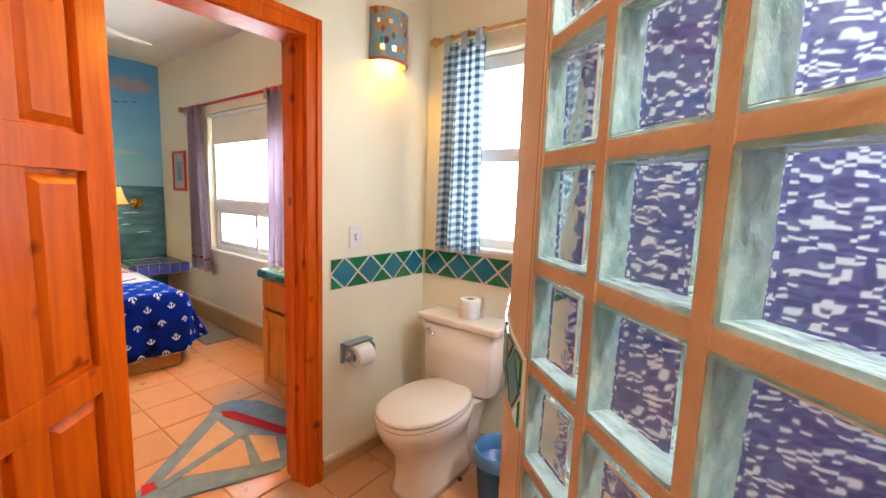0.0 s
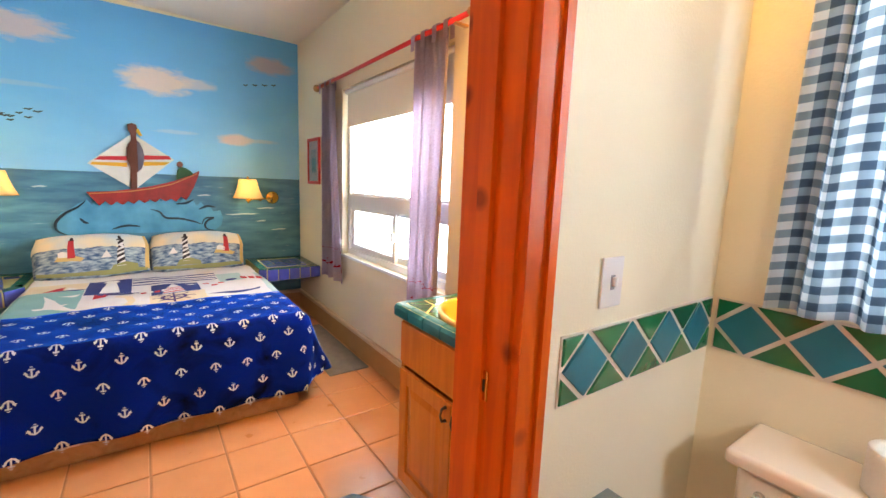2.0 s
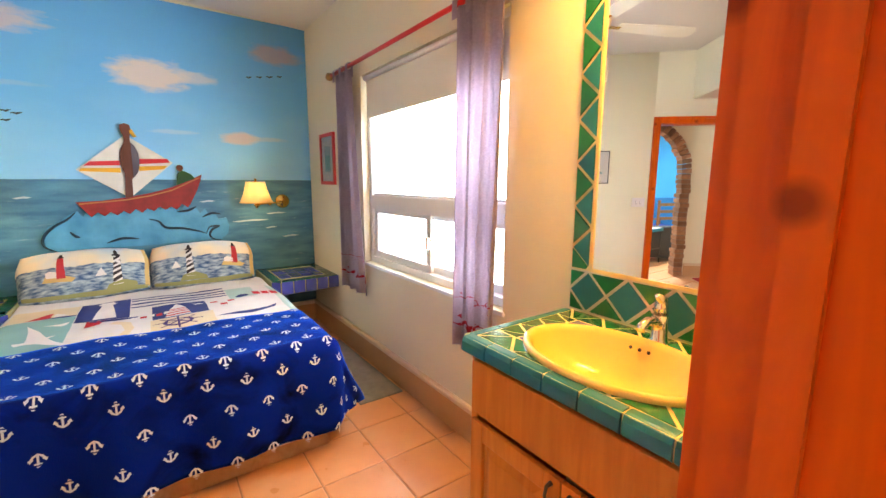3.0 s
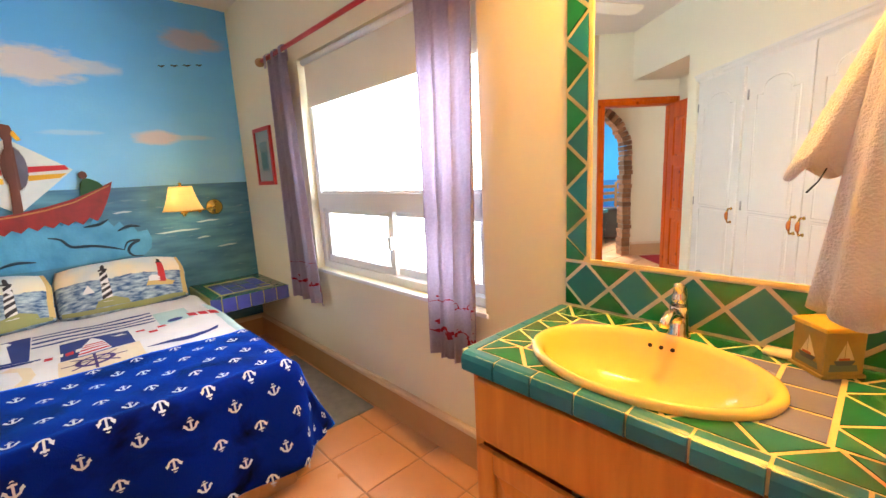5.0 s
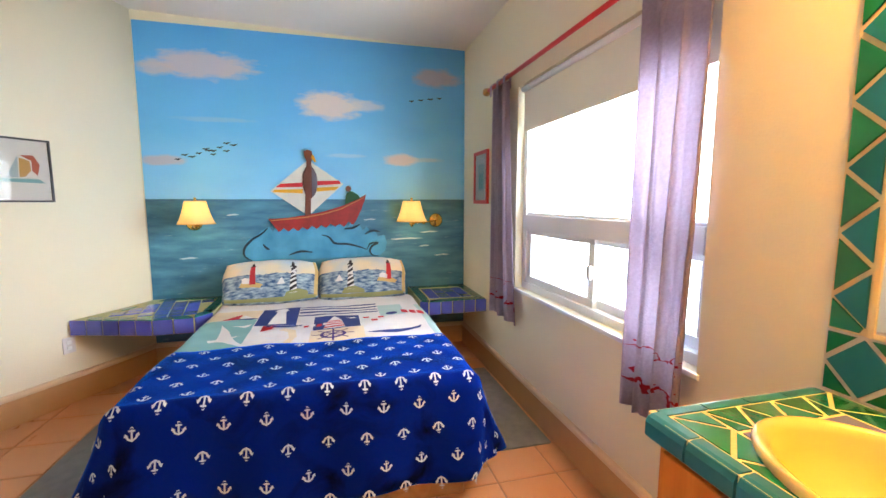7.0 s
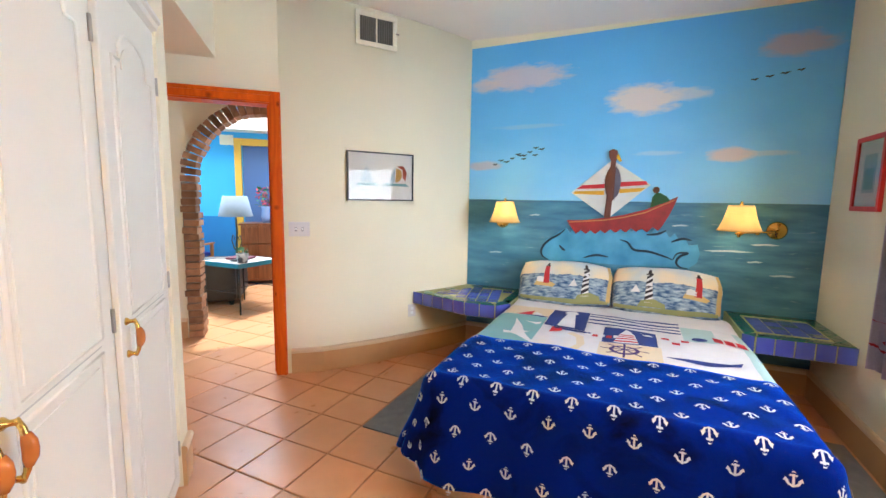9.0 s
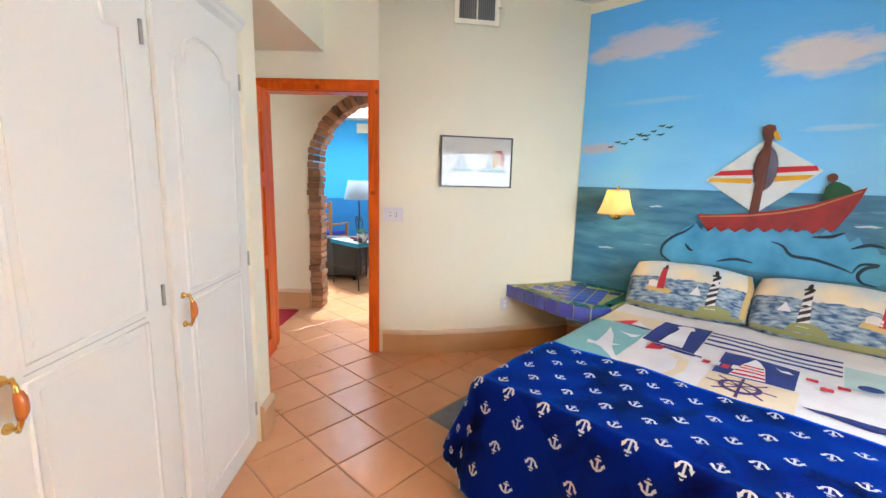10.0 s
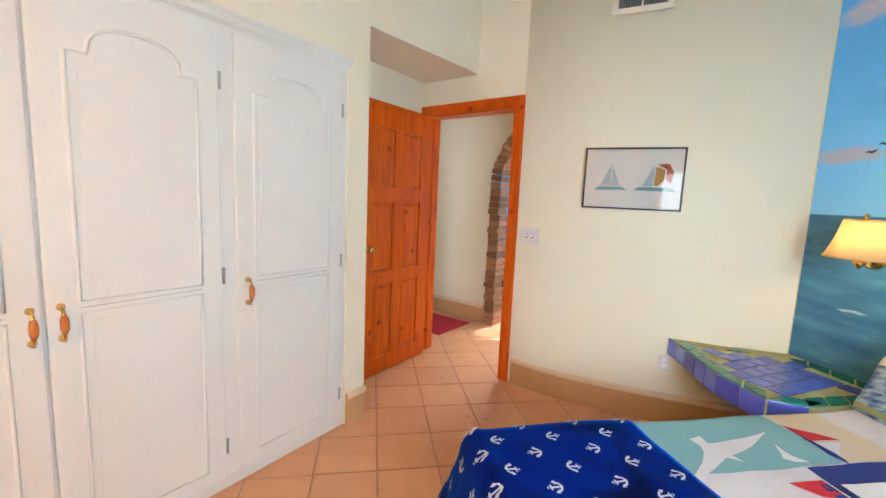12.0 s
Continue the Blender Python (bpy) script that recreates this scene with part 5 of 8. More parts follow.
def swing_lamp(y_plate, y_shade, label):
    ob = thing("wall_lamp", pose(MX, y_plate, 1.19), label, "wall lamp", "bedside wall lamps")
    dy = y_shade - y_plate
    part("back_plate", lathe([(0.0, 0), (0.062, 0.0), (0.064, 0.008), (0.05, 0.016), (0.03, 0.02), (0.018, 0.034), (0, 0.036)], 28), BRASS, ob, "", True, pose(0.0, 0, 0, 0, 90, 0))
    part("arm", tube([(0.03, 0, 0.0), (0.07, dy * 0.15, -0.008), (0.10, dy * 0.45, -0.012), (0.14, dy * 0.55, -0.012), (0.19, dy, -0.014)], 0.007, 10), BRASS, ob, "", True)
    part("knuckle", lathe([(0, -0.02), (0.013, -0.015), (0.013, 0.015), (0, 0.02)], 14), BRASS, ob, "", True, pose(0.14, dy * 0.55, -0.012))
    part("socket", lathe([(0, -0.045), (0.009, -0.043), (0.014, -0.03), (0.026, -0.02), (0.026, -0.014), (0.012, -0.008), (0.014, 0.03), (0, 0.03)], 18), BRASS, ob, "", True, pose(0.19, dy, -0.004))
    sh = bmesh.new()
    rows = []
    for r, z in ((0.130, -0.085), (0.126, -0.076), (0.112, -0.045), (0.098, -0.005), (0.086, 0.04), (0.077, 0.08), (0.073, 0.093)):
        rows.append([sh.verts.new((r * (1 + 0.03 * abs(math.cos(4 * a))) * math.cos(a), r * (1 + 0.03 * abs(math.cos(4 * a))) * math.sin(a), z)) for a in [2 * math.pi * i / 48 for i in range(48)]])
    for a, c in zip(rows, rows[1:]):
        for i in range(48):
            sh.faces.new((a[i], a[(i + 1) % 48], c[(i + 1) % 48], c[i]))
    bmesh.ops.solidify(sh, geom=sh.faces[:], thickness=0.002)
    s = part("shade", sh, SHADE, ob, "glowing cream pleated shade", True, pose(0.19, dy, 0.085))
    part("rim", tube([(0.131 * (1 + 0.03 * abs(math.cos(4 * a))) * math.cos(a), 0.131 * (1 + 0.03 * abs(math.cos(4 * a))) * math.sin(a), -0.085) for a in [2 * math.pi * i / 40 for i in range(40)]], 0.003, 6, True), mat("shade_trim", (0.55, 0.38, 0.14), 0.8), s, "", True)
    part("finial", lathe([(0.002, 0.09), (0.016, 0.095), (0.006, 0.103), (0.012, 0.113), (0, 0.122)], 14), BRASS, s, "brass finial", True)
    lamp = point_lamp("wall_lamp_bulb", (MX + 0.19, y_shade, 1.27), 3.2, (1.0, 0.66, 0.28), 0.03)
    return ob


swing_lamp(2.06, 1.80, "brass swing-arm wall lamp with a lit cream shade")
swing_lamp(0.03, 0.10, "brass swing-arm wall lamp with a lit cream shade")

# ---- bed ----
BX, BY0, BY1, BZ = -3.01, 0.31, 1.745, 0.553
bed = thing("bed", pose(0, 0, 0), "double bed on a tan boxed plinth against the mural", "bed")
part("plinth", box(-4.98, -2.985, 0.36, 1.706, 0, 0.20, 0.01), wood("tan_plinth", (0.50, 0.30, 0.14), (0.42, 0.23, 0.10), (1.2, 10, 10), 0.5, 0.1, False), bed)
part("mattress", box(-4.99, BX - 0.02, BY0 + 0.02, BY1 - 0.02, 0.20, BZ - 0.012, 0.05, seg=4), mat("white_ticking", (0.75, 0.74, 0.72), 0.9), bed, "", True)
SKV, nt, d, t, mx = cloth("checked_bed_skirt")
uvn = nt.nodes.new("ShaderNodeTexCoord")
ck = nt.nodes.new("ShaderNodeTexChecker")
ck.inputs["Scale"].default_value = 22
ck.inputs["Color1"].default_value, ck.inputs["Color2"].default_value = (0.74, 0.60, 0.46, 1), (0.13, 0.09, 0.12, 1)
nt.links.new(uvn.outputs["Object"], ck.inputs["Vector"])
nt.links.new(ck.outputs[0], d.inputs[0])
part("bed_skirt", join(box(-2.957, -2.950, 0.33, 1.735, 0.105, 0.24), box(-4.9, -2.958, 1.727, 1.735, 0.105, 0.24), box(-4.9, -2.958, 0.33, 0.338, 0.105, 0.24)), SKV, bed, "checked bed skirt hem")


def drape(a, c, lift=0.0):
    """Cloth laid over the bed: a runs from the head to the foot in x, c across in y; past the edges it rolls over and hangs."""
    ea = max(0.0, a - (BX - 0.04))
    ec = max(0.0, c - (BY1 - 0.02)) - max(0.0, (BY0 + 0.02) - c)
    e = math.hypot(ea, ec)
    corner = min(abs(ec), ea) / max(1e-6, max(abs(ec), ea))
    e *= 1 - 0.13 * corner
    x, y, z = min(a, BX - 0.04), min(max(c, BY0 + 0.02), BY1 - 0.02), BZ + 0.012
    z += 0.010 * math.exp(-((a + 3.022) / 0.022) ** 2)
    nz = 0.004 * math.sin(a * 9 + c * 4) + 0.004 * math.sin(c * 11 - a * 5) + 0.0025 * math.sin(a * 31 + 2 * math.sin(c * 9)) * math.sin(c * 17 + 1.3)
    if e > 1e-6:
        r = 0.07 + lift
        arc = 0.07 * 1.5708
        if e < arc:
            th = e / 0.07
            out, dn = r * math.sin(th), r * (1 - math.cos(th)) - lift
        else:
            out, dn = r + (0.23 * ea + 0.36 * abs(ec)) / (ea + abs(ec)) * (e - arc) + 0.018 * math.sin((a if abs(ec) > ea else c) * 15 + e * 3) * min(1, (e - arc) * 4), 0.07 + (e - arc) * 0.975
        full = math.hypot(ea, ec)
        x, y, z = x + out * ea / full, y + out * ec / full, z - dn
    else:
        z += lift
    return Vector((x, y, z + nz))


PLUSH = bpy.data.materials.new("blue_plush")
PLUSH.use_nodes = True
nt = PLUSH.node_tree
b = nt.nodes["Principled BSDF"]
b.inputs["Roughness"].default_value = 1.0
b.inputs["Specular IOR Level"].default_value = 0.08
b.inputs["Sheen Weight"].default_value, b.inputs["Sheen Roughness"].default_value = 1.0, 0.31
b.inputs["Sheen Tint"].default_value = (0.01, 0.16, 1.0, 1)
tc = nt.nodes.new("ShaderNodeTexCoord")
n1, n2 = nt.nodes.new("ShaderNodeTexNoise"), nt.nodes.new("ShaderNodeTexNoise")
n1.inputs["Scale"].default_value, n1.inputs["Detail"].default_value, n1.inputs["Distortion"].default_value = 4.5, 4, 0.8
n2.inputs["Scale"].default_value = 260
rp = nt.nodes.new("ShaderNodeValToRGB")
rp.color_ramp.elements[0].position, rp.color_ramp.elements[1].position = 0.30, 0.52
rp.color_ramp.elements[0].color, rp.color_ramp.elements[1].color = (0.0004, 0.0016, 0.020, 1), (0.0008, 0.011, 0.17, 1)
bp = nt.nodes.new("ShaderNodeBump")
bp.inputs["Strength"].default_value, bp.inputs["Distance"].default_value = 0.4, 0.004
for nn in (n1, n2):
    nt.links.new(tc.outputs["Object"], nn.inputs["Vector"])
nt.links.new(n1.outputs["Fac"], rp.inputs[0])
nt.links.new(rp.outputs[0], b.inputs["Base Color"])
nt.links.new(n2.outputs["Fac"], bp.inputs["Height"])
nt.links.new(bp.outputs[0], b.inputs["Normal"])
A0, A1, B0, B1 = -3.635, BX - 0.04 + 0.475, BY0 + 0.02 - 0.44, BY1 - 0.02 + 0.44
AC, BC = (A0 + A1) / 2, (B0 + B1) / 2


def fabric_corner(a, c):
    """Pull the cloth's square corners in, so that they hang rounded."""
    fa, fc = max(0, (a - (BX - 0.04)) / 0.50), (c - BC) / ((B1 - B0) / 2)
    k = 1 - 0.20 * max(0, fa) ** 2 * max(0, abs(fc) - 0.6) / 0.4
    return BX - 0.04 + (a - BX + 0.04) * k if a > BX - 0.04 else a, BC + (c - BC) * k


blanket = thing("blanket", pose(0, 0, 0), "navy blue plush blanket with white anchors over the bed's foot", "blanket")


def draped_sheet(place, na, nb, lift, thick):
    """A cloth of two layers joined at the hem; place(i / na, j / nb) gives the point on the laid-out cloth."""
    bm = bmesh.new()
    up, dn = ([[bm.verts.new(drape(*place(i / na, j / nb), h)) for j in range(nb + 1)] for i in range(na + 1)] for h in (lift, lift - thick))
    for g, flip in ((up, False), (dn, True)):
        for i in range(na):
            for j in range(nb):
                q = (g[i][j], g[i + 1][j], g[i + 1][j + 1], g[i][j + 1])
                bm.faces.new(q[::-1] if flip else q)
    edge = [(i, 0) for i in range(na + 1)] + [(na, j) for j in range(1, nb + 1)] + [(i, nb) for i in range(na - 1, -1, -1)] + [(0, j) for j in range(nb - 1, 0, -1)]
    for (a0, b0), (a1, b1) in zip(edge, edge[1:] + edge[:1]):
        bm.faces.new((up[a0][b0], dn[a0][b0], dn[a1][b1], up[a1][b1]))
    bmesh.ops.recalc_face_normals(bm, faces=bm.faces[:])
    return bm


bm = draped_sheet(lambda u, v: fabric_corner(A0 + (A1 - A0) * u, B0 + (B1 - B0) * v), 60, 100, 0.010, 0.006)
part("cloth", bm, PLUSH, blanket, "", True)
# printed anchors follow the cloth
ANCHOR = [[(-0.004, -0.022), (0.004, -0.022), (0.004, 0.018), (-0.004, 0.018)], [(-0.013, 0.010), (0.013, 0.010), (0.013, 0.016), (-0.013, 0.016)],
          [(-0.008, 0.020), (-0.004, 0.027), (0.004, 0.027), (0.008, 0.020), (0.004, 0.023), (-0.004, 0.023)],
          [(-0.027, -0.006), (-0.018, -0.021), (0, -0.030), (0, -0.022), (-0.013, -0.014), (-0.017, -0.004)], [(0.027, -0.006), (0.017, -0.004), (0.013, -0.014), (0, -0.022), (0, -0.030), (0.018, -0.021)],
          [(-0.032, -0.008), (-0.026, 0.006), (-0.013, -0.006)], [(0.032, -0.008), (0.013, -0.006), (0.026, 0.006)]]
bm = bmesh.new()
for row, a in enumerate((-3.580, -3.487, -3.390, -3.286, -3.186, -3.085, -3.008, -2.935, -2.810, -2.692, -2.580)):
    flip = 1 if row % 2 else -1
    c = -0.157 + (0.076 if row % 2 else 0.0)
    while c < B1 - 0.03:
        if c > B0 + 0.03:
            for poly in ANCHOR:
                bm.faces.new([bm.verts.new(drape(*fabric_corner(a - 0.86 * pz * flip, c + 0.86 * px), 0.0145)) for px, pz in poly])
        c += 0.157
bmesh.ops.recalc_face_normals(bm, faces=bm.faces[:])
tagged(part("anchor_print", bm, mat("white_print", (0.58, 0.61, 0.70), 0.9), blanket, "white printed anchors"), kind="stuff")

# quilt and its printed patches
quilt = thing("quilt", pose(0, 0, 0), "white nautical patchwork quilt with gulls, flags and a wheel", "quilt")
Q0, Q1 = -4.74, -3.55
QB0, QB1 = BY0 - 0.30, BY1 + 0.30
bm = draped_sheet(lambda u, v: (Q0 + (Q1 - Q0) * u, QB0 + (QB1 - QB0) * v), 40, 90, 0.001, 0.005)
part("cloth", bm, mat("white_quilt", (0.72, 0.70, 0.70), 0.9, (0.62, 0.60, 0.62), 6, 0.3, 25), quilt, "", True)
PC = {k: mat("print_" + k, c, 0.9) for k, c in (("teal", (0.22, 0.45, 0.48)), ("cream", (0.72, 0.60, 0.42)), ("navy", (0.015, 0.035, 0.20)), ("red", (0.55, 0.02, 0.04)), ("white", (0.76, 0.75, 0.76)), ("sea", (0.42, 0.58, 0.58)), ("purple", (0.06, 0.03, 0.16)))}


def patch(name, poly, key):
    """A printed patch on the quilt: outline in x (towards the foot) and y, divided so that it follows the cloth."""
    lift = 0.0035 if name.endswith("_patch") else 0.0062 if name in ("fort_stripe", "wheel_spoke", "patch_gull") else 0.0050
    bm = bmesh.new()
    f = bm.faces.new([bm.verts.new((1.035 * x + 0.0455, 1.035 * y - 0.0403, 0)) for x, y in poly])
    f.normal_update()
    if f.normal.z < 0:
        f.normal_flip()
    bmesh.ops.triangulate(bm, faces=bm.faces[:])
    for _ in range(5):
        long = [e for e in bm.edges if e.calc_length() > 0.03]
        if long:
            bmesh.ops.subdivide_edges(bm, edges=long, cuts=1)
            bmesh.ops.triangulate(bm, faces=bm.faces[:])
    for v in bm.verts:
        v.co = drape(v.co.x, v.co.y, lift)
    return part(name, bm, PC[key], quilt)


def rect(x0, x1, y0, y1):
    return [(x0, y0), (x1, y0), (x1, y1), (x0, y1)]


patch("cream_patch", rect(-4.36, -4.115, 0.34, 0.64), "cream")
patch("teal_patch", rect(-4.11, -3.54, 0.32, 0.64), "teal")
patch("side_patch", rect(-4.36, -3.54, 0.20, 0.315), "sea")
patch("gull", [(-3.706, 0.454), (-3.764, 0.435), (-3.754, 0.483), (-3.793, 0.483), (-3.899, 0.474), (-4.015, 0.454), (-3.889, 0.522), (-3.773, 0.561), (-3.783, 0.599), (-3.744, 0.570), (-3.706, 0.590), (-3.619, 0.638), (-3.566, 0.681), (-3.561, 0.648), (-3.648, 0.580), (-3.696, 0.532), (-3.715, 0.493)], "white")
patch("small_gull", [(-3.976, 0.522), (-3.967, 0.561), (-3.967, 0.590), (-3.996, 0.628), (-3.947, 0.619), (-3.928, 0.599)], "white")
patch("boat_sail", [(-4.11, 0.42), (-4.24, 0.53), (-4.12, 0.53)], "red")
patch("boat_sail", [(-4.12, 0.54), (-4.22, 0.545), (-4.13, 0.61)], "white")
patch("boat_hull", [(-4.115, 0.43), (-4.128, 0.63), (-4.118, 0.65), (-4.10, 0.60)], "navy")
patch("navy_patch", rect(-4.37, -3.96, 0.645, 0.89), "navy")
patch("lighthouse", [(-4.345, 0.745), (-4.345, 0.80), (-4.30, 0.82), (-4.28, 0.80), (-3.99, 0.83), (-3.99, 0.72), (-4.28, 0.745), (-4.30, 0.725)], "white")
patch("navy_edge", rect(-3.95, -3.915, 0.71, 0.93), "navy")
patch("red_flag", [(-3.95, 0.70), (-3.95, 0.78), (-3.88, 0.76), (-3.83, 0.70)], "red")
patch("cream_curve", [(-3.86, 0.80), (-3.80, 0.86), (-3.66, 0.88), (-3.56, 0.85), (-3.56, 0.89), (-3.68, 0.92), (-3.83, 0.90), (-3.90, 0.83)], "cream")
for i in range(4):
    x0 = -4.345 + 0.062 * i
    patch("stripe", [(x0 + 0.010 * math.sin(5 * k / 12.0), 0.895 + 0.53 * k / 12) for k in range(13)] + [(x0 + 0.024 + 0.010 * math.sin(5 * k / 12.0), 0.895 + 0.53 * k / 12) for k in range(12, -1, -1)], "navy")
patch("navy_patch", rect(-4.09, -3.79, 1.0, 1.285), "navy")
patch("fort", [(-3.80, 1.06), (-3.98, 1.09), (-4.03, 1.11), (-4.07, 1.125), (-4.03, 1.15), (-3.98, 1.17), (-3.80, 1.19)], "white")
for i in range(4):
    patch("fort_stripe", rect(-3.97 + 0.045 * i, -3.95 + 0.045 * i, 1.092 - 0.009 * i, 1.168 + 0.006 * i), "red")
patch("patch_gull", [(-4.04, 1.20), (-4.01, 1.225), (-4.03, 1.25), (-3.99, 1.27), (-3.99, 1.225)], "white")
patch("wheel_patch", rect(-3.785, -3.56, 0.99, 1.30), "cream")
wheel = [(-3.68 + 0.062 * math.cos(t), 1.12 + 0.075 * math.sin(t)) for t in [2 * math.pi * k / 24 for k in range(25)]]
inner = [(-3.68 + 0.044 * math.cos(t), 1.12 + 0.055 * math.sin(t)) for t in [2 * math.pi * k / 24 for k in range(25)]]
for k in range(24):
    patch("wheel_rim", [wheel[k], wheel[k + 1], inner[k + 1], inner[k]], "purple")
for k in range(8):
    t = math.pi * k / 4
    c, s = math.cos(t), math.sin(t)
    patch("wheel_spoke", [(-3.68 - 0.004 * s, 1.12 + 0.005 * c), (-3.68 + 0.10 * c - 0.005 * s, 1.12 + 0.12 * s + 0.006 * c), (-3.68 + 0.10 * c + 0.005 * s, 1.12 + 0.12 * s - 0.006 * c), (-3.68 + 0.004 * s, 1.12 - 0.005 * c)], "purple")
for i in range(5):
    patch("small_flag", rect(-3.93 + 0.012 * (i % 2), -3.875 + 0.012 * (i % 2), 0.905 + 0.038 * i, 0.935 + 0.038 * i), "red" if i % 2 else "white")
for i in range(3):
    patch("pennant_red", rect(-4.02 + 0.07 * (i % 2), -3.975 + 0.07 * (i % 2), 1.31 + 0.05 * i, 1.35 + 0.05 * i), "red")
patch("sea_patch", rect(-4.30, -4.02, 1.43, 1.60), "sea")
patch("buoy", [(-4.07 + 0.035 * math.cos(t), 1.51 + 0.04 * math.sin(t)) for t in [2 * math.pi * k / 14 for k in range(14)]], "navy")
for i in range(3):
    patch("red_bar", [(-4.14 + 0.03 * i, 1.58 + 0.05 * i), (-4.05 + 0.03 * i, 1.58 + 0.05 * i), (-4.02 + 0.03 * i, 1.62 + 0.05 * i), (-4.11 + 0.03 * i, 1.62 + 0.05 * i)], "red")
patch("whale", [(-3.67, 1.31), (-3.70, 1.45), (-3.72, 1.60), (-3.76, 1.66), (-3.70, 1.64), (-3.65, 1.50), (-3.655, 1.36)], "navy")
patch("side_patch", rect(-4.30, -3.54, 1.70, 1.80), "sea")


# pillows with a printed sea view
def pillow_paint():
    m = bpy.data.materials.new("pillow_print")
    m.use_nodes = True
    nt = m.node_tree
    b = nt.nodes["Principled BSDF"]
    b.inputs["Roughness"].default_value = 0.9
    tc = nt.nodes.new("ShaderNodeTexCoord")
    sp = nt.nodes.new("ShaderNodeSeparateXYZ")
    n1 = nt.nodes.new("ShaderNodeTexNoise")
    mp = nt.nodes.new("ShaderNodeMapping")
    mp.inputs["Scale"].default_value = (20, 20, 62)
    n1.inputs["Scale"].default_value, n1.inputs["Detail"].default_value = 1, 5
    nt.links.new(tc.outputs["Object"], mp.inputs[0])
    nt.links.new(mp.outputs[0], n1.inputs["Vector"])
    nt.links.new(tc.outputs["Object"], sp.inputs[0])
    sea = nt.nodes.new("ShaderNodeValToRGB")
    sea.color_ramp.elements[0].position, sea.color_ramp.elements[1].position = 0.35, 0.68
    sea.color_ramp.elements[0].color, sea.color_ramp.elements[1].color = (0.03, 0.085, 0.20, 1), (0.42, 0.52, 0.58, 1)
    nt.links.new(n1.outputs["Fac"], sea.inputs[0])
    ad = nt.nodes.new("ShaderNodeMath")
    ad.operation = "MULTIPLY_ADD"
    ad.inputs[1].default_value = 0.03
    nt.links.new(n1.outputs["Fac"], ad.inputs[0])
    nt.links.new(sp.outputs[2], ad.inputs[2])
    band = nt.nodes.new("ShaderNodeValToRGB")
    band.color_ramp.interpolation = "CONSTANT"
    band.color_ramp.elements[0].color, band.color_ramp.elements[1].color = (0, 0, 0, 1), (1, 1, 1, 1)
    mr = nt.nodes.new("ShaderNodeMapRange")
    mr.inputs[1].default_value, mr.inputs[2].default_value = 0.0, 0.4
    nt.links.new(ad.outputs[0], mr.inputs[0])
    nt.links.new(mr.outputs[0], band.inputs[0])
    band.color_ramp.elements[1].position = 0.60
    sky_r = nt.nodes.new("ShaderNodeValToRGB")
    sky_r.color_ramp.elements[0].color, sky_r.color_ramp.elements[1].color = (0.50, 0.60, 0.66, 1), (0.78, 0.66, 0.44, 1)
    n2 = nt.nodes.new("ShaderNodeTexNoise")
    n2.inputs["Scale"].default_value = 4
    nt.links.new(tc.outputs["Object"], n2.inputs["Vector"])
    nt.links.new(n2.outputs["Fac"], sky_r.inputs[0])
    sky_r.color_ramp.elements[0].position, sky_r.color_ramp.elements[1].position = 0.35, 0.6
    mx = nt.nodes.new("ShaderNodeMix")
    mx.data_type = "RGBA"
    nt.links.new(band.outputs[0], mx.inputs[0])
    nt.links.new(sea.outputs[0], mx.inputs[6])
    nt.links.new(sky_r.outputs[0], mx.inputs[7])
    nt.links.new(mx.outputs[2], b.inputs["Base Color"])
    return m


PILLOW = pillow_paint()
PK = {k: mat("pillow_" + k, c, 0.9) for k, c in (("red", (0.50, 0.03, 0.04)), ("black", (0.03, 0.025, 0.03)), ("white", (0.72, 0.70, 0.68)), ("grass", (0.27, 0.28, 0.11)), ("gold", (0.60, 0.42, 0.16)))}
PW, PH, PT = 0.73, 0.405, 0.19


def pillow_surface(u, v, side, lift=0.0):
    """u, v from -1 to 1 over the pillow; local x out of its front, y across, z up its face."""
    k = max(0.0, (1 - abs(u) ** 2.6) * (1 - abs(v) ** 2.4)) ** 0.5
    pin = 1 - 0.05 * (1 - abs(u)) * abs(v) - 0.0
    wr = (0.006 * math.sin(7 * u + 4 * v) + 0.004 * math.sin(10 * u - 7 * v + 1)) * k
    return Vector((side * (PT / 2 * k + 0.004) + wr + side * lift, u * PW / 2 * (1 - 0.05 * v * v + 0.012 * math.sin(5 * v)), PH / 2 + v * PH / 2 * (1 - 0.13 * u * u + 0.02 * math.sin(6 * u))))


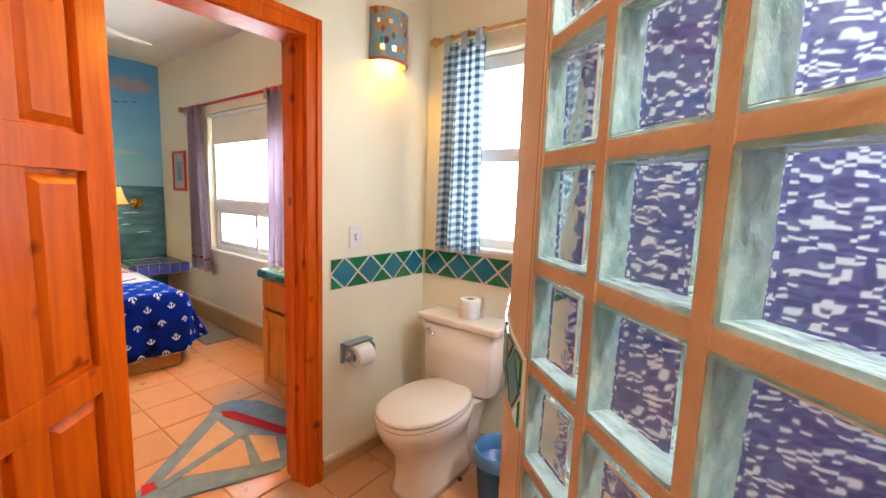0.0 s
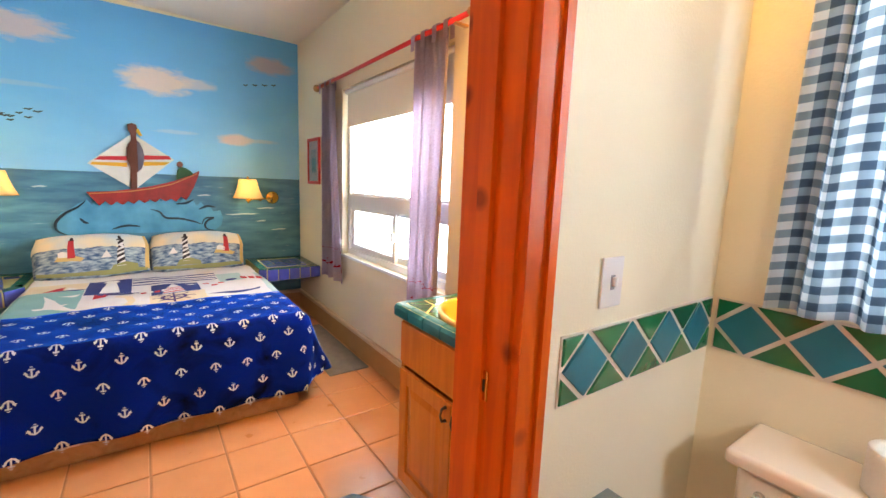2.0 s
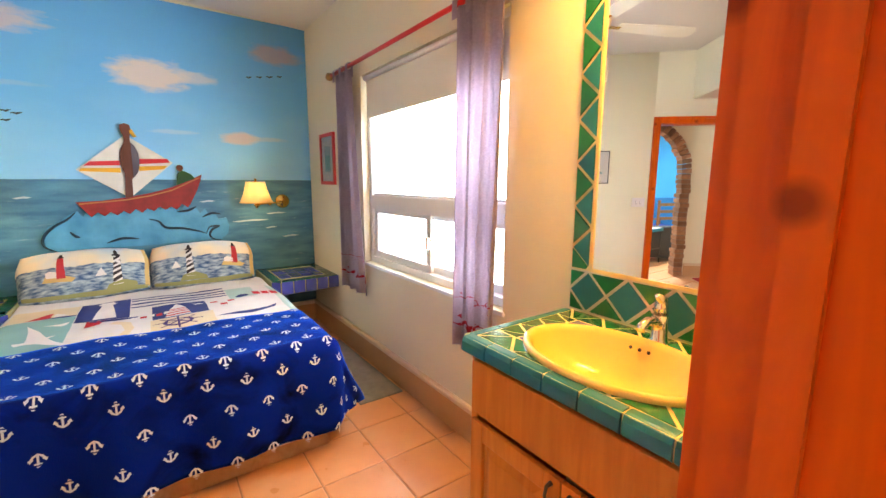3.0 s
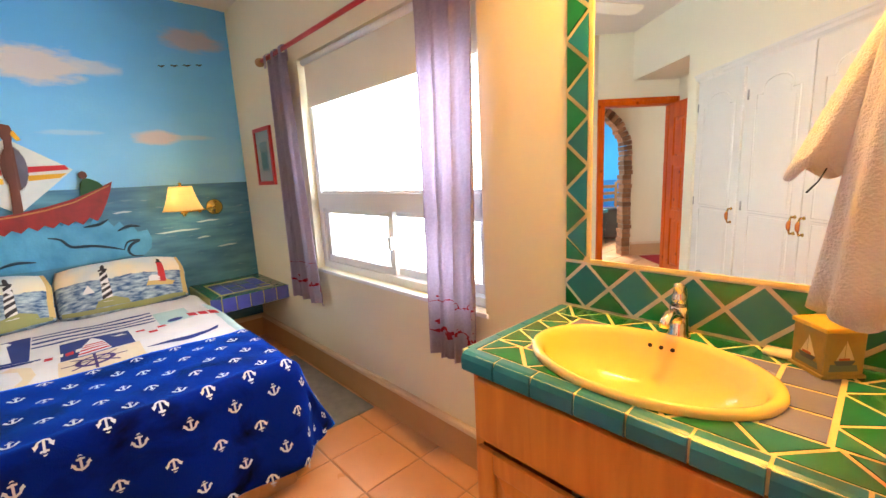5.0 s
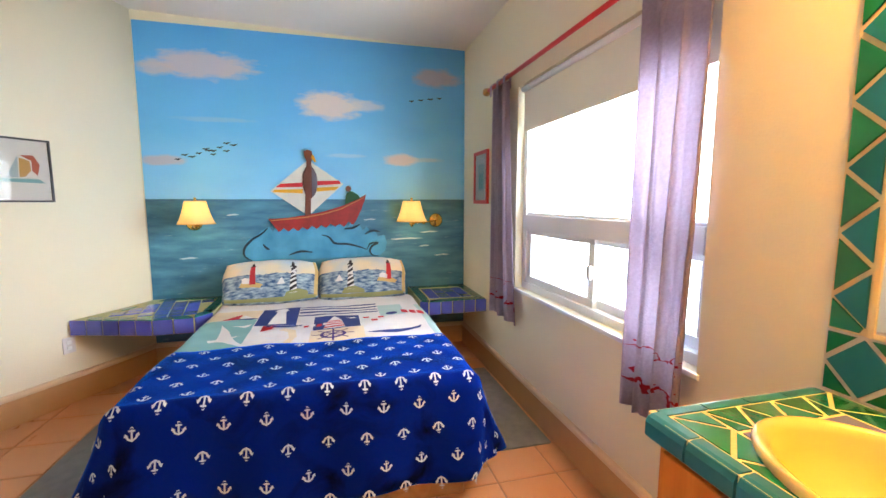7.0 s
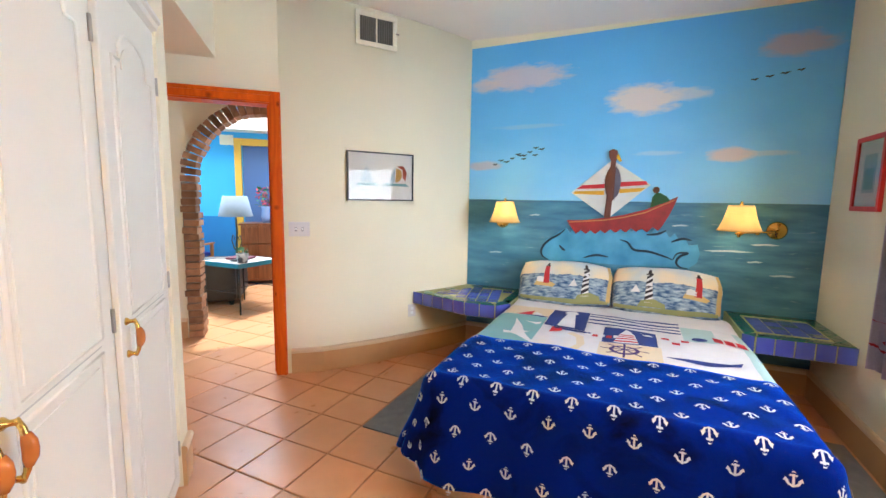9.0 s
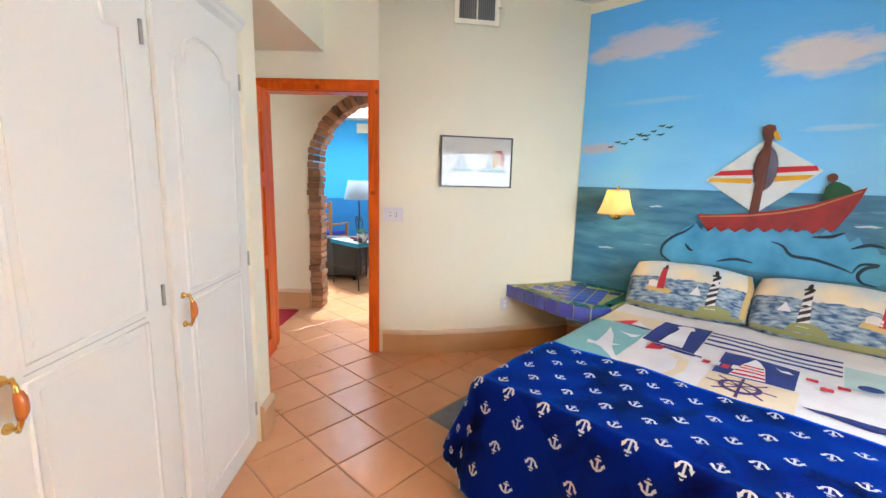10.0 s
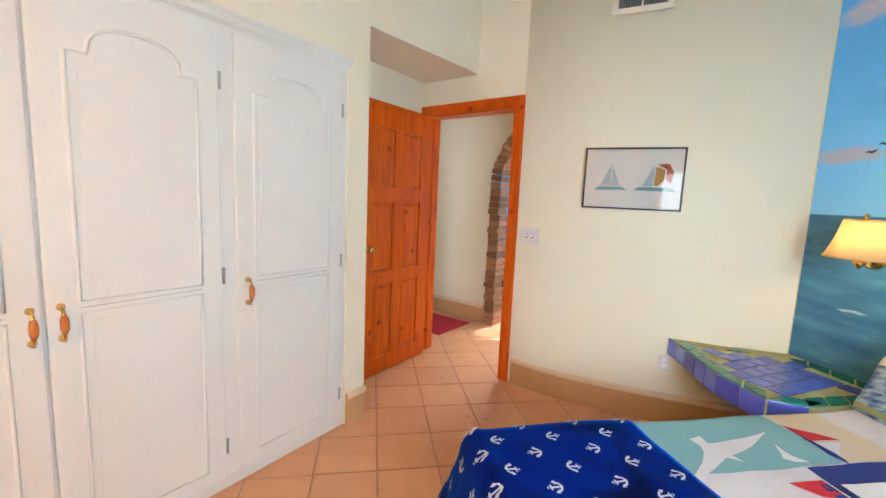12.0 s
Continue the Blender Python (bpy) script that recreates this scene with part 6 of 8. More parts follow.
def pillow(m, label, lights):
    ob = thing("pillow", m, label, "pillow", "bed pillows")
    bm = bmesh.new()
    n1, n2 = 32, 22
    for side in (1, -1):
        g = [[bm.verts.new(pillow_surface(-1 + 2 * i / n1, -1 + 2 * j / n2, side)) for j in range(n2 + 1)] for i in range(n1 + 1)]
        for i in range(n1):
            for j in range(n2):
                bm.faces.new((g[i][j], g[i + 1][j], g[i + 1][j + 1], g[i][j + 1]))
    bmesh.ops.remove_doubles(bm, verts=bm.verts[:], dist=0.009)
    bmesh.ops.recalc_face_normals(bm, faces=bm.faces[:])
    part("cover", bm, PILLOW, ob, "", True)
    layer = [0.003]

    def decal(name, poly, key):
        layer[0] += 0.00015
        b2 = bmesh.new()
        b2.faces.new([b2.verts.new((u, v, 0)) for u, v in poly])
        bmesh.ops.triangulate(b2, faces=b2.faces[:])
        bmesh.ops.subdivide_edges(b2, edges=[e for e in b2.edges if e.calc_length() > 0.12], cuts=6, use_grid_fill=True)
        for v in b2.verts:
            v.co = pillow_surface(v.co.x, v.co.y, 1, layer[0])
        bmesh.ops.recalc_face_normals(b2, faces=b2.faces[:])
        if sum(f.normal.x for f in b2.faces) < 0:
            bmesh.ops.reverse_faces(b2, faces=b2.faces[:])
        part(name, b2, PK[key], ob)
    for kind, u in lights:
        if kind == "red":
            decal("islet", [(u - 0.26, -0.42), (u + 0.16, -0.50), (u + 0.22, -0.36), (u + 0.05, -0.22), (u - 0.2, -0.2)], "gold")
            decal("cottage", [(u - 0.20, -0.28), (u - 0.02, -0.30), (u - 0.02, -0.08), (u - 0.14, -0.02), (u - 0.2, -0.10)], "white")
            decal("red_tower", [(u - 0.055, -0.34), (u + 0.075, -0.34), (u + 0.06, 0.50), (u - 0.03, 0.50)], "red")
            decal("lantern", [(u - 0.05, 0.50), (u + 0.08, 0.50), (u + 0.045, 0.56), (u + 0.04, 0.68), (u - 0.005, 0.68), (u - 0.015, 0.56)], "black")
        else:
            decal("shore", [(u - 0.2, -0.86), (u + 0.32, -0.84), (u + 0.30, -0.70), (u + 0.1, -0.58), (u - 0.14, -0.68)], "grass")
            decal("tower", [(u - 0.075, -0.72), (u + 0.085, -0.72), (u + 0.05, 0.42), (u - 0.04, 0.42)], "white")
            for k in range(5):
                v0 = -0.66 + 0.22 * k
                decal("tower_band", [(u - 0.072 + 0.006 * k, v0), (u + 0.080 - 0.006 * k, v0 + 0.16), (u + 0.078 - 0.006 * k, v0 + 0.28), (u - 0.070 + 0.006 * k, v0 + 0.12)], "black")
            decal("gallery", [(u - 0.065, 0.42), (u + 0.07, 0.42), (u + 0.07, 0.48), (u + 0.035, 0.50), (u + 0.03, 0.64), (u, 0.72), (u - 0.03, 0.64), (u - 0.03, 0.5), (u - 0.065, 0.48)], "black")
            decal("sail", [(u - 0.34, -0.36), (u - 0.24, -0.06), (u - 0.16, -0.36)], "white")
    decal("bottom_edge", [(-0.95, -0.97), (0.95, -0.97), (0.95, -0.86), (0.3, -0.82), (-0.3, -0.88), (-0.95, -0.84)], "grass")
    decal("side_edge", [(0.9, -0.9), (0.985, -0.9), (0.985, 0.9), (0.92, 0.9)], "gold")
    return ob


pillow(Matrix.Translation((-4.685, 0.645, 0.556)) @ pose(0, 0, 0, 0, -40, 3), "nautical pillow printed with a red and a striped lighthouse", [("red", -0.38), ("bw", 0.46)])
pillow(Matrix.Translation((-4.685, 1.355, 0.556)) @ pose(0, 0, 0, 0, -40, -3), "nautical pillow printed with a striped and a red lighthouse", [("bw", -0.28), ("red", 0.58)])

# ---- bedside shelves ----
LGROUT = mat("yellow_green_grout", (0.42, 0.40, 0.18), 0.8, (0.33, 0.32, 0.15), 15, 0.2, 150)


def inside(poly, x, y, margin):
    """Whether a plan point lies in a convex counter-clockwise outline, at least margin from its edges."""
    n = len(poly)
    return all((poly[(i + 1) % n][0] - poly[i][0]) * (y - poly[i][1]) - (poly[(i + 1) % n][1] - poly[i][1]) * (x - poly[i][0]) >= margin * math.hypot(poly[(i + 1) % n][0] - poly[i][0], poly[(i + 1) % n][1] - poly[i][1]) for i in range(n))


PIECE = {}


def piece(name, key, make, material, parent, m):
    """A small object that shares its mesh with its like."""
    if key not in PIECE:
        me = bpy.data.meshes.new(name)
        bm = make()
        bm.to_mesh(me)
        bm.free()
        me.materials.append(None)
        PIECE[key] = me
    ob = new(name, PIECE[key])
    ob.material_slots[0].link, ob.material_slots[0].material = "OBJECT", material
    ob.parent = parent
    ob.matrix_basis = m
    return ob


def bedside(poly, edges, label, turn):
    ob = thing("bedside_shelf", pose(0, 0, 0), label, "bedside shelf", "tiled bedside shelves")
    part("slab", prism(poly, 0.463, 0.5645), LGROUT, ob)
    for i in edges:
        p, q = Vector(poly[i]), Vector(poly[(i + 1) % len(poly)])
        d = q - p
        k = max(1, round(d.length / 0.105))
        w = d.length / k
        ang = math.degrees(math.atan2(d.y, d.x))
        for j in range(k):
            o = p + d * (j / k)
            piece("edge_tile", ("edge", round(w, 3)), lambda: box(0.004, w - 0.004, -0.008, 0.0, 0.004, 0.106, 0.003), BLUE_TILE, ob, Matrix.Translation((o.x, o.y, 0.462)) @ pose(0, 0, 0, 0, 0, ang))
    cx, cy = sum(p[0] for p in poly) / len(poly), sum(p[1] for p in poly) / len(poly)
    rot = Matrix.Rotation(radians(turn), 2)
    for i in range(-7, 8):
        for j in range(-7, 8):
            v = rot @ Vector((i * 0.092, j * 0.092))
            x, y = cx + v.x, cy + v.y
            if inside(poly, x, y, 0.118):
                piece("top_tile", "ns_sq", lambda: box(-0.042, 0.042, -0.042, 0.042, 0, 0.006, 0.002), BLUE_TILE, ob, Matrix.Translation((x, y, 0.5645)) @ pose(0, 0, 0, 0, 0, turn))
    n = len(poly)
    for i in range(n):
        p, q = Vector(poly[i]), Vector(poly[(i + 1) % n])
        d = (q - p)
        L = d.length
        d.normalize()
        nn = Vector((-d.y, d.x))
        k = max(1, round(L / 0.12))
        for j in range(k):
            a0, a1, am = L * j / k, L * (j + 1) / k, L * (j + 0.5) / k
            for tri in ([(a0, 0.006), (a1, 0.006), (am, 0.082)], [(a1, 0.006), (a1 + L / k / 2, 0.082), (am, 0.082)]):
                pts = [p + d * u + nn * v for u, v in shrink(tri, 0.004)]
                if all(inside(poly, c.x, c.y, 0.003) for c in pts):
                    part("top_tile", prism([tuple(c) for c in pts], 0.5645, 0.570), GREEN if j % 2 else TEALG, ob)
    return ob


bedside([(XM + 0.004, 0.27), (XM + 0.004, -0.305), (-4.80, -0.425), (-4.51, -0.600), (-4.365, -0.06), (-4.375, 0.19), (-4.50, 0.275)], (3, 4, 5), "cobalt blue tiled bedside shelf built into the corner", 12)
bedside([(XM + 0.004, YN - 0.002), (XM + 0.004, 1.79), (-4.46, 1.79), (-4.405, 1.85), (-4.42, YN - 0.002)], (2, 3), "cobalt blue tiled bedside shelf built in under the window", 0)

# ---- pictures, vent, switches on the curved wall ----


def on_curve(i0, i1, f, z, out=0.0):
    """Pose on the curved wall: local x along it, front towards -y (the room)."""
    a, c = Vector(CURVE[i0]), Vector(CURVE[i1])
    p = a.lerp(c, f)
    d = (a - c).normalized()
    return Matrix.Translation((p.x, p.y, z)) @ pose(0, 0, 0, 0, 0, math.degrees(math.atan2(d.y, d.x)) + 180) @ Matrix.Translation((0, -out, 0))


BLACKF = mat("black_frame", (0.03, 0.03, 0.032), 0.35)
CLEAR = bpy.data.materials.new("picture_glazing")
CLEAR.use_nodes = True
cb = CLEAR.node_tree.nodes["Principled BSDF"]
cb.inputs["Transmission Weight"].default_value, cb.inputs["Roughness"].default_value, cb.inputs["IOR"].default_value = 1.0, 0.0, 1.3


def framed(m, w, h, fw, frame_mat, paper, label):
    ob = thing("framed_picture", m, label, "picture")
    part("picture_frame", join(box(-w / 2, w / 2, -0.02, 0, -h / 2, -h / 2 + fw, 0.002), box(-w / 2, w / 2, -0.02, 0, h / 2 - fw, h / 2, 0.002), box(-w / 2, -w / 2 + fw, -0.0199, 0, -h / 2 + fw, h / 2 - fw, 0.002), box(w / 2 - fw, w / 2, -0.0199, 0, -h / 2 + fw, h / 2 - fw, 0.002)), frame_mat, ob)
    part("paper", box(-w / 2 + fw, w / 2 - fw, -0.008, -0.001, -h / 2 + fw, h / 2 - fw), paper, ob)
    g = part("glazing", box(-w / 2 + fw, w / 2 - fw, -0.014, -0.012, -h / 2 + fw, h / 2 - fw), CLEAR, ob)
    g.visible_shadow = False
    return ob


PAPERW = mat("watercolour_paper", (0.86, 0.82, 0.75), 0.9, (0.83, 0.79, 0.72), 5)
p1 = framed(on_curve(2, 4, 0.5, 1.55, 0.012), 0.575, 0.385, 0.011, BLACKF, PAPERW, "watercolour of two sailboats in a thin black frame")
WC = {k: mat("wash_" + k, c, 0.9) for k, c in (("sea", (0.25, 0.48, 0.48)), ("sail", (0.50, 0.60, 0.62)), ("rust", (0.50, 0.12, 0.06)), ("gold", (0.62, 0.36, 0.10)))}


def ink(poly, key, parent, y=-0.0085):
    bm = plate(poly, 0.0004)
    bm.transform(Matrix.Translation((0, y, 0)))
    part("wash", bm, WC[key], parent)


ink([(-0.22, -0.075), (-0.03, -0.07), (-0.05, -0.05), (-0.2, -0.052)], "sea", p1)
ink([(0.01, -0.07), (0.25, -0.075), (0.22, -0.05), (0.04, -0.05)], "sea", p1)
ink([(-0.185, -0.045), (-0.125, -0.045), (-0.125, 0.09)], "sail", p1)
ink([(-0.118, -0.045), (-0.07, -0.045), (-0.118, 0.08)], "sail", p1)
ink([(0.06, -0.045), (0.12, -0.045), (0.125, 0.09)], "sail", p1)
ink([(0.135, 0.09), (0.20, 0.095), (0.23, 0.04), (0.215, -0.03), (0.19, 0.0), (0.19, 0.06)], "rust", p1)
ink([(0.13, 0.075), (0.18, 0.06), (0.185, 0.0), (0.15, -0.04), (0.125, -0.04)], "gold", p1)
wall_plate(on_curve(0, 1, 0.42, 1.135, 0.003), "white double light switch beside the hall door", 2)
wall_plate(on_curve(4, 5, 0.10, 0.40, 0.004), "white wall socket below the bedside shelf", 1, True)

VENTW = mat("vent_cream", (0.74, 0.68, 0.52), 0.5)
VENTD = mat("vent_dark", (0.10, 0.095, 0.085), 0.6)
vt = thing("air_vent", on_curve(2, 3, 0.84, 2.665, 0.006), "cream metal air vent near the ceiling", "air vent")
part("frame", join(box(-0.17, 0.17, -0.012, 0, -0.125, -0.09, 0.003), box(-0.17, 0.17, -0.012, 0, 0.09, 0.125, 0.003), box(-0.17, -0.135, -0.0119, 0, -0.09, 0.09, 0.003), box(0.135, 0.17, -0.0119, 0, -0.09, 0.09, 0.003)), VENTW, vt)
part("backing", box(-0.135, 0.135, -0.002, 0, -0.09, 0.09), VENTD, vt)
part("divider", box(-0.006, 0.006, -0.011, -0.002, -0.09, 0.09, 0.002), VENTW, vt)
for i in range(18):
    x = -0.128 + 0.015 * i
    if abs(x) > 0.012:
        piece("slat", "vent_slat", lambda: box(-0.0012, 0.0012, -0.006, 0.004, -0.088, 0.088), mat("vent_slat", (0.20, 0.19, 0.17), 0.5) if i == 0 else bpy.data.materials["vent_slat"], vt, Matrix.Translation((x, -0.005, 0)) @ pose(0, 0, 0, 0, 0, 35 if x < 0 else -35))
part("lever", box(0.155, 0.185, -0.022, -0.012, -0.006, 0.006, 0.002), CHROME, vt)

p2 = framed(pose(-4.555, YN - 0.002, 1.56), 0.33, 0.43, 0.028, RED, PAPERW, "small blue print in a red frame beside the window")
ink([(-0.07, -0.11), (0.07, -0.11), (0.07, 0.11), (-0.07, 0.11)], "sail", p2)
ink([(-0.05, -0.09), (0.05, -0.09), (0.05, 0.03), (-0.05, 0.03)], "sea", p2, -0.0092)

# ---- ceiling fan ----
FANW = mat("fan_cream", (0.84, 0.80, 0.66), 0.4, (0.76, 0.70, 0.54), 4)
fan = thing("ceiling_fan", pose(-2.95, 0.97, 2.455), "cream ceiling fan with four blades at rest", "ceiling fan")
part("canopy", lathe([(0, 0.318), (0.07, 0.318), (0.065, 0.295), (0.02, 0.285), (0, 0.285)], 24), FANW, fan, "", True)
part("down_rod", tube([(0, 0, 0.08), (0, 0, 0.29)], 0.012, 10), FANW, fan, "", True)
part("motor", lathe([(0, 0.09), (0.06, 0.09), (0.11, 0.06), (0.115, 0.0), (0.09, -0.03), (0.04, -0.05), (0, -0.055)], 32), FANW, fan, "", True)
for k in range(4):
    mm = pose(0, 0, 0.0, 0, 0, 115 + 90 * k)
    part("blade_arm", box(0.09, 0.20, -0.02, 0.02, -0.006, 0.0, 0.002), BRASS, fan, "", False, mm)
    bl_ = prism([(0.18, -0.05), (0.66, -0.07), (0.76, -0.064), (0.79, -0.03), (0.79, 0.03), (0.76, 0.064), (0.66, 0.07), (0.18, 0.05)], 0, 0.007, 0.002)
    part("blade", bl_, FANW, fan, "", False, mm @ pose(0, 0, 0.0, 10))

# ---- vanity ----
GOLDG = mat("warm_grout", (0.80, 0.66, 0.36), 0.75, (0.72, 0.57, 0.28), 15, 0.2, 150)
LAV = mat("lavender_tile", (0.18, 0.18, 0.40), 0.25, (0.22, 0.22, 0.46), 8, 0.05, 30, coat=0.4, island=0.1)
VX0, VX1, VY0 = -1.975, XP - 0.002, 1.845
van = thing("vanity_cabinet", pose(0, 0, 0), "honey oak vanity cabinet with a drawer front and two doors", "cabinet")
part("body", join(box(VX0, VX0 + 0.018, VY0 + 0.02, YN - 0.002, 0.10, 0.839, 0.002), box(VX1 - 0.018, VX1, VY0 + 0.02, YN - 0.002, 0.10, 0.839, 0.002), box(VX0 + 0.018, VX1 - 0.018, VY0 + 0.02, YN - 0.002, 0.10, 0.12), box(VX0 + 0.02, VX1, VY0 + 0.08, YN - 0.01, 0.0, 0.10)), OAK, van)
part("face_frame", join(box(VX0, VX1, VY0, VY0 + 0.02, 0.812, 0.839, 0.002), box(VX0, VX1, VY0, VY0 + 0.02, 0.10, 0.125, 0.002), box(VX0, VX0 + 0.03, VY0, VY0 + 0.0199, 0.125, 0.812, 0.002), box(VX1 - 0.03, VX1, VY0, VY0 + 0.0199, 0.125, 0.812, 0.002), box(VX0 + 0.03, VX1 - 0.03, VY0 + 0.001, VY0 + 0.0199, 0.63, 0.658)), OAK, van)
part("drawer_front", box(VX0 + 0.02, VX1 - 0.02, VY0 - 0.018, VY0 - 0.0005, 0.650, 0.822, 0.006, seg=3), OAK, van)
PEWTER = mat("aged_pewter", (0.20, 0.17, 0.13), 0.35, (0.14, 0.11, 0.08), 20, metal=1.0)
for x0, x1, hx in ((VX0 + 0.02, -1.596, -1.625), (-1.592, VX1 - 0.02, -1.563)):
    dr = part("door", join(box(x0, x0 + 0.055, VY0 - 0.018, VY0 - 0.0005, 0.115, 0.622, 0.003), box(x1 - 0.055, x1, VY0 - 0.018, VY0 - 0.0005, 0.115, 0.622, 0.003), box(x0 + 0.055, x1 - 0.055, VY0 - 0.0178, VY0 - 0.0005, 0.115, 0.175, 0.003), box(x0 + 0.055, x1 - 0.055, VY0 - 0.0178, VY0 - 0.0005, 0.562, 0.622, 0.003)), OAK, van)
    bm = bmesh.new()
    o = [bm.verts.new(v) for v in ((x0 + 0.055, VY0 - 0.006, 0.175), (x1 - 0.055, VY0 - 0.006, 0.175), (x1 - 0.055, VY0 - 0.006, 0.562), (x0 + 0.055, VY0 - 0.006, 0.562))]
    k = [bm.verts.new(v) for v in ((x0 + 0.09, VY0 - 0.015, 0.21), (x1 - 0.09, VY0 - 0.015, 0.21), (x1 - 0.09, VY0 - 0.015, 0.527), (x0 + 0.09, VY0 - 0.015, 0.527))]
    for i in range(4):
        bm.faces.new((o[i], o[(i + 1) % 4], k[(i + 1) % 4], k[i]))
    bm.faces.new(k)
    bmesh.ops.recalc_face_normals(bm, faces=bm.faces[:])
    part("door_panel", bm, OAK, dr)
    part("handle", tube([(hx, VY0 - 0.018, 0.60), (hx, VY0 - 0.035, 0.598), (hx, VY0 - 0.042, 0.575), (hx, VY0 - 0.035, 0.552), (hx, VY0 - 0.018, 0.55)], [0.007, 0.005, 0.004, 0.005, 0.007], 8), PEWTER, dr, "pewter pull", True)

CT = 0.889
SCX, SCY, SRX, SRY = -1.612, 2.040, 0.275, 0.190
top = thing("tiled_worktop", pose(0, 0, 0), "green, teal and lavender tiled vanity worktop with warm grout", "worktop")
bm = bmesh.new()
rim, outer = [], []
for i in range(64):
    t_ = 2 * math.pi * i / 64
    c_, s_ = math.cos(t_), math.sin(t_)
    rim.append((SCX + SRX * 0.95 * c_, SCY + SRY * 0.95 * s_))
    f_ = min(((VX1 - SCX) if c_ > 0 else (SCX + 2.001)) / max(abs(c_), 1e-6), ((YN - 0.002 - SCY) if s_ > 0 else (SCY - 1.821)) / max(abs(s_), 1e-6))
    outer.append((SCX + f_ * c_, SCY + f_ * s_))
lay = [[bm.verts.new((x, y, z)) for x, y in pts_] for pts_, z in ((outer, 0.8405), (outer, CT), (rim, CT), (rim, 0.8405))]
for r0, r1 in zip(lay, lay[1:] + lay[:1]):
    for i in range(64):
        bm.faces.new((r0[i], r0[(i + 1) % 64], r1[(i + 1) % 64], r1[i]))
bmesh.ops.recalc_face_normals(bm, faces=bm.faces[:])
part("mortar_bed", bm, GOLDG, top)
k = 7
w = 0.11


def bullnose(L):
    bm = bmesh.new()
    prof = [(0.0, 0.0), (0.012, -0.002), (0.02, 0.006), (0.02, 0.036), (0.014, 0.048), (0.002, 0.0525), (-0.02, 0.0525), (-0.02, 0.0)]
    r = [[bm.verts.new((x, -o, z)) for o, z in prof] for x in (0.003, L - 0.003)]
    n = len(prof)
    for i in range(n):
        bm.faces.new((r[0][i], r[0][(i + 1) % n], r[1][(i + 1) % n], r[1][i]))
    bm.faces.new(r[0])
    bm.faces.new(r[1][::-1])
    bmesh.ops.recalc_face_normals(bm, faces=bm.faces[:])
    return bm


for i in range(k + 1):
    L = w if i < k else VX1 + 1.99 - k * w
    if L > 0.02:
        piece("edge_tile", ("bull", round(L, 3)), lambda: bullnose(L), TEAL, top, Matrix.Translation((-1.99 + i * w, 1.832, 0.8395)))
for i in range(4):
    piece("edge_tile", ("bull", 0.1205), lambda: bullnose(0.1205), TEAL, top, Matrix.Translation((-1.99, YN - 0.012 - i * 0.1205, 0.8395)) @ pose(0, 0, 0, 0, 0, -90))


def ctile(poly, mt):
    q = shrink(poly, 0.005)
    if all(((x - SCX) / (SRX - 0.02)) ** 2 + ((y - SCY) / (SRY - 0.02)) ** 2 < 1 for x, y in q):
        return
    dense = []
    for (x0, y0), (x1, y1) in zip(q, q[1:] + q[:1]):
        for k_ in range(6):
            x, y = x0 + (x1 - x0) * k_ / 6, y0 + (y1 - y0) * k_ / 6
            r_ = math.hypot((x - SCX) / (SRX * 0.96), (y - SCY) / (SRY * 0.96))
            if r_ < 1:
                x, y = SCX + (x - SCX) / max(r_, 1e-3), SCY + (y - SCY) / max(r_, 1e-3)
            if not dense or math.hypot(dense[-1][0] - x, dense[-1][1] - y) > 0.002:
                dense.append((x, y))
    part("tile", prism(dense, CT - 0.004, CT + 0.002), mt, top)


# zigzag strips of triangles along the edges, lavender squares round the sink
TX0, TX1, TY0, TY1, TW = -1.968, -1.180, 1.855, 2.334, 0.09


def zigzag(p, along, across, length, count, mt_up, mt_down):
    """A strip of triangles from p: alternate points up and down, half ones at the ends."""
    st_ = length / count
    for i in range(count):
        u0, u1, um = i * st_, (i + 1) * st_, (i + 0.5) * st_
        pt = lambda u, v: (p[0] + along[0] * u + across[0] * v, p[1] + along[1] * u + across[1] * v)
        ctile([pt(u0, 0), pt(u1, 0), pt(um, TW)], mt_up)
        if i == 0:
            ctile([pt(0, 0), pt(um, TW), pt(0, TW)], mt_down)
        ctile([pt(u1, 0), pt(min(um + st_, length), TW), pt(um, TW)], mt_down)


zigzag((TX0, TY0), (1, 0), (0, 1), TX1 - TX0, 5, GREEN, TEALG)
zigzag((TX1, TY1), (-1, 0), (0, -1), TX1 - TX0, 6, GREEN, TEALG)
zigzag((TX0, TY1 - TW), (0, -1), (1, 0), TY1 - TY0 - 2 * TW, 3, GREEN, TEALG)
zigzag((TX1, TY0 + TW), (0, 1), (-1, 0), TY1 - TY0 - 2 * TW, 2, GREEN, TEALG)
for i in range(6):
    for j in range(3):
        x0, y0 = TX0 + TW + 0.1013 * i, TY0 + TW + 0.0997 * j
        ctile([(x0, y0), (x0 + 0.1013, y0), (x0 + 0.1013, y0 + 0.0997), (x0, y0 + 0.0997)], LAV)

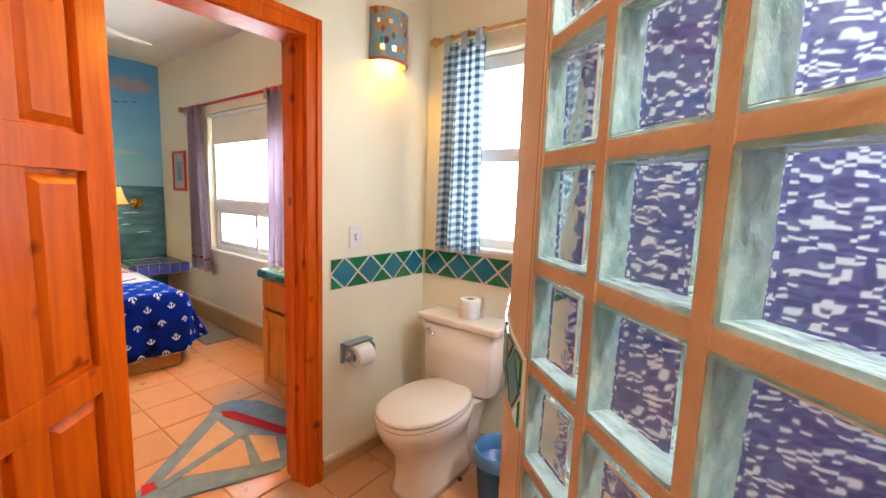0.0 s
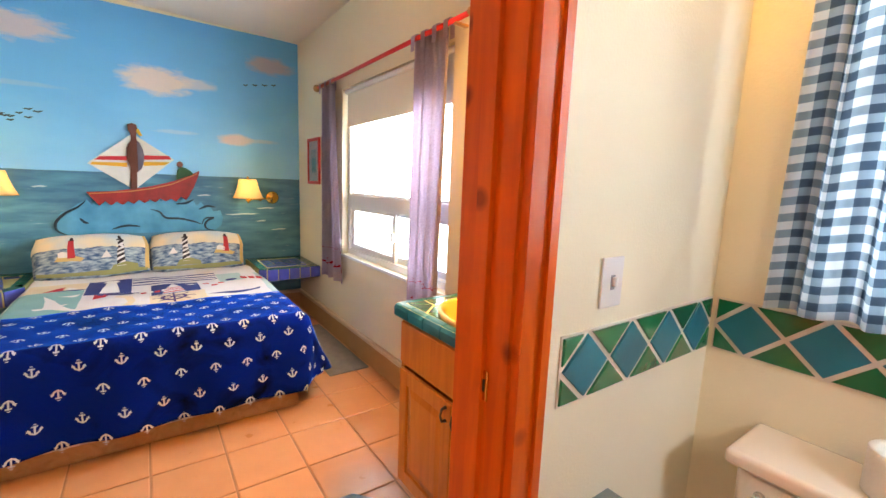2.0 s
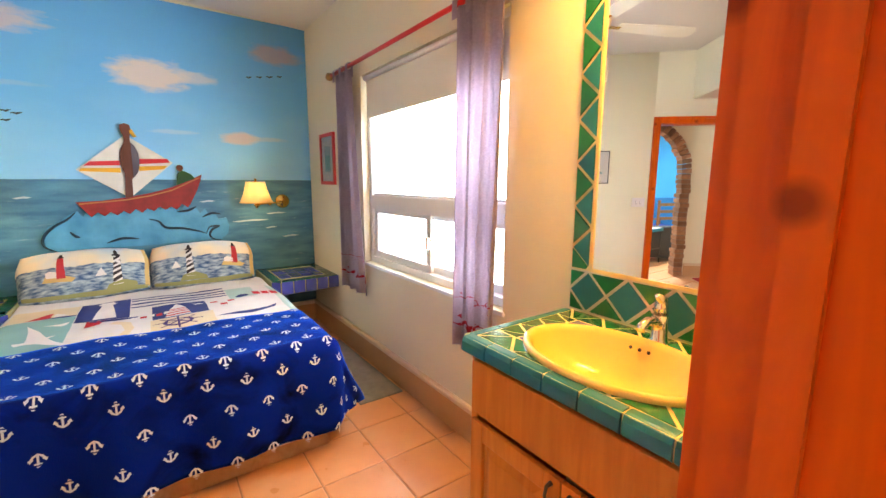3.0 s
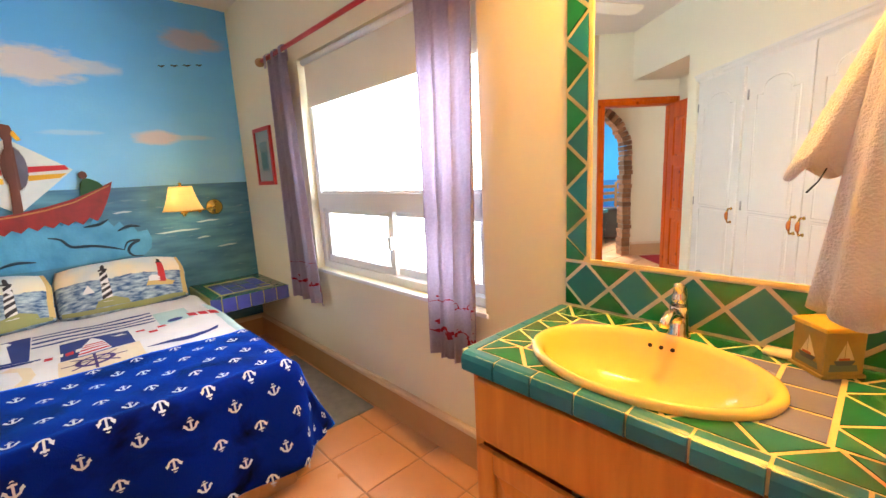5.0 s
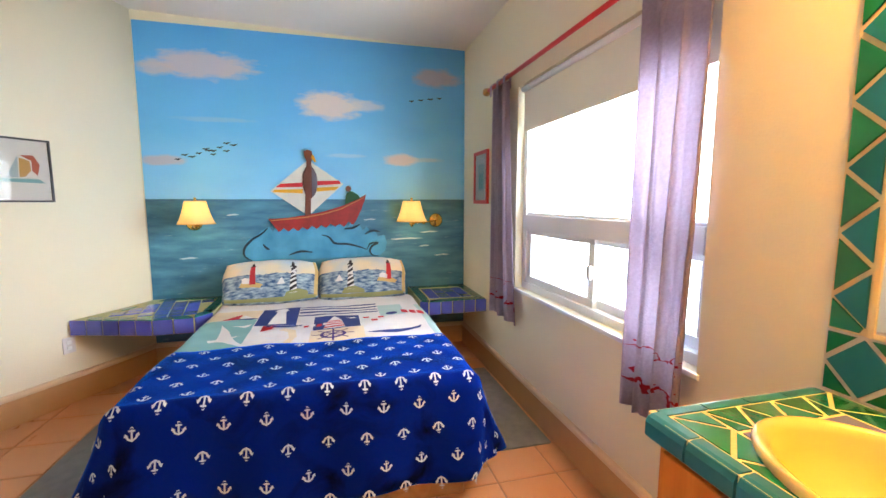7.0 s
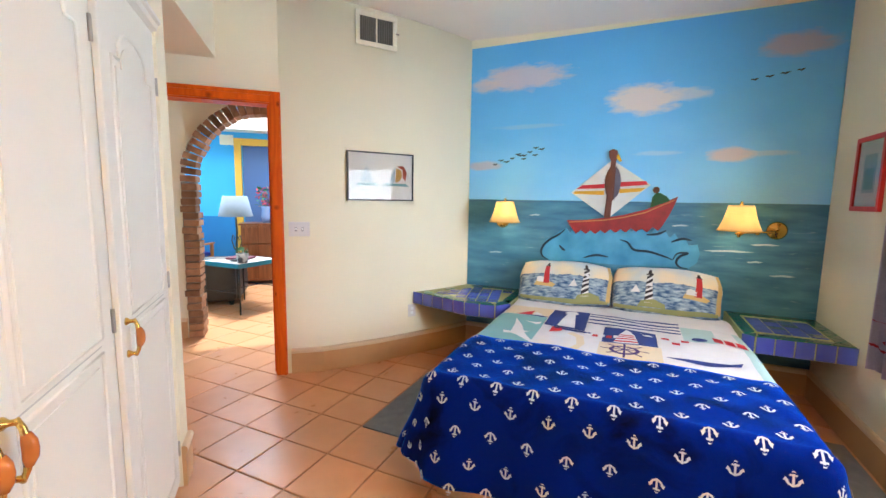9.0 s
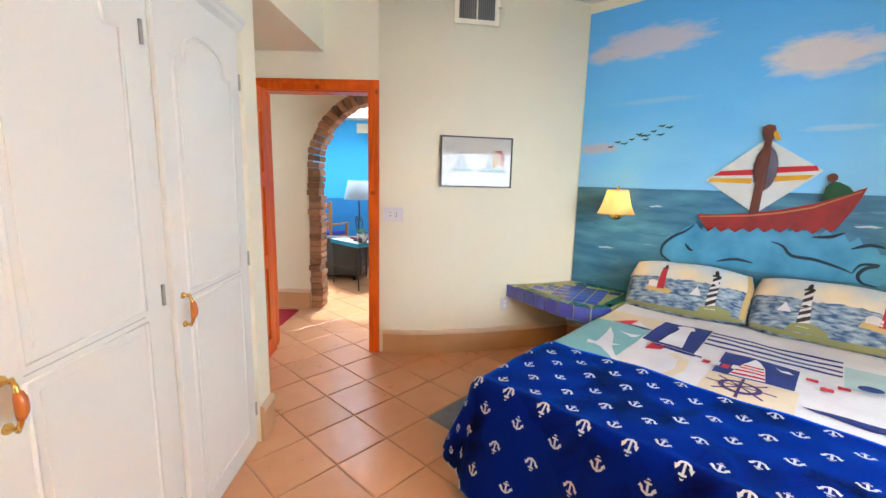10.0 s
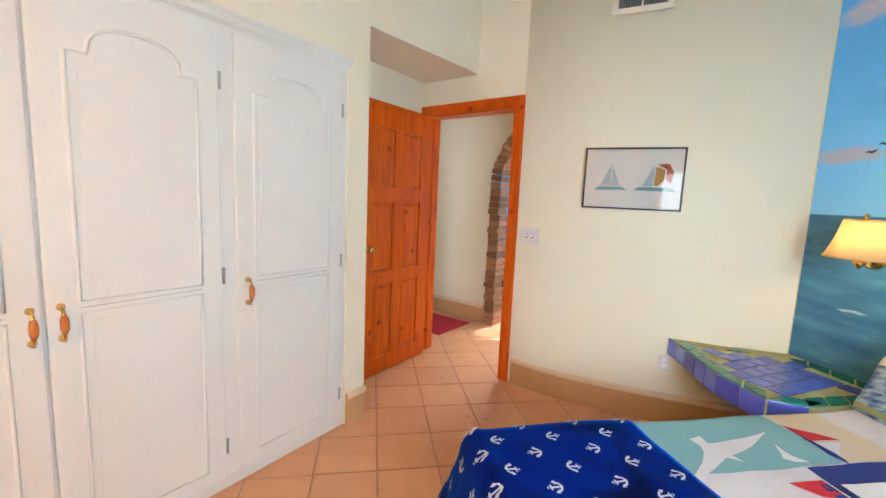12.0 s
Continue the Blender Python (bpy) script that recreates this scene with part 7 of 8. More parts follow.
SINKY = mat("cream_yellow_porcelain", (0.84, 0.63, 0.19), 0.14, (0.80, 0.57, 0.15), 3, coat=0.5)
sink = thing("sink", pose(SCX, SCY, CT), "oval cream porcelain drop-in sink", "sink")
prof = [(1.0, 0.002), (1.01, 0.010), (0.995, 0.019), (0.96, 0.022), (0.92, 0.018), (0.885, 0.004), (0.84, -0.03), (0.70, -0.08), (0.45, -0.108), (0.15, -0.115), (0.07, -0.117), (0.0, -0.117)]
bm = lathe([(r, z) for r, z in prof], 56, SRX, SRY)
part("basin", bm, SINKY, sink, "", True)
for dx in (-0.028, 0, 0.028):
    part("overflow_hole", lathe([(0.0, 0.0), (0.0055, 0.0005), (0.0055, -0.004), (0, -0.004)], 10), mat("dark_hole", (0.02, 0.015, 0.01), 0.6) if dx < 0 else bpy.data.materials["dark_hole"], sink, "", True, Matrix.Translation((dx - 0.01, 0.1610, -0.012)) @ pose(0, 0, 0, 75))
part("drain", lathe([(0.0, -0.112), (0.02, -0.112), (0.023, -0.114), (0.023, -0.118)], 20), CHROME, sink, "", True)
tap = thing("tap", pose(-1.605, 2.275, CT + 0.002), "chrome single-lever basin tap", "tap")
part("body", lathe([(0.03, 0), (0.03, 0.006), (0.024, 0.012), (0.022, 0.06), (0.024, 0.085), (0.0, 0.09)], 24), CHROME, tap, "", True)
part("spout", tube([(0, 0, 0.055), (0, -0.04, 0.075), (0, -0.08, 0.080), (0, -0.105, 0.070), (0, -0.11, 0.055)], [0.016, 0.015, 0.014, 0.013, 0.012], 14), CHROME, tap, "", True)
part("lever", tube([(0, 0.0, 0.09), (0, -0.002, 0.115), (0, 0.0, 0.135), (0, -0.03, 0.15)], [0.02, 0.019, 0.016, 0.008], 16), CHROME, tap, "", True)
soap = thing("soap_dish", pose(-1.385, 2.295, CT + 0.003), "small pale soap on the worktop", "soap")
part("bar", box(-0.035, 0.035, -0.02, 0.02, 0, 0.014, 0.006, seg=3), PORCELAIN, soap, "", True)

diamond_band("backsplash", pose(-1.989, YN, CT + 0.004), 5, 0.1585, 0.157, "green and teal diamond tile backsplash", 0.006)
# tile column beside the mirror
colm = tagged(mesh_ob("mirror_border", box(-1.987, -1.905, YN - 0.003, YN, 1.05, 2.30, 0.001), GOLDG), "green and teal zigzag tile border beside the mirror", "tile border", kind="structure")
tile_at([(0.005, 0.006), (0.066, 0.006), (0.072, 0.018), (0.005, 0.076)], Matrix.Translation((-1.987, YN - 0.003, 1.05)), GREEN, colm)
for i in range(8):
    z0 = 1.133 + 0.154 * i
    hi_ = min(0.154, 2.298 - z0)
    for tri, mt in (([(0, 0), (0.082, 0.077), (0, 0.154)], GREEN), ([(0, 0), (0.082, -0.077), (0.082, 0.077)], TEAL)):
        if max(z for _, z in tri) <= hi_ + 1e-4:
            tile_at(shrink(tri, 0.006), Matrix.Translation((-1.987, YN - 0.003, z0)), mt, colm)
MIRROR = bpy.data.materials.new("mirror_glass")
MIRROR.use_nodes = True
mb = MIRROR.node_tree.nodes["Principled BSDF"]
mb.inputs["Metallic"].default_value, mb.inputs["Roughness"].default_value, mb.inputs["Base Color"].default_value = 1.0, 0.0, (0.93, 0.94, 0.92, 1)
mr_ = thing("mirror", pose(0, 0, 0), "frameless wall mirror edged with yellow grout above the vanity", "mirror")
part("glass", box(-1.893, VX1 - 0.004, YN - 0.004, YN - 0.001, 1.062, 2.28), MIRROR, mr_)
part("edging", join(box(-1.905, -1.893, YN - 0.008, YN - 0.001, 1.05, 2.29, 0.001), box(-1.893, VX1 - 0.004, YN - 0.008, YN - 0.001, 1.05, 1.062, 0.001)), GOLDG, mr_)

# painted tin on the worktop, towelling robe on the partition
TIN = mat("mustard_tin", (0.34, 0.24, 0.075), 0.4, (0.25, 0.17, 0.045), 14, 0.05, 50)
TINLID = mat("yellow_tin_lid", (0.62, 0.40, 0.05), 0.4, (0.55, 0.34, 0.04), 10)
tin = thing("tin_box", pose(-1.305, 2.270, CT + 0.003, 0, 0, 45), "mustard painted tin with sailboat pictures on the worktop", "tin")
tb = part("body", join(box(-0.042, 0.042, -0.042, 0.042, 0.006, 0.102, 0.003), box(-0.046, 0.046, -0.046, 0.046, 0, 0.008, 0.002)), TIN, tin)
part("lid", box(-0.046, 0.046, -0.046, 0.046, 0.1022, 0.113, 0.003), TINLID, tin, "yellow lid")
ART = {n: mat("tin_art_" + n, c, 0.5) for n, c in (("sail", (0.62, 0.52, 0.40)), ("hull", (0.05, 0.07, 0.12)), ("sea", (0.10, 0.14, 0.14)), ("red", (0.40, 0.06, 0.03)))}
for turn in (0, -90):
    for poly, key in (([(-0.030, 0.016), (0.030, 0.016), (0.026, 0.030), (-0.028, 0.032)], "sea"), ([(-0.022, 0.040), (0.022, 0.040), (0.015, 0.030), (-0.016, 0.030)], "hull"),
                      ([(0.001, 0.042), (0.020, 0.042), (0.001, 0.084)], "sail"), ([(-0.001, 0.042), (-0.017, 0.042), (-0.001, 0.076)], "sail"), ([(-0.012, 0.041), (0.010, 0.041), (0.010, 0.046), (-0.012, 0.046)], "red")):
        bm = plate(poly, 0.0008)
        bm.transform(Matrix.Translation((0, -0.0429 - (0.0004 if key in ("red", "hull") else 0), 0)))
        part("tin_picture", bm, ART[key], tb, "", False, pose(0, 0, 0, 0, 0, turn))
TERRY = mat("white_towelling", (0.78, 0.72, 0.68), 0.95, (0.72, 0.66, 0.62), 9, 0.6, 240)
robe = thing("bathrobe", pose(0, 0, 0), "white towelling robe hanging on the wall beside the vanity", "bathrobe")


def cloth_tube(rows, folds, deep, seed, seg=48):
    """A hanging sleeve of cloth: rows of (centre, half width in x, half width in y), with folds that deepen downwards."""
    rnd_ = random.Random(seed)
    ph = [rnd_.uniform(0, 6.28) for _ in range(3)]
    bm = bmesh.new()
    rings = []
    for k, (c, rx, ry) in enumerate(rows):
        v = k / (len(rows) - 1)
        ring = []
        for i in range(seg):
            a = 2 * math.pi * i / seg
            f = 1 + deep * v * (0.6 * math.sin(folds * a + ph[0]) + 0.4 * math.sin((folds + 3) * a + ph[1] + v))
            ring.append(bm.verts.new((c[0] + rx * f * math.cos(a), c[1] + ry * f * math.sin(a), c[2] + 0.012 * v * math.sin(3 * a + ph[2]))))
        rings.append(ring)
    for r0, r1 in zip(rings, rings[1:]):
        for i in range(seg):
            bm.faces.new((r0[i], r0[(i + 1) % seg], r1[(i + 1) % seg], r1[i]))
    bm.faces.new(rings[0])
    bmesh.ops.recalc_face_normals(bm, faces=bm.faces[:])
    bmesh.ops.solidify(bm, geom=bm.faces[:], thickness=0.004)
    return bm


part("body", cloth_tube([((-1.226 - 0.026 * (k / 9), 1.962 - 0.02 * (k / 9), 1.62 - 0.50 * k / 9), 0.030 + 0.030 * (k / 9) ** 0.7, 0.034 + 0.02 * k / 9) for k in range(10)], 5, 0.20, 6), TERRY, robe, "", True)
part("sleeve", cloth_tube([((-1.236 - 0.084 * (k / 7), 1.990 - 0.006 * k / 7, 1.595 - 0.262 * (k / 7)), 0.020 + 0.028 * (k / 7) ** 0.8, 0.026 + 0.016 * k / 7) for k in range(8)], 3, 0.05, 2), TERRY, robe, "", True)
part("tie", tube([(-1.312, 1.970, 1.345), (-1.322, 1.962, 1.320), (-1.334, 1.952, 1.303)], [0.0012, 0.0012, 0.0016], 8), BLACKF, robe, "dark tie end", True)
part("loop", tube([(-1.222, 1.960, 1.60), (-1.20, 1.960, 1.645), (XP - 0.002, 1.960, 1.66)], 0.005, 8), TERRY, robe, "", True)

# ---- closet ----
CW = Matrix.Translation((*clo(0, -0.04), 0)) @ pose(0, 0, 0, 0, 0, 46)     # local x along the closet, -y... y out of it
clos = thing("closet", CW, "white painted built-in closet with arched panel doors", "closet")
part("face_frame", join(box(U_CLO, U_P - 0.02, -0.02, 0.02, 2.035, 2.07), box(U_CLO, U_P - 0.02, -0.02, 0.02, 0.0, 0.055, 0.002), box(U_CLO, -0.665, -0.02, 0.0199, 0.055, 2.035, 0.002), box(-0.115, 0.0, -0.02, 0.0199, 0.055, 2.035, 0.002), box(1.10, U_P - 0.02, -0.02, 0.0199, 0.055, 2.035, 0.002), box(0.525, 0.575, -0.02, 0.0199, 0.055, 2.035, 0.002)), WHITE, clos)
bm = bmesh.new()
prof = [(0.02, 2.03), (0.026, 2.045), (0.045, 2.062), (0.05, 2.08), (0.06, 2.09), (0.06, 2.102), (0.0, 2.102), (0.0, 2.03)]
ends = [[bm.verts.new((x, y, z)) for y, z in prof] for x in (U_CLO - 0.012, U_P - 0.01)]
for i in range(len(prof)):
    j = (i + 1) % len(prof)
    bm.faces.new((ends[0][i], ends[0][j], ends[1][j], ends[1][i]))
bm.faces.new(ends[0])
bm.faces.new(ends[1][::-1])
bmesh.ops.recalc_face_normals(bm, faces=bm.faces[:])
part("crown", bm, WHITE, clos)
AMBER = mat("amber_ceramic", (0.50, 0.16, 0.03), 0.2, (0.42, 0.12, 0.02), 20, coat=0.5)
STEEL = mat("hinge_steel", (0.45, 0.45, 0.42), 0.35, (0.35, 0.35, 0.33), 20, metal=1.0)


def closet_door(u0, u1, handle_u, hinge_u):
    d = part("door", box(u0, u1, 0.021, 0.040, 0.06, 2.03, 0.004), WHITE, clos)
    a, c = u0 + 0.085, u1 - 0.085
    m_ = (a + c) / 2
    hw = (c - a) / 2
    arch = [(a, 0.985), (c, 0.985), (c, 1.80), (c - hw * 0.30, 1.80)]
    for i in range(13):
        t_ = i / 12
        arch.append((m_ + hw * 0.70 * math.cos(math.pi * t_), 1.815 + 0.085 * math.sin(math.pi * t_) ** 0.8))
    arch += [(a + hw * 0.30, 1.80), (a, 1.80)]
    for poly in (arch, [(a, 0.135), (c, 0.135), (c, 0.945), (a, 0.945)]):
        part("moulding", tube([(x, 0.0405, z) for x, z in poly], 0.0075, 6, True), WHITE, d, "", True)
        q = shrink(poly, 0.03) if len(poly) == 4 else [(m_ + (x - m_) * (1 - 0.03 / hw), 1.4 + (z - 1.4) * 0.93) for x, z in poly]
        bm = plate([(x, z) for x, z in q], 0.004)
        bm.transform(Matrix.Translation((0, 0.0395, 0)))
        part("panel", bm, WHITE, d)
    # Thin grey strip: the shadow line between the panels, painted on.
    part("panel_line", box(a - 0.0, c, 0.040, 0.0408, 0.962, 0.966), mat("painted_shadow_line", (0.5, 0.5, 0.48), 0.6) if "painted_shadow_line" not in bpy.data.materials else bpy.data.materials["painted_shadow_line"], d)
    for z in (0.872, 0.978):
        part("handle_mount", lathe([(0, 0), (0.012, 0.0), (0.012, 0.004), (0.006, 0.012), (0.006, 0.026), (0, 0.03)], 14), BRASS, d, "brass mount", True, pose(handle_u, 0.04, z, -90))
    part("handle", tube([(handle_u, 0.062, 0.865), (handle_u, 0.070, 0.885), (handle_u, 0.076, 0.925), (handle_u, 0.070, 0.965), (handle_u, 0.062, 0.985)], [0.005, 0.006, 0.008, 0.006, 0.005], 10), BRASS, d, "brass pull", True)
    part("handle_grip", tube([(handle_u, 0.073, 0.895), (handle_u, 0.0765, 0.91), (handle_u, 0.0775, 0.925), (handle_u, 0.0765, 0.94), (handle_u, 0.073, 0.955)], [0.008, 0.012, 0.0125, 0.012, 0.008], 12), AMBER, d, "amber ceramic grip", True)
    for z in (0.22, 1.01, 1.82):
        part("hinge", tube([(hinge_u, 0.042, z - 0.035), (hinge_u, 0.042, z + 0.035)], 0.006, 8), STEEL, d, "steel hinge", True)


closet_door(-0.683, -0.092, -0.135, -0.686)
closet_door(-0.022, 0.545, 0.509, -0.028)
closet_door(0.555, 1.118, 0.583, 1.122)

# ---- rugs ----
GREYMAT = mat("grey_mat", (0.24, 0.26, 0.28), 0.95, (0.18, 0.20, 0.22), 18, 0.6, 260)
for x0, x1, y0, y1 in ((-4.35, -3.245, 2.0, 2.30), (-4.20, -3.31, -0.29, 0.20)):
    r = thing("bedside_mat", pose(0, 0, 0.0), "plain grey bedside mat on the tiles", "mat", "bedside mats")
    part("weave", box(x0, x1, y0, y1, 0.0, 0.011, 0.004), GREYMAT, r)
RUGB, RUGT, RUGR = mat("rug_blue", (0.25, 0.37, 0.51), 0.95, (0.17, 0.27, 0.41), 16, 0.6, 250), mat("rug_tan", (0.68, 0.45, 0.31), 0.95, (0.60, 0.39, 0.26), 16, 0.6, 250), mat("rug_red", (0.50, 0.02, 0.035), 0.95, (0.42, 0.015, 0.03), 16, 0.6, 250)
rug = thing("sailboat_rug", pose(0, 0, 0), "sailboat-shaped blue, tan and red bathroom rug", "rug")
part("border", prism([(-1.53, 0.95), (-1.43, 0.98), (-1.22, 1.50), (-1.26, 1.62), (-1.45, 1.74), (-1.70, 1.845), (-1.95, 1.80), (-2.09, 1.68), (-2.10, 1.56), (-2.02, 1.50), (-1.60, 1.03)], 0.0, 0.010, 0.003), RUGB, rug)
part("sail", prism([(-1.56, 1.10), (-1.36, 1.42), (-1.58, 1.50), (-1.90, 1.50)], 0.0101, 0.0125), RUGT, rug)
part("sail", prism([(-1.34, 1.47), (-1.30, 1.55), (-1.50, 1.64), (-1.62, 1.545)], 0.0101, 0.0125), RUGT, rug)
part("mast", prism([(-1.535, 1.06), (-1.49, 1.06), (-1.645, 1.56), (-1.70, 1.55)], 0.0126, 0.014), RUGB, rug)
part("hull_stripe", prism([(-2.0, 1.56), (-1.92, 1.545), (-1.50, 1.665), (-1.46, 1.70), (-1.52, 1.73), (-1.94, 1.615)], 0.0126, 0.0145), RUGR, rug)
part("flag", prism([(-1.59, 1.02), (-1.51, 0.995), (-1.52, 1.06), (-1.58, 1.065)], 0.0126, 0.0145), RUGR, rug)

# ---- hall and living room ----
BRICK = mat("mixed_brick", (0.42, 0.24, 0.13), 0.85, (0.26, 0.13, 0.07), 14, 0.6, 60, island=0.35)
MORTAR = mat("brick_mortar", (0.30, 0.24, 0.18), 0.95, (0.24, 0.19, 0.14), 30, 0.4, 100)
wall_hall = bpy.data.objects["wall_hall"]
HR = math.degrees(math.atan2(DD.y, DD.x))
rnd = random.Random(9)


def arch_brick(s, z, tilt, k):
    o = Vector(hall(s, 0.0))
    m = Matrix.Translation((o.x, o.y, z)) @ pose(0, 0, 0, 0, 0, HR) @ pose(0, 0, 0, 0, tilt, 0)
    j = rnd.uniform(-0.012, 0.012)
    piece("brick", ("brick", k % 3), lambda: box(-0.128, 0.0, -0.17 - 0.006 * (k % 3), 0.02, -0.029 + 0.002 * (k % 3), 0.029, 0.006), BRICK, wall_hall, m @ Matrix.Translation((j, rnd.uniform(-0.008, 0.008), 0)))


for i in range(22):
    arch_brick(AS0 + 0.004, 0.034 + 0.0675 * i, rnd.uniform(-1.5, 1.5), i)
bms = [prism([hall(AS0 + 0.002, 0.004), hall(AS0 - 0.112, 0.004), hall(AS0 - 0.112, 0.156), hall(AS0 + 0.002, 0.156)], 0, SPRING)]
ca, ra, rz = (AS0 + AS1) / 2, (AS0 - AS1) / 2, APEX - SPRING
for i in range(30):
    t_ = math.pi * (i + 0.5) / 34
    s, z = ca + ra * math.cos(t_), SPRING + rz * math.sin(t_)
    nx, nzz = math.cos(t_) / ra, math.sin(t_) / rz
    arch_brick(s, z, -math.degrees(math.atan2(nzz, nx)), i)
structure("arch_mortar", join(*bms), MORTAR, "mortar behind the arch bricks")

IRON = mat("black_iron", (0.02, 0.022, 0.025), 0.45)
st = thing("side_table", pose(-4.94, -3.255, 0), "square side table with pale tiled top and thin iron legs", "side table")
part("tabletop", box(-0.29, 0.29, -0.31, 0.31, 0.575, 0.60, 0.004), mat("pale_table_tile", (0.66, 0.64, 0.62), 0.25, (0.58, 0.56, 0.55), 8), st)
part("edge", join(box(-0.297, 0.297, -0.318, -0.3105, 0.55, 0.602), box(-0.297, 0.297, 0.3105, 0.318, 0.55, 0.602), box(0.2905, 0.297, -0.3105, 0.3105, 0.55, 0.602), box(-0.297, -0.2905, -0.3105, 0.3105, 0.55, 0.602)), TEAL, st)
for sx in (-1, 1):
    for sy in (-1, 1):
        part("leg", tube([(0.27 * sx, 0.29 * sy, 0), (0.27 * sx, 0.29 * sy, 0.575)], 0.009, 8), IRON, st, "", True)
for sx in (-1, 1):
    part("stretcher", tube([(0.27 * sx, -0.29, 0.25), (0.27 * sx, 0.29, 0.25)], 0.006, 8), IRON, st, "", True)
part("stretcher", tube([(-0.27, 0, 0.25), (0.27, 0, 0.25)], 0.006, 8), IRON, st, "", True)
ll = thing("table_lamp", pose(-4.85, -3.20, 0.602), "scrolled iron table lamp with a pale blue-grey shade, unlit", "table lamp")
part("foot", lathe([(0, 0), (0.08, 0), (0.075, 0.012), (0.02, 0.025), (0, 0.025)], 20), IRON, ll, "", True)
part("stem", tube([(0, 0, 0.02), (0.012, 0.01, 0.2), (-0.01, 0, 0.35), (0, 0, 0.52)], 0.011, 8), IRON, ll, "", True)
for sg in (-1, 1):
    part("scroll", tube([(0, 0.0, 0.10), (0.0, 0.05 * sg, 0.16), (0, 0.085 * sg, 0.24), (0, 0.06 * sg, 0.31), (0, 0.03 * sg, 0.28), (0, 0.045 * sg, 0.25)], 0.006, 8), IRON, ll, "", True)
part("shade", lathe([(0.19, 0.535), (0.135, 0.775), (0.132, 0.775), (0.187, 0.535), (0.19, 0.535)], 32), mat("blue_grey_shade", (0.26, 0.32, 0.40), 0.8, (0.22, 0.28, 0.36), 10), ll, "", True)
pl_ = thing("potted_plant", pose(-4.78, -3.03, 0.602), "small green plant in a striped pot on the side table", "potted plant")
part("pot", lathe([(0, 0), (0.055, 0), (0.07, 0.11), (0.064, 0.11), (0.05, 0.09), (0, 0.09)], 20), mat("striped_pot", (0.5, 0.5, 0.48), 0.4, (0.03, 0.03, 0.04), 9, spread=0.1), pl_, "", True)
bm = bmesh.new()
for i in range(60):
    a, r, z = rnd.uniform(0, 6.28), rnd.uniform(0, 0.075), 0.11 + rnd.uniform(0, 0.07)
    c = Vector((r * math.cos(a), r * math.sin(a), z))
    u, v = Vector((rnd.uniform(-1, 1), rnd.uniform(-1, 1), rnd.uniform(-0.4, 0.6))).normalized() * 0.02, Vector((rnd.uniform(-1, 1), rnd.uniform(-1, 1), 0.2)).normalized() * 0.012
    bm.faces.new([bm.verts.new(c + q) for q in (-u, v, u, -v)])
part("leaves", bm, mat("plant_leaf", (0.03, 0.16, 0.06), 0.5), pl_)
tray = thing("book", pose(-4.98, -3.30, 0.602, 0, 0, 20), "dark red book lying on the side table", "book")
part("cover", box(-0.10, 0.10, -0.14, 0.14, 0, 0.025, 0.003), mat("maroon_cover", (0.12, 0.02, 0.04), 0.6), tray)
BLK = mat("black_leather", (0.012, 0.012, 0.014), 0.45, (0.02, 0.02, 0.022), 8, 0.2, 80)
so = thing("armchair", Matrix.Translation((-5.02, -3.98, 0)) @ pose(0, 0, 0, 0, 0, HR), "black leather armchair in the living room", "armchair")
part("seat", box(-0.40, 0.40, -0.35, 0.32, 0.06, 0.42, 0.05, seg=3), BLK, so, "", True)
part("backrest", box(-0.40, 0.40, 0.30, 0.48, 0.06, 0.62, 0.05, seg=3), BLK, so, "", True)
for sx in (-1, 1):
    part("armrest", box(0.36 * sx - 0.08, 0.36 * sx + 0.08, -0.35, 0.40, 0.06, 0.53, 0.05, seg=3), BLK, so, "", True)
for sx in (-1, 1):
    for sy in (-0.28, 0.38):
        part("leg", lathe([(0.025, 0), (0.03, 0.07), (0, 0.07)], 12), IRON, so, "", False, pose(0.33 * sx, sy, 0))
DARKWOOD = wood("dark_wood", (0.20, 0.07, 0.025), (0.11, 0.035, 0.012), knots=False)
MIDWOOD = wood("mid_wood", (0.42, 0.19, 0.06), (0.30, 0.12, 0.035), knots=False)
BLUEC = mat("blue_cushion", (0.02, 0.045, 0.30), 0.9, (0.015, 0.03, 0.22), 20, 0.3, 200)


def wooden_chair(m, label):
    ob = thing("chair", m, label, "chair")
    for sx in (-1, 1):
        part("leg", box(0.22 * sx - 0.02, 0.22 * sx + 0.02, -0.22, -0.18, 0, 0.62, 0.004), MIDWOOD, ob)
        part("back_leg", box(0.22 * sx - 0.02, 0.22 * sx + 0.02, 0.19, 0.23, 0, 1.02, 0.004), MIDWOOD, ob)
        part("armrest", box(0.22 * sx - 0.03, 0.22 * sx + 0.03, -0.24, 0.20, 0.62, 0.645, 0.004), MIDWOOD, ob)
        part("side_rail", box(0.22 * sx - 0.012, 0.22 * sx + 0.012, -0.18, 0.19, 0.38, 0.43, 0.003), MIDWOOD, ob)
    for z in (0.62, 0.76, 0.90):
        part("back_slat", box(-0.2, 0.2, 0.20, 0.22, z, z + 0.06, 0.004), MIDWOOD, ob)
    part("front_rail", box(-0.2, 0.2, -0.21, -0.19, 0.38, 0.43, 0.003), MIDWOOD, ob)
    part("cushion", box(-0.21, 0.21, -0.21, 0.19, 0.43, 0.50, 0.03, seg=3), BLUEC, ob, "blue seat cushion", True)
    return ob


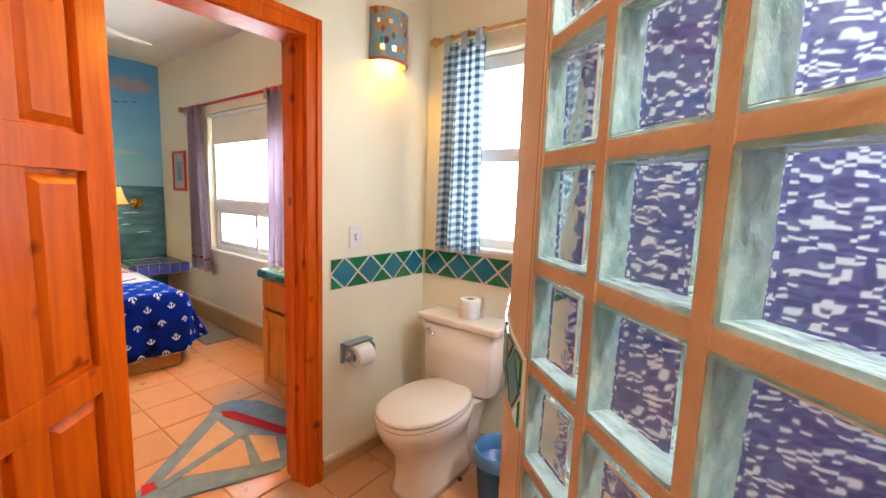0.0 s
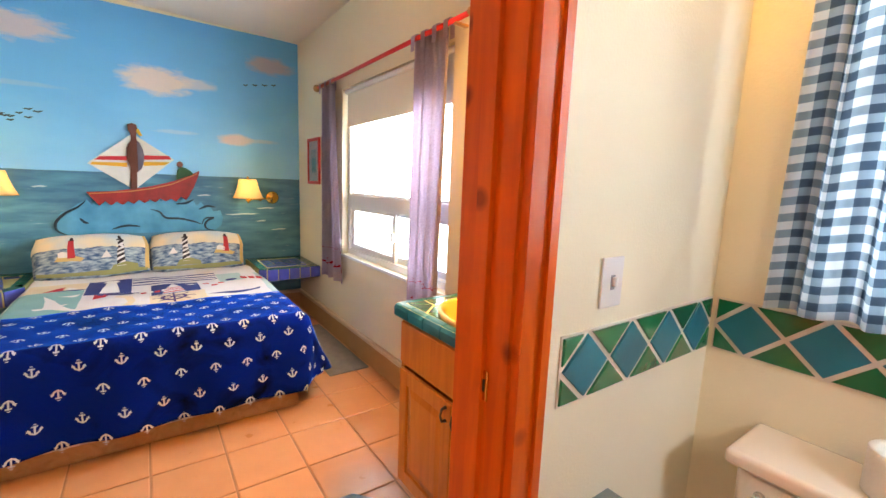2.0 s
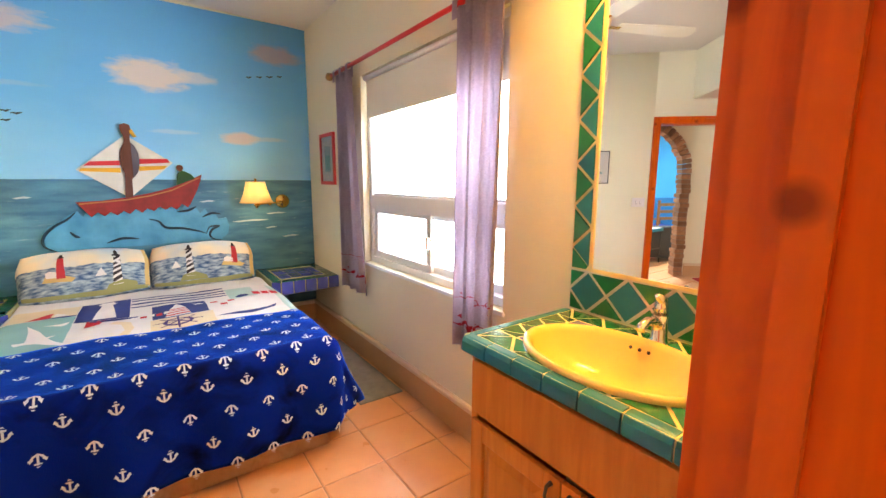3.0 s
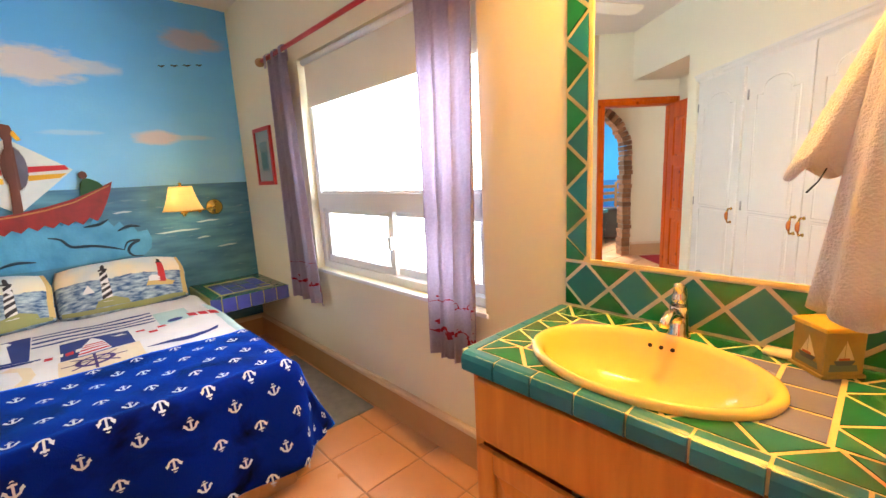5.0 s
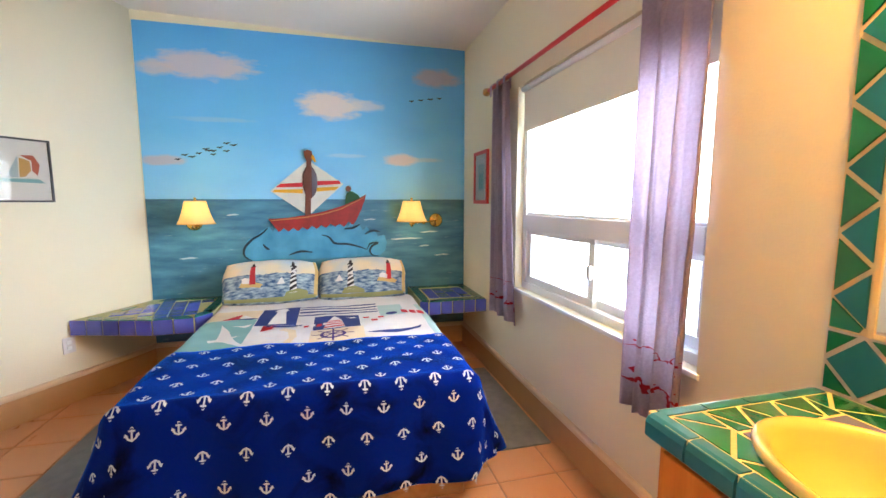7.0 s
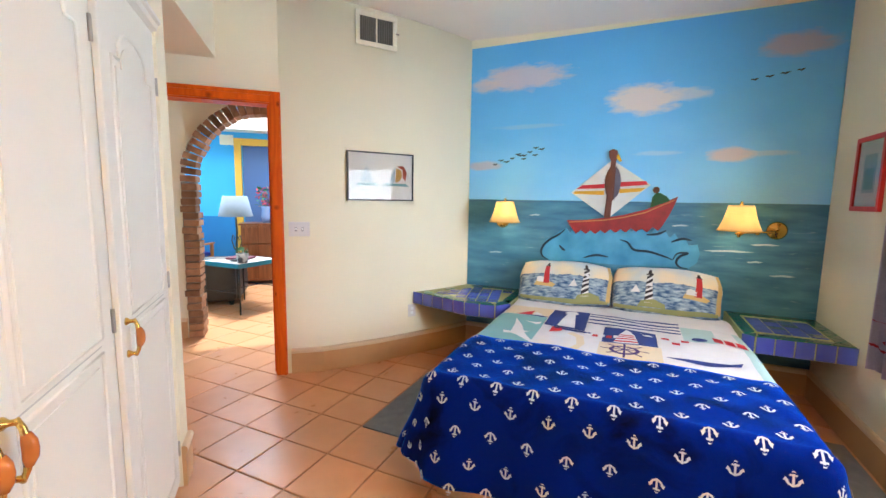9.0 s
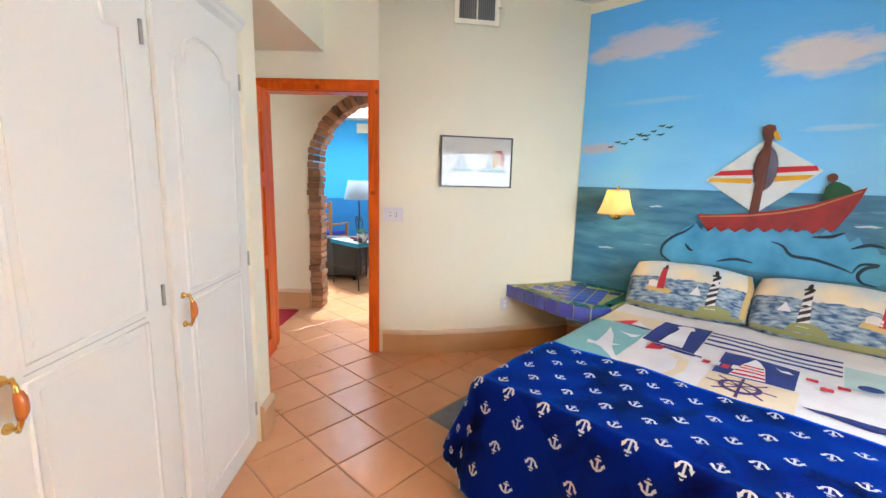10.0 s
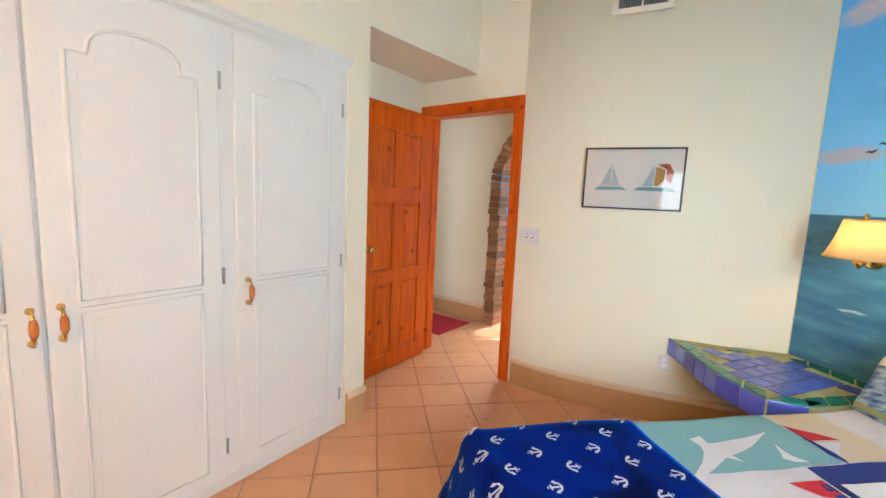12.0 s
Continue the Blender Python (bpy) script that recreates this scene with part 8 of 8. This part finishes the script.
wooden_chair(Matrix.Translation((*hall(1.55, 2.75), 0)) @ pose(0, 0, 0, 0, 0, HR + 180 + 155), "wooden slat-back armchair with a blue cushion by the blue wall")
dr = thing("dresser", Matrix.Translation((*hall(0.30, 2.75), 0)) @ pose(0, 0, 0, 0, 0, HR), "dark reddish wooden dresser with drawers", "dresser")
part("body", box(-0.55, 0.5, -0.22, 0.22, 0.06, 0.93, 0.006), DARKWOOD, dr)
part("top", box(-0.58, 0.53, -0.25, 0.23, 0.93, 0.96, 0.006), DARKWOOD, dr)
for i in range(3):
    for sx in (-1, 1):
        d_ = part("drawer", box(-0.025 + 0.265 * sx - 0.25, -0.025 + 0.265 * sx + 0.25, 0.2202, 0.238, 0.10 + 0.275 * i, 0.355 + 0.275 * i, 0.005), DARKWOOD, dr)
        d2 = part("drawer", box(-0.025 + 0.265 * sx - 0.25, -0.025 + 0.265 * sx + 0.25, -0.238, -0.2202, 0.10 + 0.275 * i, 0.355 + 0.275 * i, 0.005), DARKWOOD, dr)
        part("knob", lathe([(0, 0), (0.008, 0), (0.014, 0.012), (0, 0.02)], 12), BRASS, d2, "", True, pose(-0.025 + 0.265 * sx, -0.238, 0.23 + 0.275 * i, 90))
for sx in (-0.5, 0.45):
    for sy in (-0.18, 0.18):
        part("foot", box(sx - 0.025, sx + 0.025, sy - 0.025, sy + 0.025, 0, 0.06), DARKWOOD, dr)
vs_ = thing("flower_vase", Matrix.Translation((*hall(0.45, 2.72), 0.96)), "pale blue vase of red and green flowers on the dresser", "vase")
part("vase", lathe([(0, 0), (0.05, 0), (0.075, 0.10), (0.06, 0.22), (0.07, 0.26), (0.064, 0.26), (0.05, 0.2), (0, 0.2)], 24), mat("pale_blue_glaze", (0.25, 0.35, 0.60), 0.25), vs_, "", True)
for key, c in (("leaf", (0.03, 0.14, 0.05)), ("bloom", (0.42, 0.03, 0.06))):
    bm = bmesh.new()
    for i in range(70):
        a, r, z = rnd.uniform(0, 6.28), rnd.uniform(0.02, 0.14), 0.26 + rnd.uniform(0, 0.30)
        cc = Vector((r * math.cos(a), r * math.sin(a), z))
        u, v = Vector((rnd.uniform(-1, 1), rnd.uniform(-1, 1), rnd.uniform(-0.4, 0.8))).normalized() * 0.035, Vector((rnd.uniform(-1, 1), rnd.uniform(-1, 1), 0.2)).normalized() * 0.02
        bm.faces.new([bm.verts.new(cc + q) for q in (-u, v, u, -v)])
    part("flowers" if key == "bloom" else "leaves", bm, mat("vase_" + key, c, 0.6), vs_)
bench = thing("stool", Matrix.Translation((-5.35, -2.72, 0)), "light wooden stool by the side table", "stool")
part("seat", box(-0.17, 0.17, -0.17, 0.17, 0.62, 0.65, 0.008), NATWOOD, bench)
for sx in (-1, 1):
    for sy in (-1, 1):
        part("leg", box(0.14 * sx - 0.018, 0.14 * sx + 0.018, 0.14 * sy - 0.018, 0.14 * sy + 0.018, 0, 0.62, 0.003), NATWOOD, bench)
    part("rung", box(0.14 * sx - 0.01, 0.14 * sx + 0.01, -0.122, 0.122, 0.25, 0.28), NATWOOD, bench)

YEL = mat("yellow_paint", (0.60, 0.38, 0.05), 0.7, (0.54, 0.33, 0.04), 3)
DEEP = mat("deep_blue_paint", (0.06, 0.12, 0.28), 0.7, (0.05, 0.10, 0.24), 2)
structure("wall_niche", prism([hall(0.80, 3.075), hall(-1.2, 3.075), hall(-1.2, 3.096), hall(0.80, 3.096)], 0.0, 2.20), DEEP, "deep blue recessed wall beyond the yellow pillar")
structure("trim_pillar", join(prism([hall(0.92, 3.04), hall(0.82, 3.04), hall(0.82, 3.096), hall(0.92, 3.096)], 0, 2.30), prism([hall(0.818, 3.04), hall(-1.2, 3.04), hall(-1.2, 3.096), hall(0.818, 3.096)], 2.19, 2.30)), YEL, "yellow painted pillar and lintel")
structure("wall_dado", prism([hall(3.1, 3.085), hall(0.93, 3.085), hall(0.93, 3.097), hall(3.1, 3.097)], 0, 1.05), mat("sea_blue_paint", (0.02, 0.16, 0.42), 0.7, (0.02, 0.20, 0.48), 3), "deeper sea-blue painted lower wall")
lv = thing("air_vent", Matrix.Translation((*hall(1.03, 3.095), 2.27)) @ pose(0, 0, 0, 0, 0, HR), "white air vent high on the blue wall", "air vent")
part("frame", box(-0.10, 0.10, -0.015, 0, -0.08, 0.08, 0.004), VENTW, lv)
part("grille", box(-0.06, 0.08, -0.018, -0.0152, -0.05, 0.05), VENTD, lv)
structure("balcony_ledge", prism([hall(3.1, 2.75), hall(-3.2, 2.75), hall(-3.2, 3.098), hall(3.1, 3.098)], 2.40, 2.68), WHITE, "white balcony ledge above the living room")
rail = thing("balcony_railing", Matrix.Translation((*hall(0, 2.80), 2.68)) @ pose(0, 0, 0, 0, 0, HR), "white balcony railing with turned balusters", "railing")
part("hand_rail", box(-1.0, 1.6, -0.025, 0.025, 0.50, 0.54, 0.006), WHITE, rail)
for i in range(14):
    piece("baluster", "balu", lambda: lathe([(0.02, 0), (0.03, 0.1), (0.015, 0.2), (0.03, 0.32), (0.018, 0.5), (0, 0.5)], 12), WHITE, rail, Matrix.Translation((-0.9 + 0.18 * i, 0, 0)))
rr = thing("hall_rug", Matrix.Translation((*hall(1.45, -0.42), 0)) @ pose(0, 0, 0, 0, 0, HR), "red woven rug on the hall floor", "rug")
part("weave", box(-0.42, 0.5, -0.28, 0.28, 0, 0.01, 0.003), RUGR, rr)

# ---- floor tiles ----
P = 0.3135
floor = bpy.data.objects["floor"]
TME = bpy.data.meshes.new("floor_tile")
bm = bmesh.new()
h = P / 2 - 0.0038
lo = [bm.verts.new((x * h, y * h, -0.006)) for x, y in ((-1, -1), (1, -1), (1, 1), (-1, 1))]
mi = [bm.verts.new((x * h, y * h, -0.0025)) for x, y in ((-1, -1), (1, -1), (1, 1), (-1, 1))]
hi = [bm.verts.new((x * (h - 0.005), y * (h - 0.005), 0.0)) for x, y in ((-1, -1), (1, -1), (1, 1), (-1, 1))]
for r0, r1 in ((lo, mi), (mi, hi)):
    for i in range(4):
        bm.faces.new((r0[i], r0[(i + 1) % 4], r1[(i + 1) % 4], r1[i]))
bm.faces.new(hi)
bm.to_mesh(TME)
TME.materials.append(TERRA)
rest = bmesh.new()
rnd = random.Random(21)
for i in range(-13, 16):
    for j in range(-16, 9):
        x, y = -2.698 + P * (i + 0.5), -0.308 + P * (j + 0.5)
        if not (-6.8 < x < 2.2 and -5.2 < y < 2.6):
            continue
        near = -4.0 < x < -0.1 and -2.6 < y < 2.3 and not (-4.0 < x < -3.3 and 0.5 < y < 1.6)
        dz = rnd.uniform(-0.0008, 0.0)
        if near:
            o = new("floor_tile", TME)
            o.parent = floor
            o.matrix_basis = Matrix.Translation((x, y, dz)) @ pose(0, 0, 0, 0, 0, 90 * rnd.randrange(4))
        else:
            rest.from_mesh(TME)
            rest.verts.ensure_lookup_table()
            for v in rest.verts[-12:]:
                v.co += Vector((x, y, dz))
tagged(part("tile_field", rest, TERRA, floor), kind="stuff")
